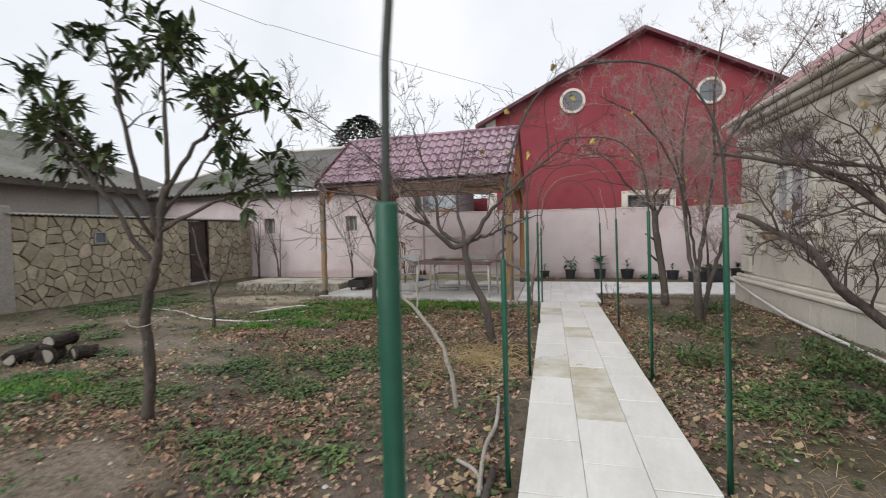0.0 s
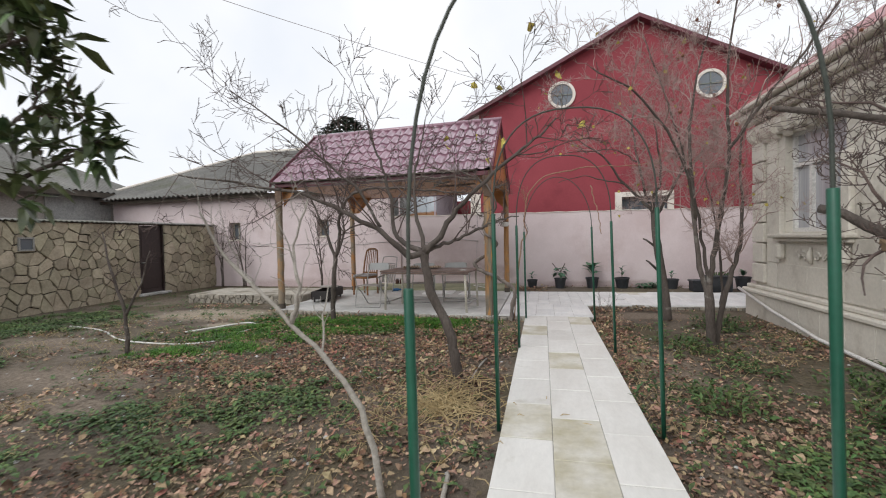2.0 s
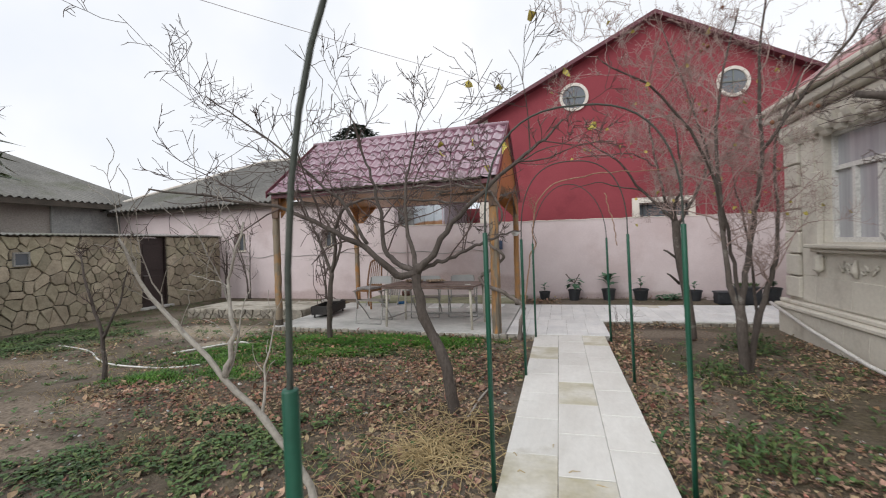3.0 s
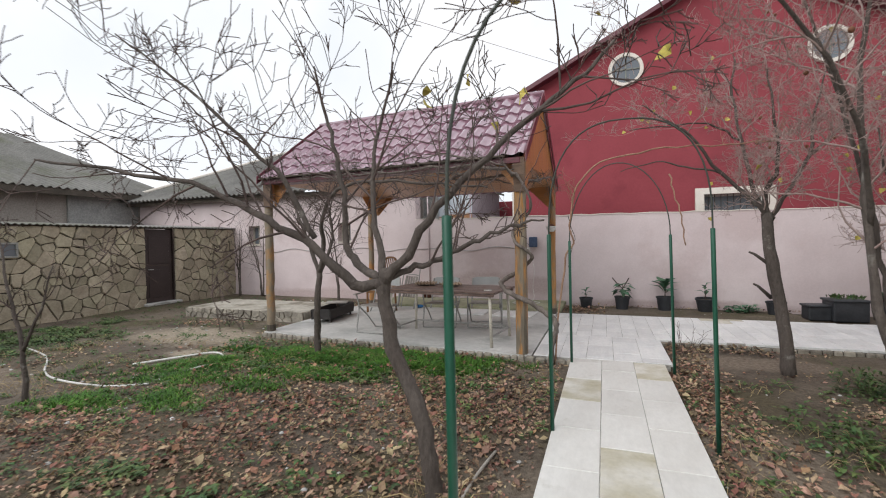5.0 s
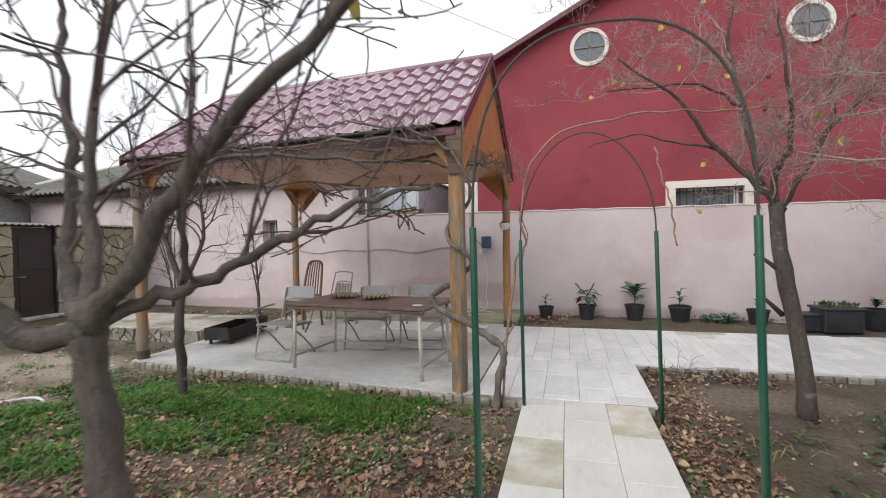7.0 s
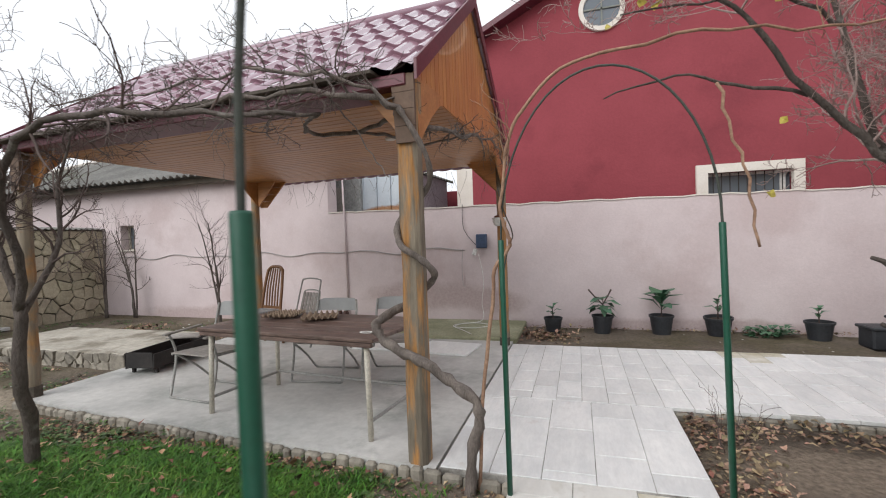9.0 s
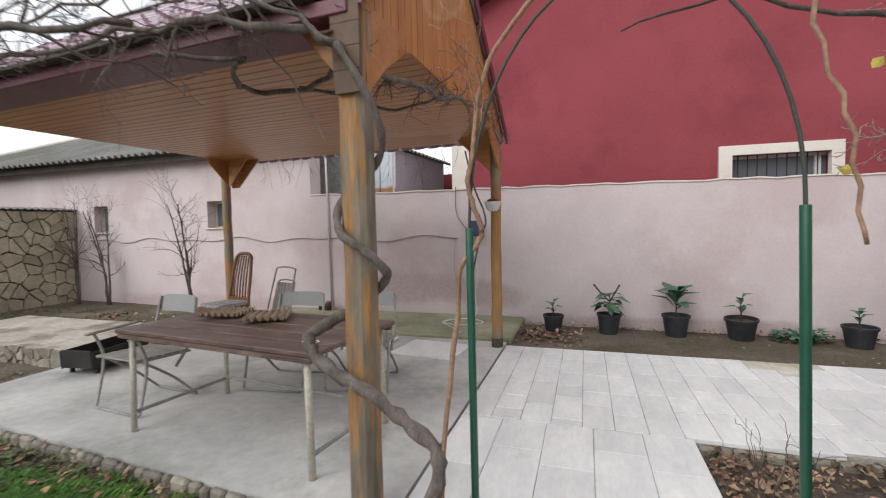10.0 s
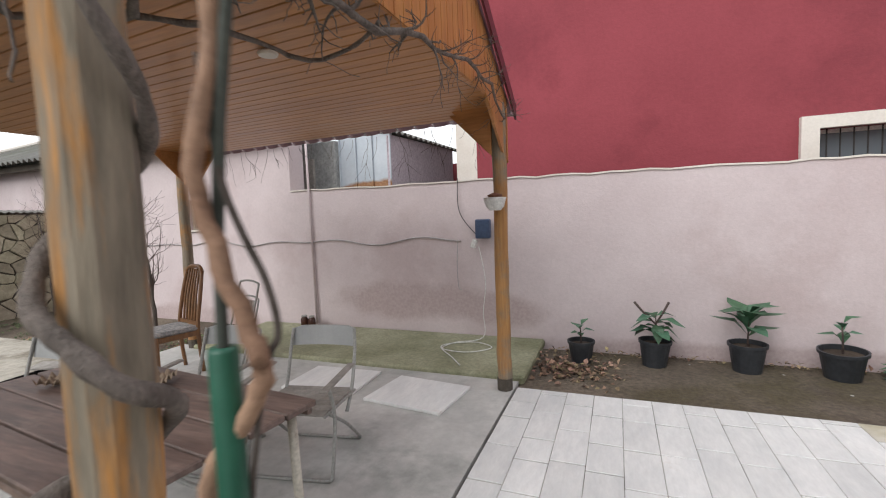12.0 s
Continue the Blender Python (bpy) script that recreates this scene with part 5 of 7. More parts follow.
# pale leaning sapling
t = Tree(28)
line, rad = t.limb([(-0.50, 3.56, -0.1), (-0.57, 3.53, 0.33), (-0.73, 3.5, 0.63), (-0.95, 3.48, 0.86), (-1.32, 3.48, 1.2), (-1.48, 3.48, 1.45)], 0.020, 0.006, 0.008)
t.sprout(line, rad, 6, 0.45, 0.45, 0.5, 1)
line, rad = t.limb([(-0.95, 3.48, 0.86), (-0.92, 3.5, 1.05), (-0.95, 3.52, 1.25), (-0.85, 3.5, 1.5)], 0.012, 0.004)
t.sprout(line, rad, 4, 0.35, 0.3, 0.5, 1)
t.build("pale leaning leafless sapling", PALE_BARK, PALE_BARK, name="sapling")

# thin sapling in the lawn
t = Tree(29)
line, rad = t.limb([(-4.69, 5.9, -0.1), (-4.71, 5.9, 0.45), (-4.90, 5.9, 1.0), (-5.0, 5.9, 1.45)], 0.03, 0.006)
t.sprout(line, rad, 5, 0.35, 0.3, 0.5, 1)
line, rad = t.limb([(-4.70, 5.9, 0.4), (-4.5, 5.95, 0.8), (-4.4, 6.0, 1.2)], 0.018, 0.005)
t.sprout(line, rad, 4, 0.3, 0.3, 0.5, 1)
t.build("thin bare sapling in the lawn", name="sapling")

# shrubs trained along the annex wall
for sx, sy, seed in ((-5.35, 12.2, 41), (-9.0, 12.95, 42), (-8.3, 13.05, 43)):
    t = Tree(seed)
    for k in range(3):
        dx = t.rng.uniform(-0.35, 0.35)
        line, rad = t.limb([(sx + dx * 0.2, sy, -0.05), (sx + dx * 0.3, sy, 0.5), (sx + dx * 0.8, sy - 0.02, 1.1), (sx + dx * 1.6, sy - 0.05, 1.75)], 0.022, 0.006)
        t.sprout(line, rad, 8, 0.6, 0.35, 0.5, 1)
    t.build("bare slim shrub growing against the pink wall", name="bare_shrub", category="shrub")

# ---------------------------------------------------------------- grape vines on the pavilion and the last arch
vine = thing("grape_vine", "old grape vine winding from the ground round the pavilion post", "vine")
t = Tree(51)
t.gnarl = 0.2
t.limb([(-0.19, 8.50, -0.08), (-0.17, 8.50, 0.15), (-0.12, 8.50, 0.36), (-0.16, 8.50, 0.47), (-0.30, 8.51, 0.57), (-0.48, 8.52, 0.66), (-0.64, 8.54, 0.73), (-0.74, 8.56, 0.80), (-0.76, 8.60, 0.86), (-0.70, 8.68, 0.91), (-0.62, 8.76, 0.95)], 0.033, 0.024, 0.008, 10)
# coil round the post
coil = [(-0.62, 8.76, 0.95), (-0.52, 8.78, 1.04), (-0.425, 8.71, 1.12), (-0.405, 8.61, 1.18), (-0.47, 8.575, 1.25), (-0.575, 8.575, 1.32), (-0.625, 8.63, 1.42), (-0.615, 8.71, 1.51),
        (-0.54, 8.77, 1.60), (-0.435, 8.71, 1.70), (-0.41, 8.61, 1.83), (-0.475, 8.56, 1.99), (-0.55, 8.53, 2.12)]
fine = smooth_line(coil, 6)
t.wood.tube(fine, [0.022 - 0.006 * k / (len(fine) - 1) + 0.002 * math.sin(k * 0.9) + t.rng.uniform(-0.0015, 0.002) for k in range(len(fine))], 10)
line, rad = t.limb([coil[-1], (-0.75, 8.5, 2.2), (-1.2, 8.38, 2.25), (-1.9, 8.36, 2.22), (-2.7, 8.38, 2.24), (-3.6, 8.5, 2.26)], 0.02, 0.007, 0.03)
t.sprout(line, rad, 34, 0.32, 0.12, 0.05, 2)
line, rad = t.limb([coil[-1], (-0.9, 8.36, 2.30), (-1.6, 8.30, 2.38), (-2.4, 8.32, 2.36), (-3.2, 8.40, 2.40)], 0.012, 0.005, 0.03)
t.sprout(line, rad, 18, 0.32, 0.2, 0.05, 2)
line, rad = t.limb([coil[-1], (-0.46, 9.1, 2.12), (-0.44, 9.7, 2.2), (-0.42, 10.3, 2.28), (-0.42, 11.0, 2.36), (-0.41, 11.6, 2.2)], 0.018, 0.007, 0.03)
t.sprout(line, rad, 44, 0.22, 0.1, 0.1, 1)
t.limb([coil[-1], (-0.75, 8.9, 2.17), (-1.12, 9.20, 2.19), (-1.44, 9.21, 2.2), (-1.51, 9.06, 2.2), (-1.30, 8.78, 2.2), (-1.21, 8.70, 2.2), (-1.54, 8.51, 2.2)], 0.017, 0.012, 0.012)
t.limb([(-1.2, 9.2, 2.2), (-1.01, 9.41, 2.2), (-0.97, 9.80, 2.2), (-0.71, 9.86, 2.2), (-0.44, 9.66, 2.2)], 0.012, 0.008, 0.015)
t.limb([(-1.02, 8.66, 2.22), (-0.95, 8.75, 2.1), (-0.80, 8.70, 1.9), (-0.66, 8.62, 1.74)], 0.005, 0.003, 0.01)
for k in range(26):
    p = Vector((-3.9 + k * 0.13 + t.rng.uniform(-0.05, 0.05), 12.0 - 0.068 * (-3.9 + k * 0.13 + 0.5) * 0.5, 2.26))
    t.branch(p, Vector((t.rng.uniform(-0.3, 0.3), t.rng.uniform(-0.2, 0.2), -1)), t.rng.uniform(0.12, 0.42), 0.0028, 0 if k % 3 else 1, -0.9)
part("stem", t.wood, VINE, vine, "twisted peeling vine stem", smooth=True)
tagged(part("crown", t.twigs, VINE, vine, smooth=True), kind="stuff")
vine2 = thing("grape_vine", "slender red-brown vine climbing the last garden arch", "vine")
t = Tree(52)
t.gnarl = 0.07


def beside(z, off, dep):
    """A place near the last arch's left foot: off to its side, dep towards the walker."""
    return (0.04 + 0.9285 * off + 0.746 * dep, 8.425 + 0.3635 * off - 0.664 * dep, z)


line, rad = t.limb([(-0.14, 8.54, -0.06), (-0.11, 8.52, 0.35), (-0.07, 8.49, 0.7), (-0.02, 8.46, 1.0), beside(1.19, -0.024, -0.02), beside(1.287, 0.026, 0.010), beside(1.324, 0.037, 0.016), beside(1.356, 0.027, 0.022),
                    beside(1.42, 0.004, 0.022), beside(1.51, -0.014, 0.018), beside(1.615, 0.008, 0.016), beside(1.70, 0.014, 0.016), (0.09, 8.43, 1.85), (0.17, 8.42, 2.0), (0.36, 8.41, 2.17), (0.58, 8.40, 2.22)], 0.0105, 0.008, 0.003)
t.sprout(line, rad, 12, 0.32, 0.68, 0.2, 1)
part("cane", Geo().tube(smooth_line([beside(1.62, -0.004, -0.012), beside(1.55, 0.004, 0.0), beside(1.493, 0.011, 0.012), beside(1.446, 0.027, 0.014), beside(1.403, 0.045, 0.014), beside(1.356, 0.053, 0.014), beside(1.33, 0.042, 0.012), beside(1.27, 0.03, 0.0), beside(1.05, 0.0, -0.02)], 5), 0.0035, 6), BARK, vine2, "thin dark cane", smooth=True)
line, rad = t.limb([(1.02, 8.36, 2.0), (1.08, 8.34, 1.75), (1.13, 8.32, 1.5), (1.16, 8.32, 1.28)], 0.007, 0.006, 0.012)
line, rad = t.limb([(0.58, 8.40, 2.22), (1.0, 8.5, 2.3), (1.6, 8.75, 2.32), (2.1, 8.9, 2.35)], 0.009, 0.006, 0.02)
t.sprout(line, rad, 10, 0.3, 0.0, 0.2, 1)
part("stem", t.wood, VINE_RED, vine2, smooth=True)
tagged(part("crown", t.twigs, VINE_RED, vine2, smooth=True), kind="stuff")

# dark conifer far behind
t = Tree(61)
CX, CY = -13.6, 32.0
t.wood.tube([(CX, CY, 0), (CX, CY, 8.6)], [0.25, 0.08], 8)
g = Geo()
rng = random.Random(62)
for k in range(2600):
    a, h = rng.uniform(0, 6.28), rng.random()
    rr = 2.15 * math.sin(math.pi * (0.12 + 0.86 * h)) ** 0.7 * rng.uniform(0.55, 1.08)
    p = Vector((CX + rr * math.cos(a), CY + rr * math.sin(a), 5.9 + 4.1 * h))
    w = Vector((math.cos(a), math.sin(a), rng.uniform(-0.4, 0.7)))
    g.leaf(p, w, rng.uniform(0.25, 0.5), rng.uniform(0.12, 0.25), Vector((0, 0, 1)), 0.2)
con = thing("conifer", "dark rounded conifer rising behind the roofs", "tree")
part("trunk", t.wood, BARK, con)
tagged(part("crown", g, CONIFER, con), kind="stuff")

# overhead wire
tagged(part("overhead_wire", Geo().tube(smooth_line([(-14, -9.4, 6.3), (-9.4, -1.6, 5.35), (-4.88, 6.08, 4.853), (-4.21, 7.2, 4.834), (-3.01, 9.24, 4.925), (-0.25, 13.98, 5.22)], 6), 0.0045, 5), CABLE), "thin overhead wire to the red house", "wire")

# ---------------------------------------------------------------- table and chairs under the pavilion
TABLE = pose(-1.67, 9.30, 0, 0, 0, -6.5)
table = thing("garden_table", "long brown plank table on cream metal legs", "table", at=TABLE)
for k in range(5):
    part("plank", mesh_of(Geo().box((0, 0, 0), (1.66, 0.161, 0.028), bevel=0.005), TABLETOP), TABLETOP, table, at=pose(0, -0.34 + k * 0.17, 0.692 + 0.002 * (k % 2), 0.4 * (k - 2), 0, 0))
part("edge_rail", Geo().box((0, -0.40, 0.66), (1.62, 0.03, 0.03), bevel=0.004), TABLETOP, table)
part("edge_rail", Geo().box((0, 0.40, 0.66), (1.62, 0.03, 0.03), bevel=0.004), TABLETOP, table)
for sx in (-1, 1):
    for sy in (-1, 1):
        part("leg", Geo().tube([(sx * 0.74, sy * 0.36, 0.675), (sx * 0.76, sy * 0.37, 0.0)], 0.020, 10), CREAM_METAL, table, smooth=True)
    part("stretcher", Geo().tube([(sx * 0.757, -0.35, 0.13), (sx * 0.757, 0.35, 0.13)], 0.013, 8), GREY_METAL, table)
part("stretcher", Geo().tube([(-0.757, 0.368, 0.14), (0.757, 0.368, 0.14)], 0.013, 8), GREY_METAL, table)
part("stretcher", Geo().box((0, 0, 0.665), (1.5, 0.03, 0.02)), GREY_METAL, table)


def folding_chair(m):
    c = thing("folding_chair", "grey tubular folding chair with slatted seat and armrests", "chair", "folding chairs round the table", at=m @ Matrix.Diagonal((1.03, 1.03, 0.93, 1)))
    for s in (-1, 1):
        part("leg", Geo().tube(smooth_line([(s * 0.25, -0.20, 0.62), (s * 0.25, -0.14, 0.40), (s * 0.25, -0.20, 0.06), (s * 0.24, -0.22, 0.013)], 4), 0.011, 8), GREY_METAL, c, smooth=True)
        part("leg", Geo().tube(smooth_line([(s * 0.235, -0.16, 0.42), (s * 0.235, 0.05, 0.24), (s * 0.235, 0.22, 0.05), (s * 0.225, 0.25, 0.013)], 4), 0.011, 8), GREY_METAL, c, smooth=True)
        part("back_tube", Geo().tube(smooth_line([(s * 0.215, 0.10, 0.30), (s * 0.215, 0.20, 0.45), (s * 0.215, 0.27, 0.70), (s * 0.205, 0.30, 0.85)], 4), 0.011, 8), GREY_METAL, c, smooth=True)
        part("armrest", Geo().box((s * 0.25, -0.02, 0.635), (0.045, 0.38, 0.018), pose(0, 0, 0, 4, 0, 0), bevel=0.006), SLAT, c)
        part("seat_rail", Geo().tube([(s * 0.22, -0.20, 0.425), (s * 0.22, 0.22, 0.405)], 0.010, 8), GREY_METAL, c)
    part("foot_bar", Geo().tube([(-0.24, -0.22, 0.012), (0.24, -0.22, 0.012)], 0.011, 8), GREY_METAL, c, smooth=True)
    part("foot_bar", Geo().tube([(-0.225, 0.25, 0.012), (0.225, 0.25, 0.012)], 0.011, 8), GREY_METAL, c, smooth=True)
    for k in range(6):
        part("slat", Geo().box((0, -0.18 + k * 0.072, 0.437 - k * 0.003), (0.44, 0.062, 0.012), bevel=0.003), SLAT, c)
    bp = Geo()
    for k in range(9):
        a = (k / 8 - 0.5)
        bp.v += [(a * 0.42, 0.288 + 0.03 * (1 - (2 * a) ** 2), 0.715), (a * 0.42, 0.305 + 0.03 * (1 - (2 * a) ** 2), 0.865 - (0.02 if k in (0, 8) else 0)),
                 (a * 0.42, 0.300 + 0.03 * (1 - (2 * a) ** 2), 0.715), (a * 0.42, 0.317 + 0.03 * (1 - (2 * a) ** 2), 0.865 - (0.02 if k in (0, 8) else 0))]
    for k in range(8):
        b = k * 4
        bp.f += [(b, b + 4, b + 5, b + 1), (b + 2, b + 3, b + 7, b + 6), (b + 1, b + 5, b + 7, b + 3), (b, b + 2, b + 6, b + 4)]
    bp.f += [(0, 1, 3, 2), (32, 34, 35, 33)]
    part("backrest", bp, SHEET_GREY, c, "curved grey sheet backrest", smooth=False)
    return c


chair = folding_chair(pose(-2.87, 9.43, 0, 0, 0, -6))
copy_thing(chair, pose(-2.07, 10.11, 0, 0, 0, 6) @ Matrix.Diagonal((1.03, 1.03, 0.93, 1)))
copy_thing(chair, pose(-1.40, 10.27, 0, 0, 0, 11) @ Matrix.Diagonal((1.03, 1.03, 0.93, 1)))

wc = thing("dining_chair", "old brown wooden chair with slatted back and patterned seat", "chair", at=pose(-3.72, 11.15, 0, 0, 0, -14))
for s in (-1, 1):
    part("leg", Geo().box((s * 0.19, -0.19, 0.215), (0.035, 0.035, 0.43), bevel=0.006), CHAIR_WOOD, wc)
    part("back_post", Geo().tube(smooth_line([(s * 0.19, 0.22, 0), (s * 0.19, 0.19, 0.42), (s * 0.18, 0.24, 0.75), (s * 0.15, 0.29, 1.0)], 4), [0.02] * 13, 8), CHAIR_WOOD, wc, smooth=True)
    part("side_rail", Geo().box((s * 0.19, 0, 0.40), (0.022, 0.36, 0.05)), CHAIR_WOOD, wc)
part("front_rail", Geo().box((0, -0.19, 0.40), (0.35, 0.022, 0.05)), CHAIR_WOOD, wc)
part("top_rail", Geo().tube(smooth_line([(-0.15, 0.29, 0.99), (-0.08, 0.30, 1.04), (0.08, 0.30, 1.04), (0.15, 0.29, 0.99)], 4), 0.022, 8), CHAIR_WOOD, wc, smooth=True)
for k in range(5):
    x = -0.11 + k * 0.055
    part("back_slat", Geo().tube(smooth_line([(x, 0.20, 0.48), (x, 0.235, 0.75), (x * 0.85, 0.295, 1.02)], 4), 0.011, 6), CHAIR_WOOD, wc, smooth=True)
part("lower_rail", Geo().box((0, 0.20, 0.49), (0.34, 0.022, 0.035)), CHAIR_WOOD, wc)
part("seat", Geo().box((0, 0.0, 0.445), (0.41, 0.41, 0.05), bevel=0.02), FABRIC, wc, "grey patterned padded seat")

fc = thing("folded_chair", "folded tubular deck chair leaning beside the wooden chair", "chair", at=pose(-3.42, 11.62, 0, -16, 0, -20))
part("frame", Geo().tube(smooth_line([(-0.22, 0, 0.012), (-0.22, 0, 0.75), (-0.16, 0, 0.86), (0.16, 0, 0.86), (0.22, 0, 0.75), (0.22, 0, 0.012)], 5), 0.011, 8), GREY_METAL, fc, smooth=True)
part("frame", Geo().tube(smooth_line([(-0.19, 0.05, 0.012), (-0.19, 0.05, 0.6), (-0.13, 0.05, 0.7), (0.13, 0.05, 0.7), (0.19, 0.05, 0.6), (0.19, 0.05, 0.012)], 5), 0.010, 8), GREY_METAL, fc, smooth=True)
for k in range(5):
    part("slat", Geo().box((-0.14 + k * 0.07, 0.025, 0.45), (0.055, 0.012, 0.44), bevel=0.003), SLAT, fc)


def egg_tray(m):
    geo, n, cells = Geo(), 36, 6
    for j in range(n + 1):
        for i in range(n + 1):
            x, y = i / n * 0.29 - 0.145, j / n * 0.29 - 0.145
            a, b = math.cos(i / n * cells * 2 * math.pi), math.cos(j / n * cells * 2 * math.pi)
            z = 0.022 + 0.018 * a * b + 0.012 * max(a, b)
            geo.v.append((x, y, max(0.004, z)))
    for j in range(n):
        for i in range(n):
            q = j * (n + 1) + i
            geo.f.append((q, q + 1, q + n + 2, q + n + 1))
    ob = tagged(part("egg_tray", geo, EGG_TRAY, smooth=True, at=m), "empty brown pulp egg tray on the table", "egg tray", "egg trays")
    return ob


egg_tray(pose(-2.10, 9.50, 0.708, 0, 0, 12))
egg_tray(pose(-1.70, 9.45, 0.708, 0, 0, 28))
tagged(part("string_ring", Geo().tube([(-1.03 + 0.05 * math.cos(a * 0.5), 8.98 + 0.03 * math.sin(a * 0.5), 0.713) for a in range(13)], 0.004, 6), WHITE_PVC, smooth=True), "small loop of pale cord on the table", "cord")

mg = thing("brazier", "long sooty steel brazier trough on short legs", "brazier", at=pose(-4.22, 10.25, 0, 0, 0, 8))
for sx in (-1, 1):
    part("side", Geo().box((sx * 0.165, 0, 0.15), (0.012, 1.0, 0.17), pose(0, 0, 0, 0, sx * 4, 0), bevel=0.003), SOOT, mg)
    part("end", Geo().box((0, sx * 0.495, 0.15), (0.33, 0.012, 0.17), bevel=0.003), SOOT, mg)
    for sy in (-1, 1):
        part("leg", Geo().box((sx * 0.14, sy * 0.42, 0.035), (0.03, 0.03, 0.07)), SOOT, mg)
part("tray", Geo().box((0, 0, 0.075), (0.32, 0.98, 0.012)), SOOT, mg)
part("ash_board", Geo().box((0.0, 0.30, 0.22), (0.40, 0.16, 0.02), pose(0, 0, 0, 6, 0, 12), bevel=0.004), SLAT, mg, "weathered board across the trough")

# loose paving plates, jars, cords
for x, y, r in ((-1.146, 11.365, -7), (-2.03, 11.44, 2)):
    tagged(part("loose_tile", Geo().box((0, 0, 0.012), (0.70, 0.56, 0.024), bevel=0.004), MARBLE, at=pose(x, y, 0.0, 0, 0, r)), "loose pale marble plate lying on the concrete", "paving slab", "loose plates")
for x in (-3.56, -3.44):
    j = thing("jar", "small dark jar standing on the mossy strip", "jar", "jars by the wall", at=pose(x, 12.98, 0.045))
    part("glass", Geo().lathe([(0.045, 0), (0.05, 0.01), (0.05, 0.10), (0.035, 0.125), (0.035, 0.13)], (0, 0, 0), 14), JAR, j, smooth=True)
    part("lid", Geo().lathe([(0.038, 0.131), (0.038, 0.15)], (0, 0, 0), 14), GREY_METAL, j, "metal lid")
tagged(part("plastic_bottle", Geo().tube([(-3.25, 11.70, 0.037), (-3.13, 11.74, 0.037), (-3.08, 11.757, 0.037), (-3.05, 11.765, 0.037)], [0.033, 0.035, 0.014, 0.012], 12), BLUE, smooth=True), "small blue plastic bottle lying on the concrete", "bottle")

box = thing("electric_box", "small dark blue electric box on the pink wall", "electric box", at=pose(-1.04, 13.09, 1.30))
part("case", Geo().box((0, -0.03, 0), (0.17, 0.09, 0.22), bevel=0.012), BLUE_BOX, box)
part("socket", Geo().box((-0.05, -0.03, -0.2), (0.06, 0.05, 0.10), pose(0, 0, 0, 0, 20, 0), bevel=0.008), WHITE_PVC, box, "white plug")
tagged(part("extension_cord", Geo().tube(smooth_line([(-1.09, 13.03, 1.10), (-1.02, 13.02, 0.7), (-1.05, 13.0, 0.35), (-1.03, 12.9, 0.08), (-1.3, 12.7, 0.055), (-1.35, 12.45, 0.055), (-1.05, 12.4, 0.055), (-0.85, 12.6, 0.06), (-1.1, 12.75, 0.06), (-1.4, 12.55, 0.055), (-1.15, 12.2, 0.055), (-1.0, 12.0, 0.055)], 6), 0.006, 6),
             WHITE_PVC, smooth=True), "white extension cord hanging and coiled on the moss", "cord")
tagged(part("hanging_cable", Geo().tube(smooth_line([(-1.35, 13.11, 1.9), (-1.33, 13.09, 1.5), (-1.12, 13.08, 1.22)], 6), 0.005, 6), DARK_CABLE, smooth=True), "thin dark cable drooping to the electric box", "cable")
tagged(part("hanging_cable", Geo().tube(smooth_line([(-1.36, 13.09, 1.18), (-1.38, 13.09, 0.9), (-1.37, 13.09, 0.62), (-1.33, 13.09, 0.58)], 6), 0.005, 6), CABLE, smooth=True), "short grey cable hanging on the wall", "cable")
pts = []
for k in range(40):
    x = -9.2 + k * (7.86 / 39)
    y = 13.50 + (13.18 - 13.50) * (x + 13.5) / 9.67 if x < -3.83 else 13.18 - 0.2 * (x + 3.83) / 11.33
    pts.append((x, y - 0.012, 1.17 + 0.05 * math.sin(k * 0.9) * math.sin(k * 0.23)))
tagged(part("wall_cable", Geo().tube(smooth_line(pts, 3), 0.009, 6), CABLE, smooth=True), "grey cable tacked wavily along the pink wall", "cable")
cond = thing("conduit", "thin pink-painted conduit pipe rising up the pink wall", "pipe")
part("pipe", Geo().tube([(-3.48, 13.145, 0.05), (-3.50, 13.145, 1.9), (-3.52, 13.16, 2.75)], 0.016, 8), PINK, cond, smooth=True)
hp = thing("post_pot", "small white pot tied to the pavilion post", "pot", at=pose(-0.49, 11.585, 1.49))
part("bowl", Geo().lathe([(0.045, 0), (0.07, 0.03), (0.085, 0.08), (0.09, 0.10), (0.08, 0.10), (0.07, 0.09)], (0, -0.07, 0), 16), WHITE_PVC, hp, smooth=True)
part("flower", Geo().lathe([(0.05, 0.09), (0.06, 0.12), (0.02, 0.135)], (0, -0.07, 0), 8), FRUIT, hp)


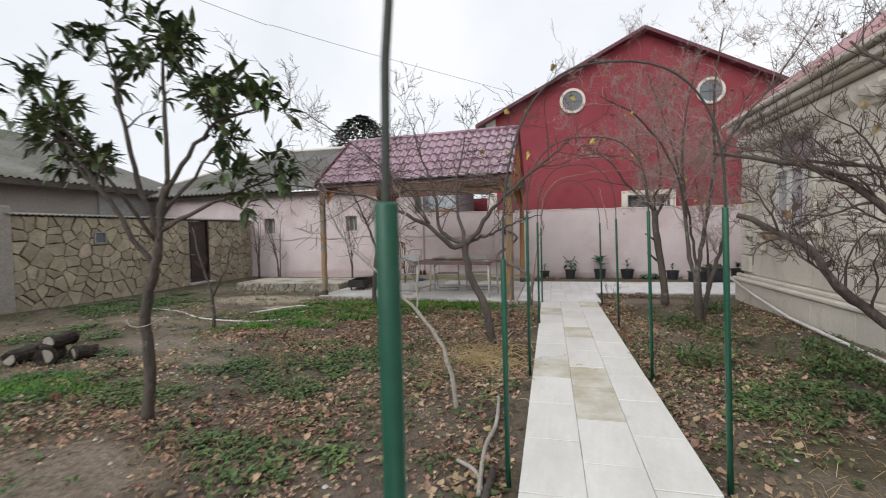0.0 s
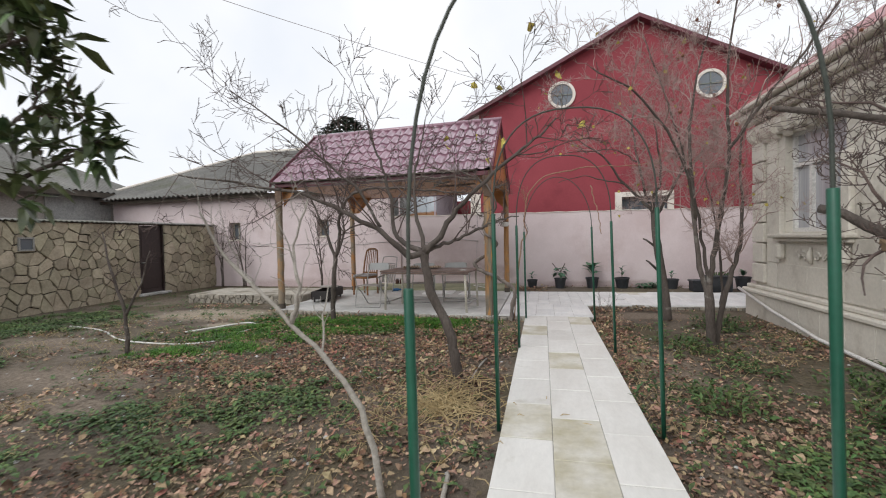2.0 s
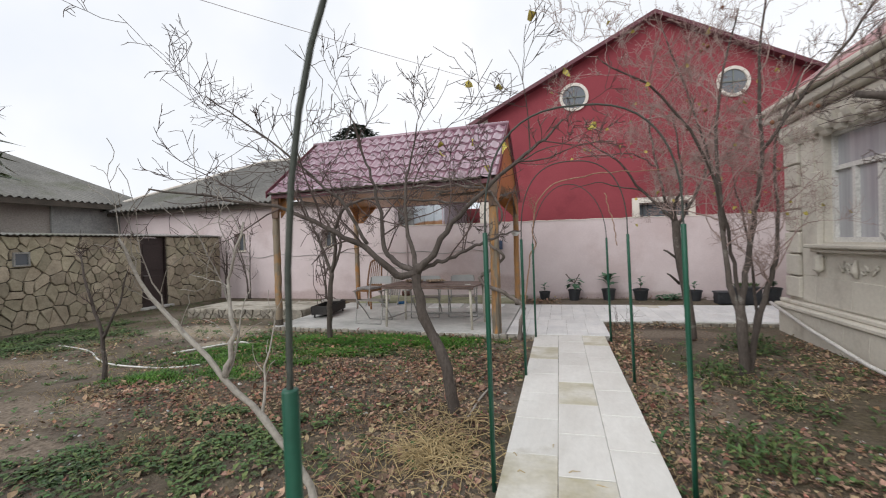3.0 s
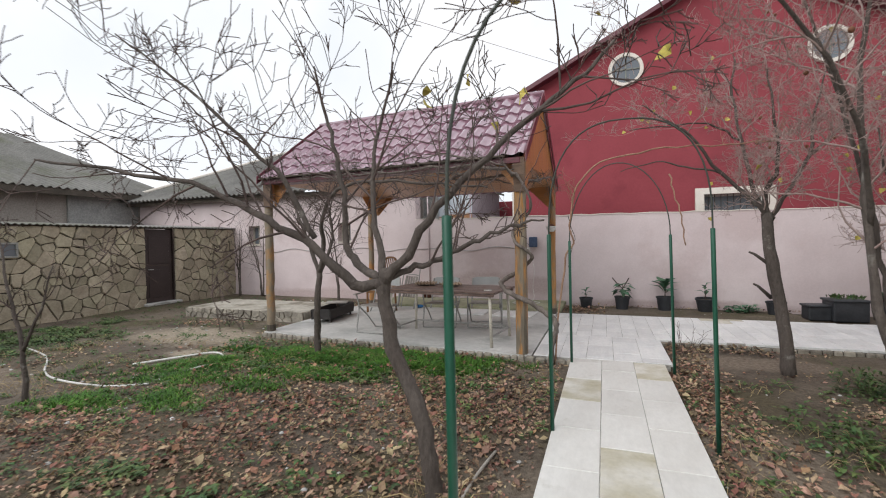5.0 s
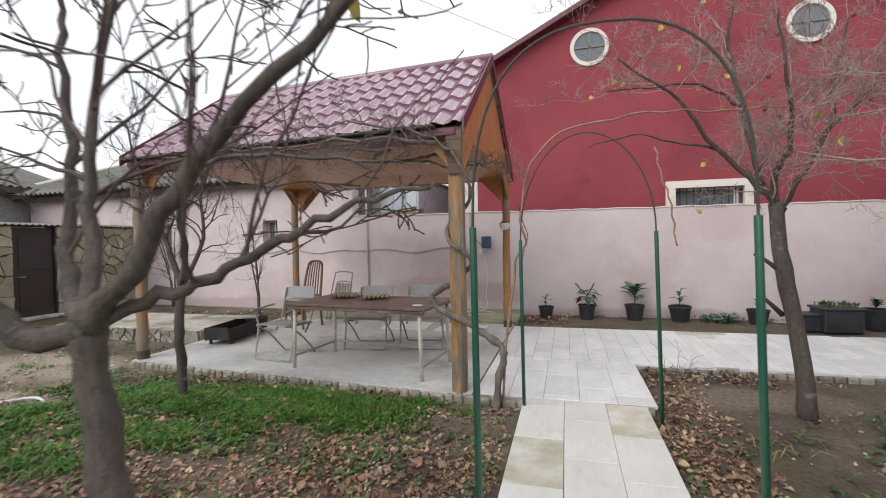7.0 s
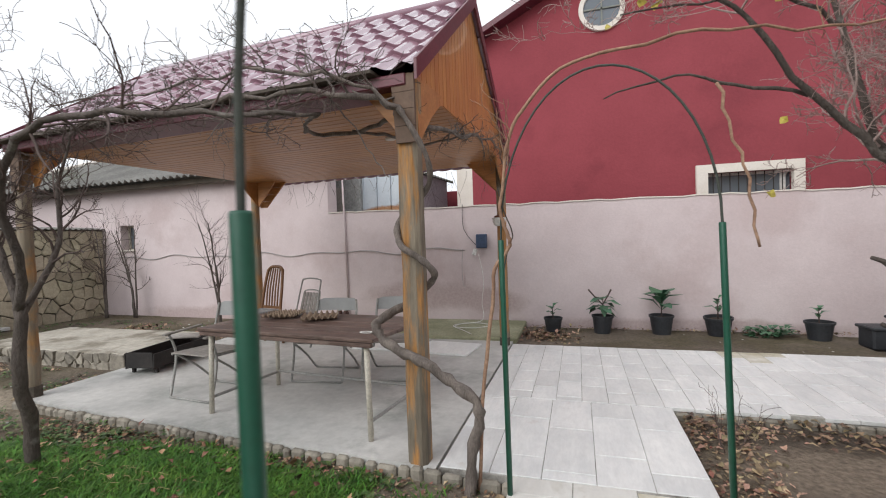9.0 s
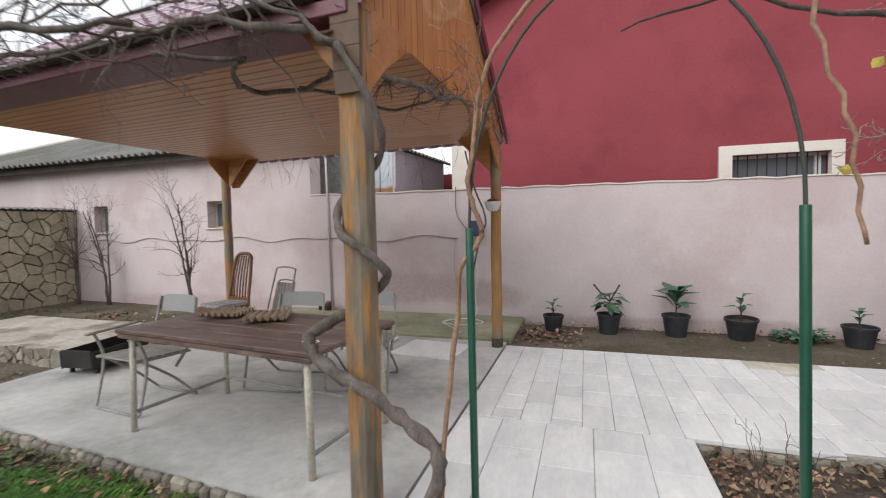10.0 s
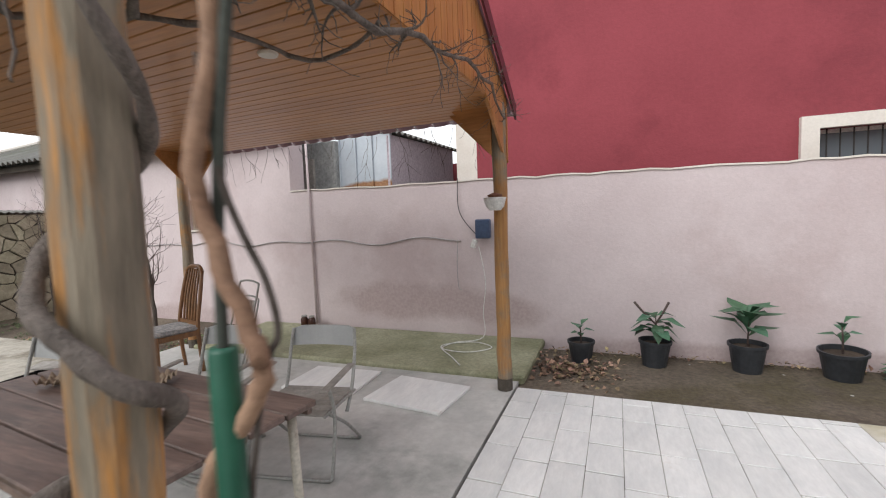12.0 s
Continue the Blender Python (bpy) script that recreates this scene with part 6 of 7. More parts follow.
# ---------------------------------------------------------------- potted plants by the wall
def pot(x, y, r, h, tilt=0.0, kind="rubber", seed=1, label="black plastic pot with a leafy seedling by the wall"):
    rng = random.Random(seed)
    p = thing("potted_plant", label, "potted plant", "pots along the pink wall", at=pose(x, y, GROUND + 0.005, 0, tilt, rng.uniform(0, 90)))
    part("pot", Geo().lathe([(r * 0.72, 0), (r * 0.74, 0.01), (r * 0.97, h - 0.03), (r * 1.05, h - 0.028), (r * 1.06, h), (r * 0.97, h), (r * 0.94, h - 0.05)], (0, 0, 0), 24), PLASTIC, p, smooth=False)
    part("soil", Geo().lathe([(r * 0.93, h - 0.055), (r * 0.9, h - 0.04), (r * 0.4, h - 0.032)], (0, 0, 0), 16), SOIL_POT, p)
    if kind == "none":
        return p
    stem, leaves = Geo(), Geo()
    tall = {"rubber": 0.24, "big": 0.27, "small": 0.16, "thin": 0.24, "bush": 0.12}[kind]
    stem.tube([(0, 0, h - 0.05), (0.01, 0.005, h + tall * 0.5), (0.0, 0.01, h + tall)], [0.009, 0.007, 0.004], 6)
    n = {"rubber": 14, "big": 11, "small": 6, "thin": 6, "bush": 26}[kind]
    ln = {"rubber": 0.24, "big": 0.31, "small": 0.14, "thin": 0.16, "bush": 0.12}[kind]
    for k in range(n):
        z = h - 0.01 + tall * (0.25 + 0.75 * k / max(1, n - 1))
        a = k * 2.4 + rng.uniform(-0.3, 0.3)
        rise = rng.uniform(-0.55, 0.15) if kind == "rubber" else rng.uniform(0.35, 0.95)
        w = Vector((math.cos(a), math.sin(a), rise))
        leaves.leaf(Vector((0, 0, z)), w, ln * rng.uniform(0.8, 1.15), ln * rng.uniform(0.46, 0.58), Vector((0, 0, 1)), rng.uniform(0.1, 0.35))
    if kind == "rubber":
        for dx, dy in ((-0.2, 0.02), (0.12, 0.0)):
            stem.tube([(0, 0, h + 0.15), (dx * 0.6, dy, h + 0.27), (dx, dy, h + 0.36)], [0.008, 0.010, 0.012], 6)
    part("stem", stem, TWIG, p, smooth=True)
    tagged(part("leaf", leaves, POT_LEAF, p, "broad green leaves"), kind="stuff")
    return p


pot(0.05, 12.66, 0.125, 0.24, 0, "small", 2, "small black pot with a tiny seedling by the wall")
pot(0.712, 12.72, 0.14, 0.27, 2, "rubber", 3, "black pot with a drooping broad-leaved plant")
pot(1.475, 12.76, 0.15, 0.28, 0, "big", 4, "black pot with a large-leaved green plant")
pot(2.16, 12.76, 0.165, 0.27, -3, "thin", 5, "wide black pot with a thin wilted seedling")
pot(3.22, 12.66, 0.15, 0.25, 0, "small", 6, "black pot with a tiny seedling by the wall")
pot(4.68, 12.62, 0.16, 0.3, 0, "bush", 9, "black tub with a bushy plant")
for x, y, w, h in ((3.72, 12.42, 0.34, 0.26), (4.09, 12.40, 0.48, 0.36)):
    tub = thing("planter_tub", "square black plastic tub of soil by the wall", "tub", "square tubs", at=pose(x, y, GROUND + 0.002, 0, 0, 4))
    part("body", Geo().box((0, 0, h / 2), (w, w * 0.8, h), bevel=0.02), PLASTIC, tub)
    part("rim", Geo().box((0, 0, h - 0.02), (w + 0.04, w * 0.8 + 0.04, 0.035), bevel=0.01), PLASTIC, tub)
    g = Geo()
    rng = random.Random(int(x * 10))
    for k in range(60):
        g.leaf(Vector((rng.uniform(-w / 2, w / 2) * 0.8, rng.uniform(-w / 2, w / 2) * 0.6, h)), Vector((rng.uniform(-1, 1), rng.uniform(-1, 1), 1.2)), 0.09, 0.02, Vector((0.3, 1, 0.2)), 0.2)
    if w > 0.35:
        tagged(part("herbs", g, WEED, tub, "thin dark green herbs"), kind="stuff")
g = Geo()
rng = random.Random(77)
for k in range(90):
    a, r = rng.uniform(0, 6.28), 0.24 * math.sqrt(rng.random())
    g.leaf(Vector((2.74 + r * math.cos(a), 12.80 + 0.6 * r * math.sin(a), GROUND + rng.uniform(0.0, 0.12))), Vector((math.cos(a), math.sin(a), rng.uniform(0.2, 1.0))), rng.uniform(0.08, 0.13), 0.07, Vector((0, 0, 1)), 0.3)
tagged(part("wall_plant", g, POT_LEAF), "low bright green plant growing by the wall", "plant")
g = Geo()
g2 = Geo().box((1.55, 12.37, -0.055), (3.95, 1.28, 0.05), bevel=0.02)

# ---------------------------------------------------------------- loose things in the garden
def hose(name, pts, r, mat, label, cat):
    line = [(x, y, ground_height(x, y) + r + z) for x, y, z in pts]
    return tagged(part(name, Geo().tube(smooth_line(line, 6), r, 7), mat, smooth=True), label, cat)


hose("garden_hose", [(-4.12, 7.68, 0.0), (-4.35, 7.72, 0.02), (-4.65, 7.45, 0.02), (-4.98, 7.12, 0.0)], 0.014, WHITE_PVC, "white garden hose lying across the lawn", "hose")
hose("garden_hose", [(-4.05, 6.62, 0.0), (-4.3, 6.5, 0.0), (-4.55, 6.43, 0.01), (-5.1, 6.4, 0.02), (-5.6, 6.55, 0.0), (-6.4, 7.0, 0.0), (-7.4, 7.3, 0.0)], 0.011, WHITE_PVC, "pale hose end lying in the grass", "hose")
hose("garden_hose", [(-4.0, 7.0, 0.0), (-3.95, 7.2, 0.02), (-3.9, 7.42, 0.0)], 0.010, WHITE_PVC, "short white hose piece lying in the grass", "hose")
hose("dry_stick", [(-0.17, 2.45, 0.0), (-0.20, 2.9, 0.03), (-0.18, 3.3, 0.02), (-0.22, 3.85, 0.0)], 0.014, PALE_BARK, "long pale stick beside the path", "stick")
hose("dry_stick", [(-0.34, 2.75, 0.02), (-0.22, 2.65, 0.02), (-0.16, 2.5, 0.0)], 0.012, PALE_BARK, "short pale stick beside the path", "stick")
hose("dry_stick", [(-0.14, 2.2, 0.01), (-0.12, 2.7, 0.01)], 0.02, BARK, "weathered batten lying beside the path", "stick")
hose("dry_stick", [(-0.36, 5.5, 0.0), (-0.33, 5.9, 0.02), (-0.30, 6.25, 0.0)], 0.01, PALE_BARK, "thin pale stick in the leaf litter", "stick")
lr = random.Random(44)
for x, y, z, a, r, h in ((-5.25, 4.05, 0.0, 35, 0.10, 0.30), (-5.0, 4.25, 0.0, -20, 0.08, 0.24), (-5.5, 4.2, 0.0, 70, 0.10, 0.26), (-5.22, 4.15, 0.15, 10, 0.085, 0.32), (-5.55, 3.95, 0.0, 15, 0.09, 0.28)):
    lg = thing("log", "short charred log lying on a pile in the grass", "log", "log pile", at=pose(x, y, GROUND + r * 0.9 + z, 90, 0, a))
    rows = [(lr.uniform(-0.012, 0.012), lr.uniform(-0.012, 0.012), -h / 2 + h * k / 5) for k in range(6)]
    part("bark", Geo().tube(rows, [r * lr.uniform(0.88, 1.1) for k in range(6)], 11), CHARRED, lg)
    part("cut_end", Geo().lathe([(r * 0.78, h / 2 + 0.001), (r * 0.74, h / 2 + 0.006)], (0, 0, 0), 12), PALE_BARK, lg, "pale sawn end")
tree_ring = Geo().tube([(-2.62 + 0.13 * math.cos(a * 0.45), 2.85 + 0.10 * math.sin(a * 0.45), 0.70 + 0.02 * math.sin(a)) for a in range(15)], 0.004, 6)
tagged(part("plant_tie", tree_ring, PALE_BARK, smooth=True), "pale hose tie looped round the loquat trunk", "tie")

# ---------------------------------------------------------------- ground cover
lush = [(-2.2, 8.12, 1.5, 0.45, 0.95), (-3.9, 6.9, 0.7, 0.35, 0.9), (-3.4, 6.3, 0.5, 0.3, 0.6), (-4.6, 3.6, 0.9, 0.3, 0.6), (-2.6, 8.05, 1.9, 0.42, 1.0), (-4.1, 7.3, 0.7, 0.55, 0.8), (-5.2, 6.6, 0.8, 0.35, 0.5), (-1.3, 8.2, 0.7, 0.3, 0.8), (-3.2, 7.4, 0.8, 0.4, 0.5), (-3.49, 6.35, 0.5, 0.25, 0.95), (-2.65, 7.4, 0.7, 0.3, 0.7), (-4.3, 3.3, 0.7, 0.35, 1.0), (-3.44, 8.0, 0.7, 0.35, 0.9), (-4.2, 6.05, 0.7, 0.3, 0.9), (-3.0, 6.85, 0.55, 0.25, 0.8), (-5.7, 8.62, 0.4, 0.15, 0.9), (-4.8, 8.45, 0.45, 0.14, 0.9), (-3.75, 7.0, 0.6, 0.3, 0.9)]
weeds = [(-2.48, 3.87, 0.9, 0.28, 1.0), (-2.1, 4.4, 0.8, 0.28, 1.0), (-1.93, 5.06, 0.5, 0.28, 0.9), (-1.75, 2.6, 0.6, 0.32, 1.0), (-1.9, 3.65, 0.6, 0.32, 0.9), (-3.04, 3.55, 0.6, 0.28, 0.8), (1.73, 4.2, 0.45, 0.7, 1.0), (2.95, 5.3, 0.4, 0.6, 0.9), (-2.4, 5.1, 0.7, 0.35, 0.7), (-3.2, 4.4, 0.8, 0.3, 0.8), (-3.6, 3.5, 0.9, 0.4, 1.0), (-1.7, 2.35, 0.7, 0.35, 1.0), (-5.6, 5.0, 0.8, 0.4, 0.8), (-7.6, 8.2, 1.6, 0.5, 1.0), (-4.9, 8.3, 0.6, 0.2, 0.8), (-7.9, 7.2, 1.6, 1.1, 1.0), (-8.4, 9.0, 0.8, 0.7, 0.7), (-1.9, 4.65, 1.0, 0.42, 1.0), (-3.1, 4.1, 0.9, 0.35, 0.9), (-1.25, 2.7, 0.55, 0.30, 0.9), (-5.0, 4.4, 1.0, 0.35, 0.8), (-4.4, 3.3, 0.9, 0.45, 0.8),
         (-6.6, 5.2, 0.9, 0.7, 0.9), (-1.3, 5.3, 0.5, 0.4, 0.5), (2.2, 4.3, 0.75, 1.1, 0.7), (1.7, 3.0, 0.5, 0.9, 0.6), (2.3, 6.3, 0.6, 0.8, 0.6), (2.6, 8.3, 0.5, 0.45, 0.8), (1.8, 7.4, 0.4, 0.4, 0.5),
         (-5.3, 8.6, 0.7, 0.25, 0.6), (-6.3, 12.3, 1.6, 0.5, 0.5), (-6.6, 9.2, 0.8, 0.25, 0.5), (-2.0, 7.0, 0.5, 0.3, 0.4), (-1.0, 1.9, 0.5, 0.25, 0.6), (-0.75, 7.3, 0.4, 0.3, 0.3)]


def cover(blobs, x, y):
    return max([w * math.exp(-(((x - a) / rx) ** 2 + ((y - b) / ry) ** 2)) for a, b, rx, ry, w in blobs] or [0])


def blocked(x, y):
    return (-0.03 < x < 1.0 and y < 9) or (y > 8.53 - 0.0696 * x and x > -4.66) or (-7.6 < x < -4.6 and 9.9 < y < 11.4) or x > 3.55 or x < -9.5 or y > 13.0


rng = random.Random(100)
litter, weed, grass, straw, stones = Geo(), Geo(), Geo(), Geo(), Geo()
russet = Geo()
bare = [(x, y, rx, ry, 1.0) for x, y, rx, ry in BARE]
red_spots = [(-3.2, 5.6, 0.8, 0.5, 0.9), (-2.3, 3.0, 0.9, 0.35, 0.6), (-2.6, 6.3, 1.1, 0.6, 1.0), (-3.7, 6.1, 0.7, 0.4, 0.7), (-1.3, 6.7, 0.9, 0.7, 0.8), (-1.5, 5.6, 0.8, 0.5, 0.7), (1.25, 7.6, 0.25, 1.0, 0.9)]
n = 0
while n < 140000:
    x, y = rng.uniform(-7.5, 3.5), rng.uniform(0.6, 12.6)
    if (blocked(x, y) and not (1.1 < x < 3.5 and y < 9.8)) or (y > 9.84 and x > -4.7):
        continue
    clump = 0.5 + 0.9 * noise.noise(Vector((x * 0.9, y * 0.9, 1.0))) + 0.35 * noise.noise(Vector((x * 3.3, y * 3.3, 2.0)))
    chance = 0.12 + clump - 0.55 * cover(lush, x, y) - 0.25 * cover(weeds, x, y) - (0.35 if x < -4.5 else 0) + (0.3 if -2.6 < x < -0.2 and 4.8 < y < 7.6 else 0) + (0.35 if 1.0 < x < 1.5 else 0) - (0.25 if 1.6 < x and y > 5.5 else 0)
    redness = cover(red_spots, x, y)
    chance += 0.5 * redness - 0.7 * cover(bare, x, y)
    n += 1
    if rng.random() > chance:
        continue
    s = rng.uniform(0.014, 0.042) if rng.random() < 0.86 else rng.uniform(0.042, 0.075)
    w = Vector((rng.uniform(-1, 1), rng.uniform(-1, 1), rng.uniform(-0.25, 0.45)))
    up = Vector((rng.uniform(-0.6, 0.6), rng.uniform(-0.6, 0.6), 1)).normalized()
    (russet if rng.random() < 0.10 + 0.45 * redness else litter).leaf(Vector((x, y, ground_height(x, y) + rng.uniform(0.004, 0.018))), w, s, s * rng.uniform(0.5, 0.85), up, rng.uniform(-0.3, 0.35))
for k in range(420):
    x, y = rng.gauss(-0.05, 0.22), rng.gauss(12.35, 0.2)
    if -0.35 < x < 0.5 and 11.9 < y < 12.95:
        w = Vector((rng.uniform(-1, 1), rng.uniform(-1, 1), rng.uniform(-0.2, 0.5)))
        litter.leaf(Vector((x, y, GROUND + 0.02 + rng.uniform(0.0, 0.05))), w, rng.uniform(0.04, 0.08), rng.uniform(0.025, 0.05), Vector((rng.uniform(-0.6, 0.6), rng.uniform(-0.6, 0.6), 1)), 0.2)
for k in range(420):
    x, y = rng.uniform(-0.3, 4.6), 12.97 - abs(rng.gauss(0, 0.07))
    litter.leaf(Vector((x, y, GROUND + 0.035 + rng.uniform(0.0, 0.03))), Vector((rng.uniform(-1, 1), rng.uniform(-0.4, 0.4), rng.uniform(-0.1, 0.4))), rng.uniform(0.025, 0.06), rng.uniform(0.02, 0.04), Vector((rng.uniform(-0.6, 0.6), 0.2, 1)), 0.2)
for k in range(150):
    x, y = rng.uniform(1.12, 2.2), 9.86 - abs(rng.gauss(0, 0.22))
    litter.leaf(Vector((x, y, GROUND + 0.01 + rng.uniform(0.0, 0.03))), Vector((rng.uniform(-1, 1), rng.uniform(-1, 1), 0.2)), rng.uniform(0.04, 0.08), rng.uniform(0.025, 0.05), Vector((rng.uniform(-0.6, 0.6), 0.2, 1)), 0.2)
n = 0
while n < 92000:
    x, y = (rng.uniform(-9.4, 3.5), rng.uniform(0.6, 12.6)) if n < 76000 else (rng.uniform(-4.6, -0.6), rng.uniform(7.2, 8.75))
    n += 1
    if blocked(x, y):
        continue
    g1 = cover(lush, x, y) + 0.40 * noise.noise(Vector((x * 2.2, y * 2.2, 5.0))) + 0.25 * noise.noise(Vector((x * 7.0, y * 7.0, 6.0))) - 0.4 * cover(bare, x, y)
    g2w = cover(weeds, x, y) + 0.55 * noise.noise(Vector((x * 2.0, y * 2.0, 9.0))) + 0.2 * noise.noise(Vector((x * 6.0, y * 6.0, 3.0))) - 0.5 * cover(bare, x, y)
    z = ground_height(x, y)
    if rng.random() < (g1 - 0.28) / 0.5:
        for q in range(11):
            a = rng.uniform(0, 6.28)
            p = Vector((x + rng.uniform(-0.05, 0.05), y + rng.uniform(-0.05, 0.05), z - 0.005))
            lean = rng.uniform(0.3, 1.5)
            d = Vector((math.cos(a) * lean, math.sin(a) * lean, 1)).normalized()
            hgt = rng.uniform(0.03, 0.075) + 0.06 * max(0.0, g1 - 0.4) * rng.random()
            side = Vector((-math.sin(a), math.cos(a), 0)) * 0.0042
            i = len(grass.v)
            mid = p + d * hgt * 0.6
            tip = p + d * hgt + Vector((math.cos(a), math.sin(a), -0.3)) * hgt * 0.35
            grass.v += [tuple(p - side), tuple(p + side), tuple(mid + side * 0.8), tuple(mid - side * 0.8), tuple(tip)]
            grass.f += [(i, i + 1, i + 2, i + 3), (i + 3, i + 2, i + 4)]
    elif rng.random() < max(0.035, (g2w - 0.47) / 0.7):
        for q in range(rng.randint(4, 7)):
            a = rng.uniform(0, 6.28)
            weed.leaf(Vector((x + rng.uniform(-0.05, 0.05), y + rng.uniform(-0.05, 0.05), z + rng.uniform(0.0, 0.035))), Vector((math.cos(a), math.sin(a), rng.uniform(0.1, 0.9))), rng.uniform(0.03, 0.068), rng.uniform(0.018, 0.04), Vector((0, 0, 1)), 0.25)
for k in range(500):
    # darker taller tufts in the right bed and near the wall
    cx, cy = rng.choice([(2.7, 4.9), (2.95, 5.6), (2.4, 3.9), (3.05, 4.3), (2.75, 8.4), (1.95, 7.0), (1.6, 5.2)])
    x, y = rng.gauss(cx, 0.17), rng.gauss(cy, 0.2)
    for q in range(5):
        a = rng.uniform(0, 6.28)
        weed.leaf(Vector((x, y, GROUND + rng.uniform(0.0, 0.12))), Vector((math.cos(a), math.sin(a), rng.uniform(0.3, 1.4))), rng.uniform(0.05, 0.09), rng.uniform(0.018, 0.03), Vector((0, 0, 1)), 0.3)
for k in range(9000):
    # dry grass tufts
    x, y = rng.uniform(-7.0, 3.3), rng.uniform(1.2, 8.2)
    if blocked(x, y):
        continue
    if noise.noise(Vector((x * 1.4, y * 1.4, 20.0))) < 0.12:
        continue
    a = rng.uniform(0, 6.28)
    p = Vector((x, y, ground_height(x, y)))
    straw.tube([p, p + Vector((math.cos(a) * 0.05, math.sin(a) * 0.05, 0.06)), p + Vector((math.cos(a) * 0.12, math.sin(a) * 0.12, 0.05))], [0.0018, 0.0015, 0.0008], 3, cap=False)
for k in range(420):
    a, r = rng.uniform(0, 6.28), abs(rng.gauss(0, 0.36))
    p = Vector((-0.47 + r * math.cos(a) * 0.9, 4.85 + r * math.sin(a) * 1.2, GROUND))
    b = rng.gauss(0.6, 1.1) + rng.choice((0.0, math.pi))
    ln = rng.uniform(0.10, 0.34)
    straw.tube([p, p + Vector((math.cos(b) * ln * 0.5, math.sin(b) * ln * 0.5, rng.uniform(0.02, 0.08))), p + Vector((math.cos(b) * ln, math.sin(b) * ln, rng.uniform(0.01, 0.05)))], [0.003, 0.003, 0.0015], 4, cap=False)
n = 0
while n < 900:
    x, y = rng.uniform(-7, 3.5), rng.uniform(0.8, 12.9)
    n += 1
    if blocked(x, y) and not (y > 11.75 and x > -0.3):
        continue
    r = rng.uniform(0.006, 0.022)
    z = ground_height(x, y) if y < 9.9 else GROUND + 0.02
    stones.lathe([(r * 0.6, -r * 0.3), (r, 0.1 * r), (r * 0.5, r * 0.55)], (x, y, z), 6)
tagged(part("fallen_leaves", litter, LITTER), "dry brown fallen leaves strewn over the soil", "leaf litter", kind="stuff")
for k in range(520):
    # single leaves lying on the grass
    x, y = rng.uniform(-4.6, -0.5), rng.uniform(6.9, 8.7)
    if not blocked(x, y):
        (russet if k % 3 else litter).leaf(Vector((x, y, ground_height(x, y) + rng.uniform(0.03, 0.06))), Vector((rng.uniform(-1, 1), rng.uniform(-1, 1), rng.uniform(-0.2, 0.4))), rng.uniform(0.03, 0.07), rng.uniform(0.02, 0.045), Vector((rng.uniform(-0.6, 0.6), rng.uniform(-0.6, 0.6), 1)), 0.2)
tagged(part("fallen_leaves", russet, RED_LITTER), "russet fallen leaves in drifts under the trees", "leaf litter", kind="stuff")
tagged(part("weeds", weed, WEED), "low green weeds in patches", "weeds", kind="stuff")
tagged(part("grass", grass, GRASS), "lush short grass in front of the pavilion", "grass", kind="stuff")
tagged(part("dry_grass", straw, STRAW), "yellow dry grass stalks", "dry grass", kind="stuff")
tagged(part("pebbles", stones, CONCRETE), "small pale pebbles in the soil", "pebbles", kind="stuff")
tagged(part("wall_bed", g2, SOIL), "bare soil strip below the pink wall", "soil", kind="structure")
# bare thin bush in the bed
t = Tree(71)
for k in range(5):
    a = k * 1.3
    t.branch(Vector((1.32 + 0.05 * math.cos(a), 9.35 + 0.05 * math.sin(a), GROUND)), Vector((math.cos(a) * 0.5, math.sin(a) * 0.5, 1)).normalized(), 0.36, 0.004, 1, 0.3)
bush = thing("bare_shrub", "small leafless bush in the bed", "shrub")
tagged(part("crown", t.twigs, TWIG, bush), kind="stuff")

# ---------------------------------------------------------------- paving pieces
def tile(parent, x0, x1, y0, y1, z, mat, rng, cache={}):
    w, l = round(x1 - x0 - 0.004, 4), round(y1 - y0 - (0.008 if x1 - x0 > 0.25 else 0.011), 4)
    key = (w, l, mat.name)
    if key not in cache:
        cache[key] = mesh_of(Geo().box((0, 0, 0), (w, l, 0.03), bevel=0.003), mat, name="tile")
    part("tile", cache[key], mat, parent, at=pose((x0 + x1) / 2, (y0 + y1) / 2, z + rng.uniform(-0.0015, 0.0015), rng.uniform(-0.12, 0.12), rng.uniform(-0.15, 0.15), 0))


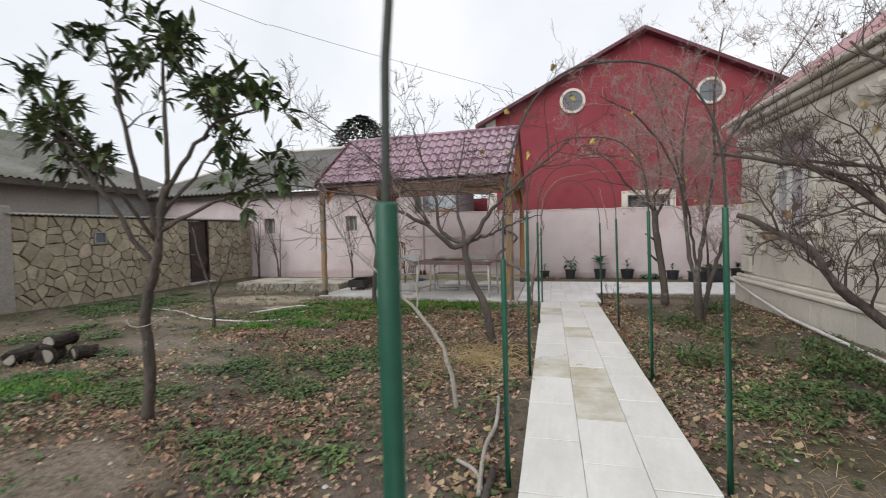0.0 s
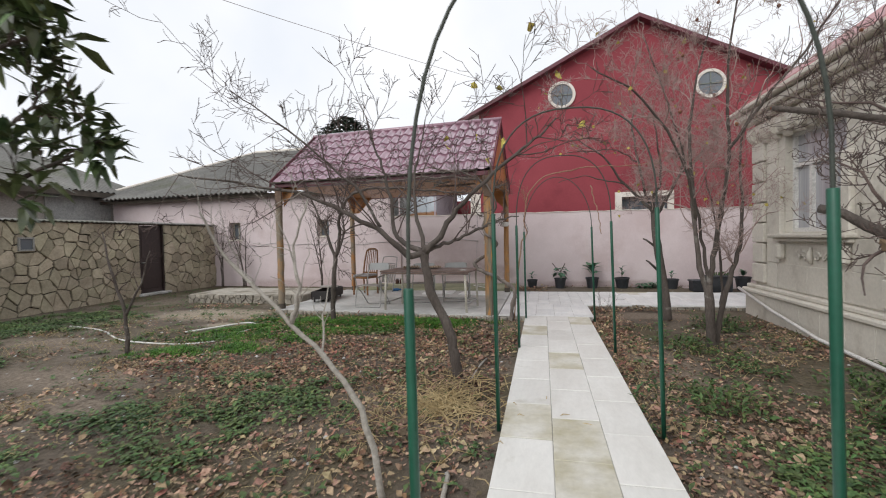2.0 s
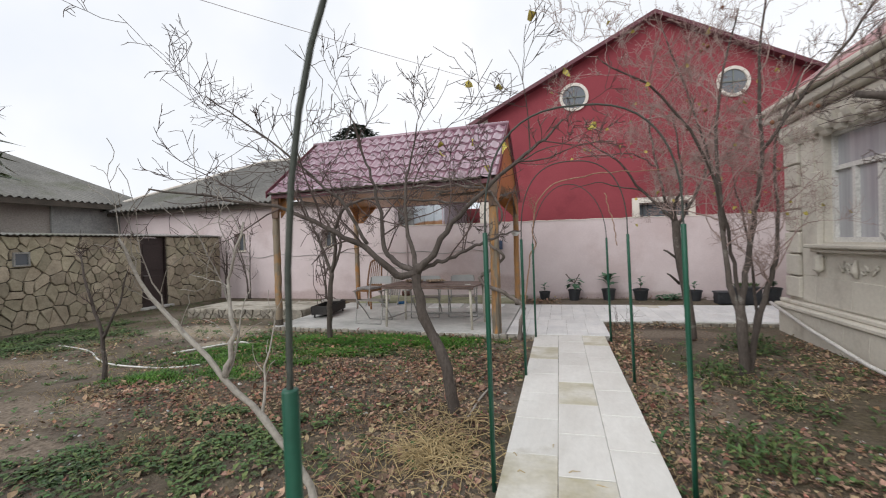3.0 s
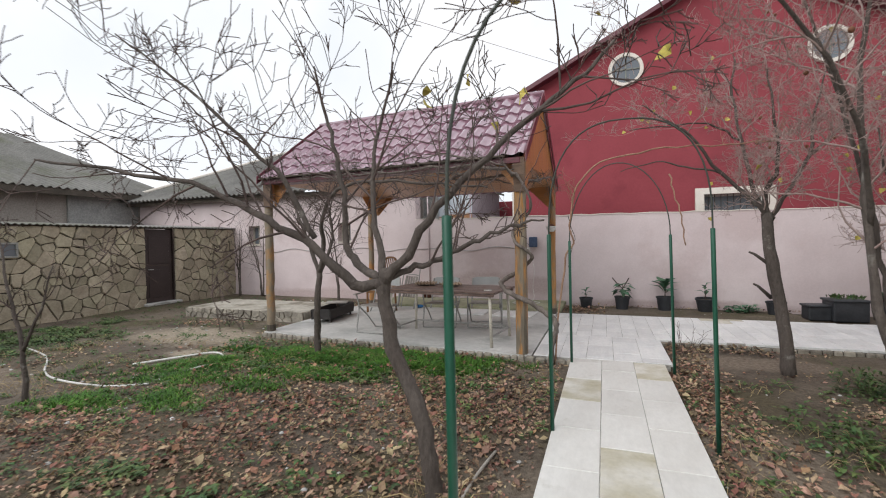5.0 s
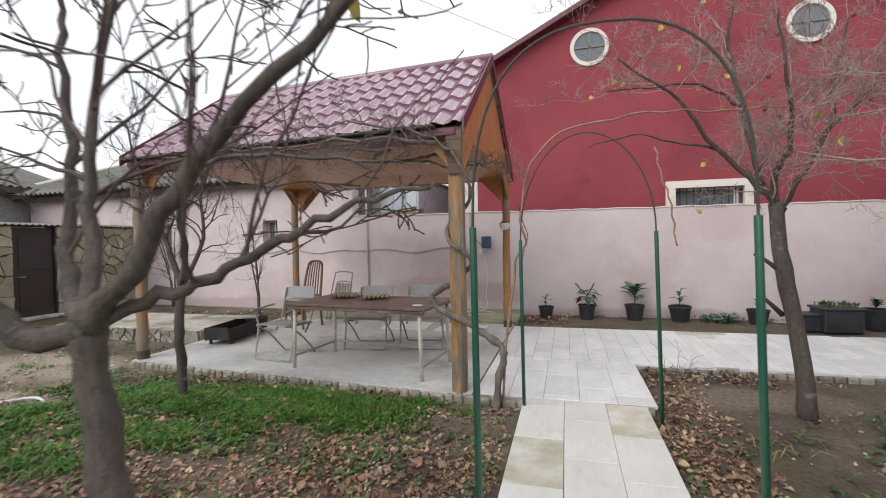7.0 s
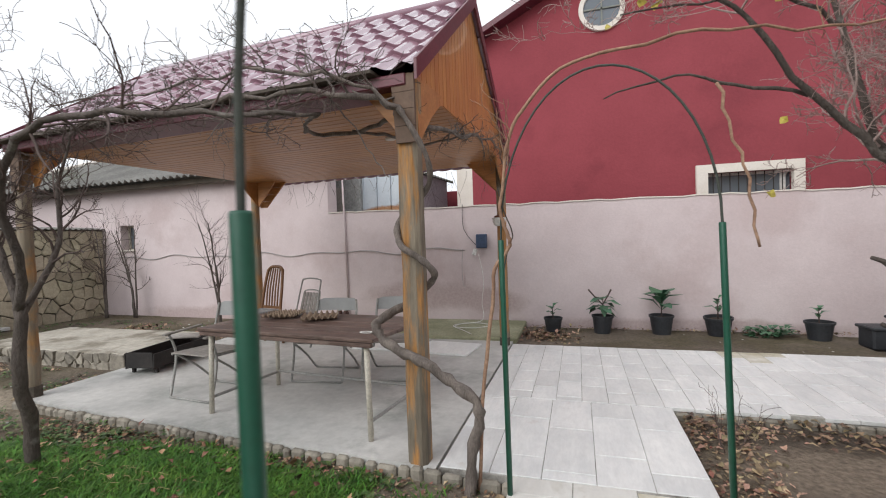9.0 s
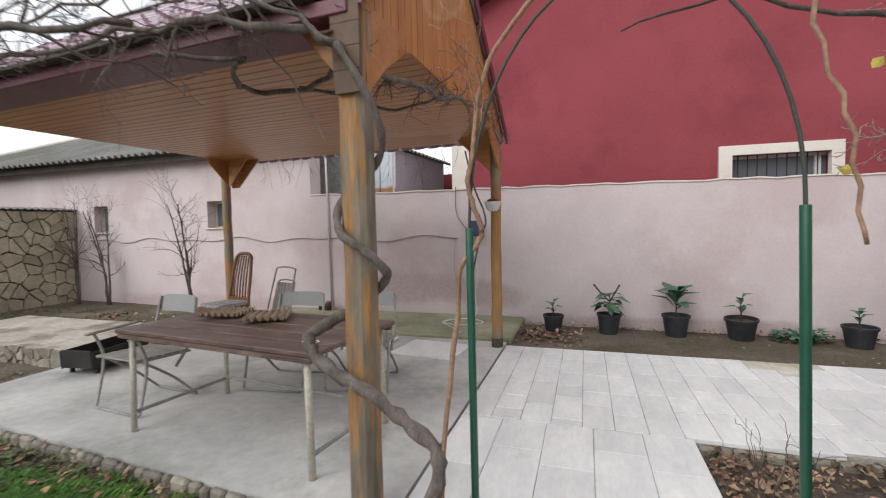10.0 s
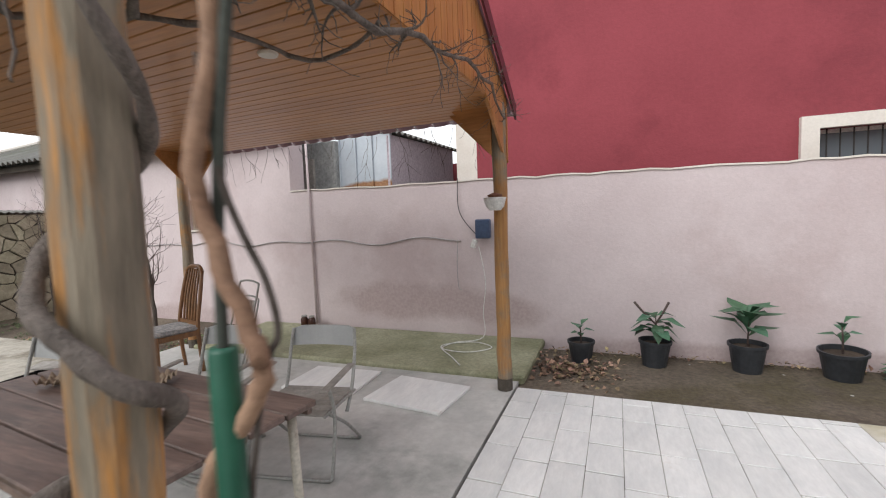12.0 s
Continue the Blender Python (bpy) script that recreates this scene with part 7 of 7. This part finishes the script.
rng = random.Random(200)
mossy_at = [(1, 3.6), (0, 4.8), (1, 6.0), (1, 4.2), (0, 7.5), (2, 8.45)]
cols = [(0.03, 0.363), (0.363, 0.685), (0.685, 1.0)]
for c, (a, b) in enumerate(cols):
    y = -2.6 + (0.25, 0.0, 0.4)[c]
    while y < 8.6:
        l = 0.60
        e = min(y + l, 8.62)
        if e - y < 0.08:
            break
        mat = MOSSY if any(mc == c and y <= my < e for mc, my in mossy_at) else PATH_TILE
        tile(path_bed, a, b, y, e, -0.012, mat, rng)
        y = e
for c in range(5):
    a, b = -0.40 + c * 0.296, -0.40 + (c + 1) * 0.296
    y = 8.62 + (0.0, 0.25, 0.1, 0.35, 0.2)[c] - 0.6
    while y < 9.87:
        e = min(y + 0.6, 9.87)
        s = max(y, 8.62)
        if e - s > 0.05:
            tile(patio_bed, a, b, s, e, -0.012, MARBLE, rng)
        y += 0.6
x = -0.40
c = 0
while x < 5.3:
    w = 0.205
    y = 9.87 - (c * 0.23 % 0.45)
    while y < 11.75:
        step = rng.choice((0.27, 0.33, 0.41, 0.41, 0.5))
        e, s = min(y + step, 11.74), max(y, 9.87)
        if e - s > 0.06:
            brown = 1.85 < x < 2.3 and e > 11.6
            tile(patio_bed, x, x + w, s, e, -0.012, MOSSY if brown else MARBLE, rng)
        y += step
    x += w
    c += 1
# rough stone rims of the patio and of the bed
rim = tagged(part("patio_rim", Geo().prism([(0.0, 8.575, -0.14), (-4.6, 8.895, -0.14), (-4.6, 8.895, -0.04), (0.0, 8.575, -0.04)], (0, 0.02, 0)), MORTAR), "rim of small upright stones along the pavilion floor", "kerb", kind="structure")
x = -4.6
while x < -0.02:
    w = rng.uniform(0.06, 0.15)
    part("stone", Geo().box((0, 0, 0), (w - 0.01, 0.05, rng.uniform(0.085, 0.115)), bevel=0.016), RIM_STONE, rim, at=pose(x + w / 2, 8.545 - 0.0696 * x + rng.uniform(-0.008, 0.008), -0.055, rng.uniform(-4, 4), 0, -4 + rng.uniform(-4, 4)))
    x += w
rim2 = tagged(part("bed_rim", Geo().box((3.3, 9.86, -0.09), (4.4, 0.03, 0.1)), MORTAR), "rim of small upright stones along the terrace edge", "kerb", kind="structure")
x = 1.09
while x < 3.6:
    w = rng.uniform(0.08, 0.13)
    part("stone", Geo().box((0, 0, 0), (w - 0.012, 0.045, rng.uniform(0.06, 0.08)), bevel=0.012), RIM_STONE, rim2, at=pose(x + w / 2, 9.845 + rng.uniform(-0.008, 0.008), -0.055, rng.uniform(-4, 4), 0, rng.uniform(-5, 5)))
    x += w
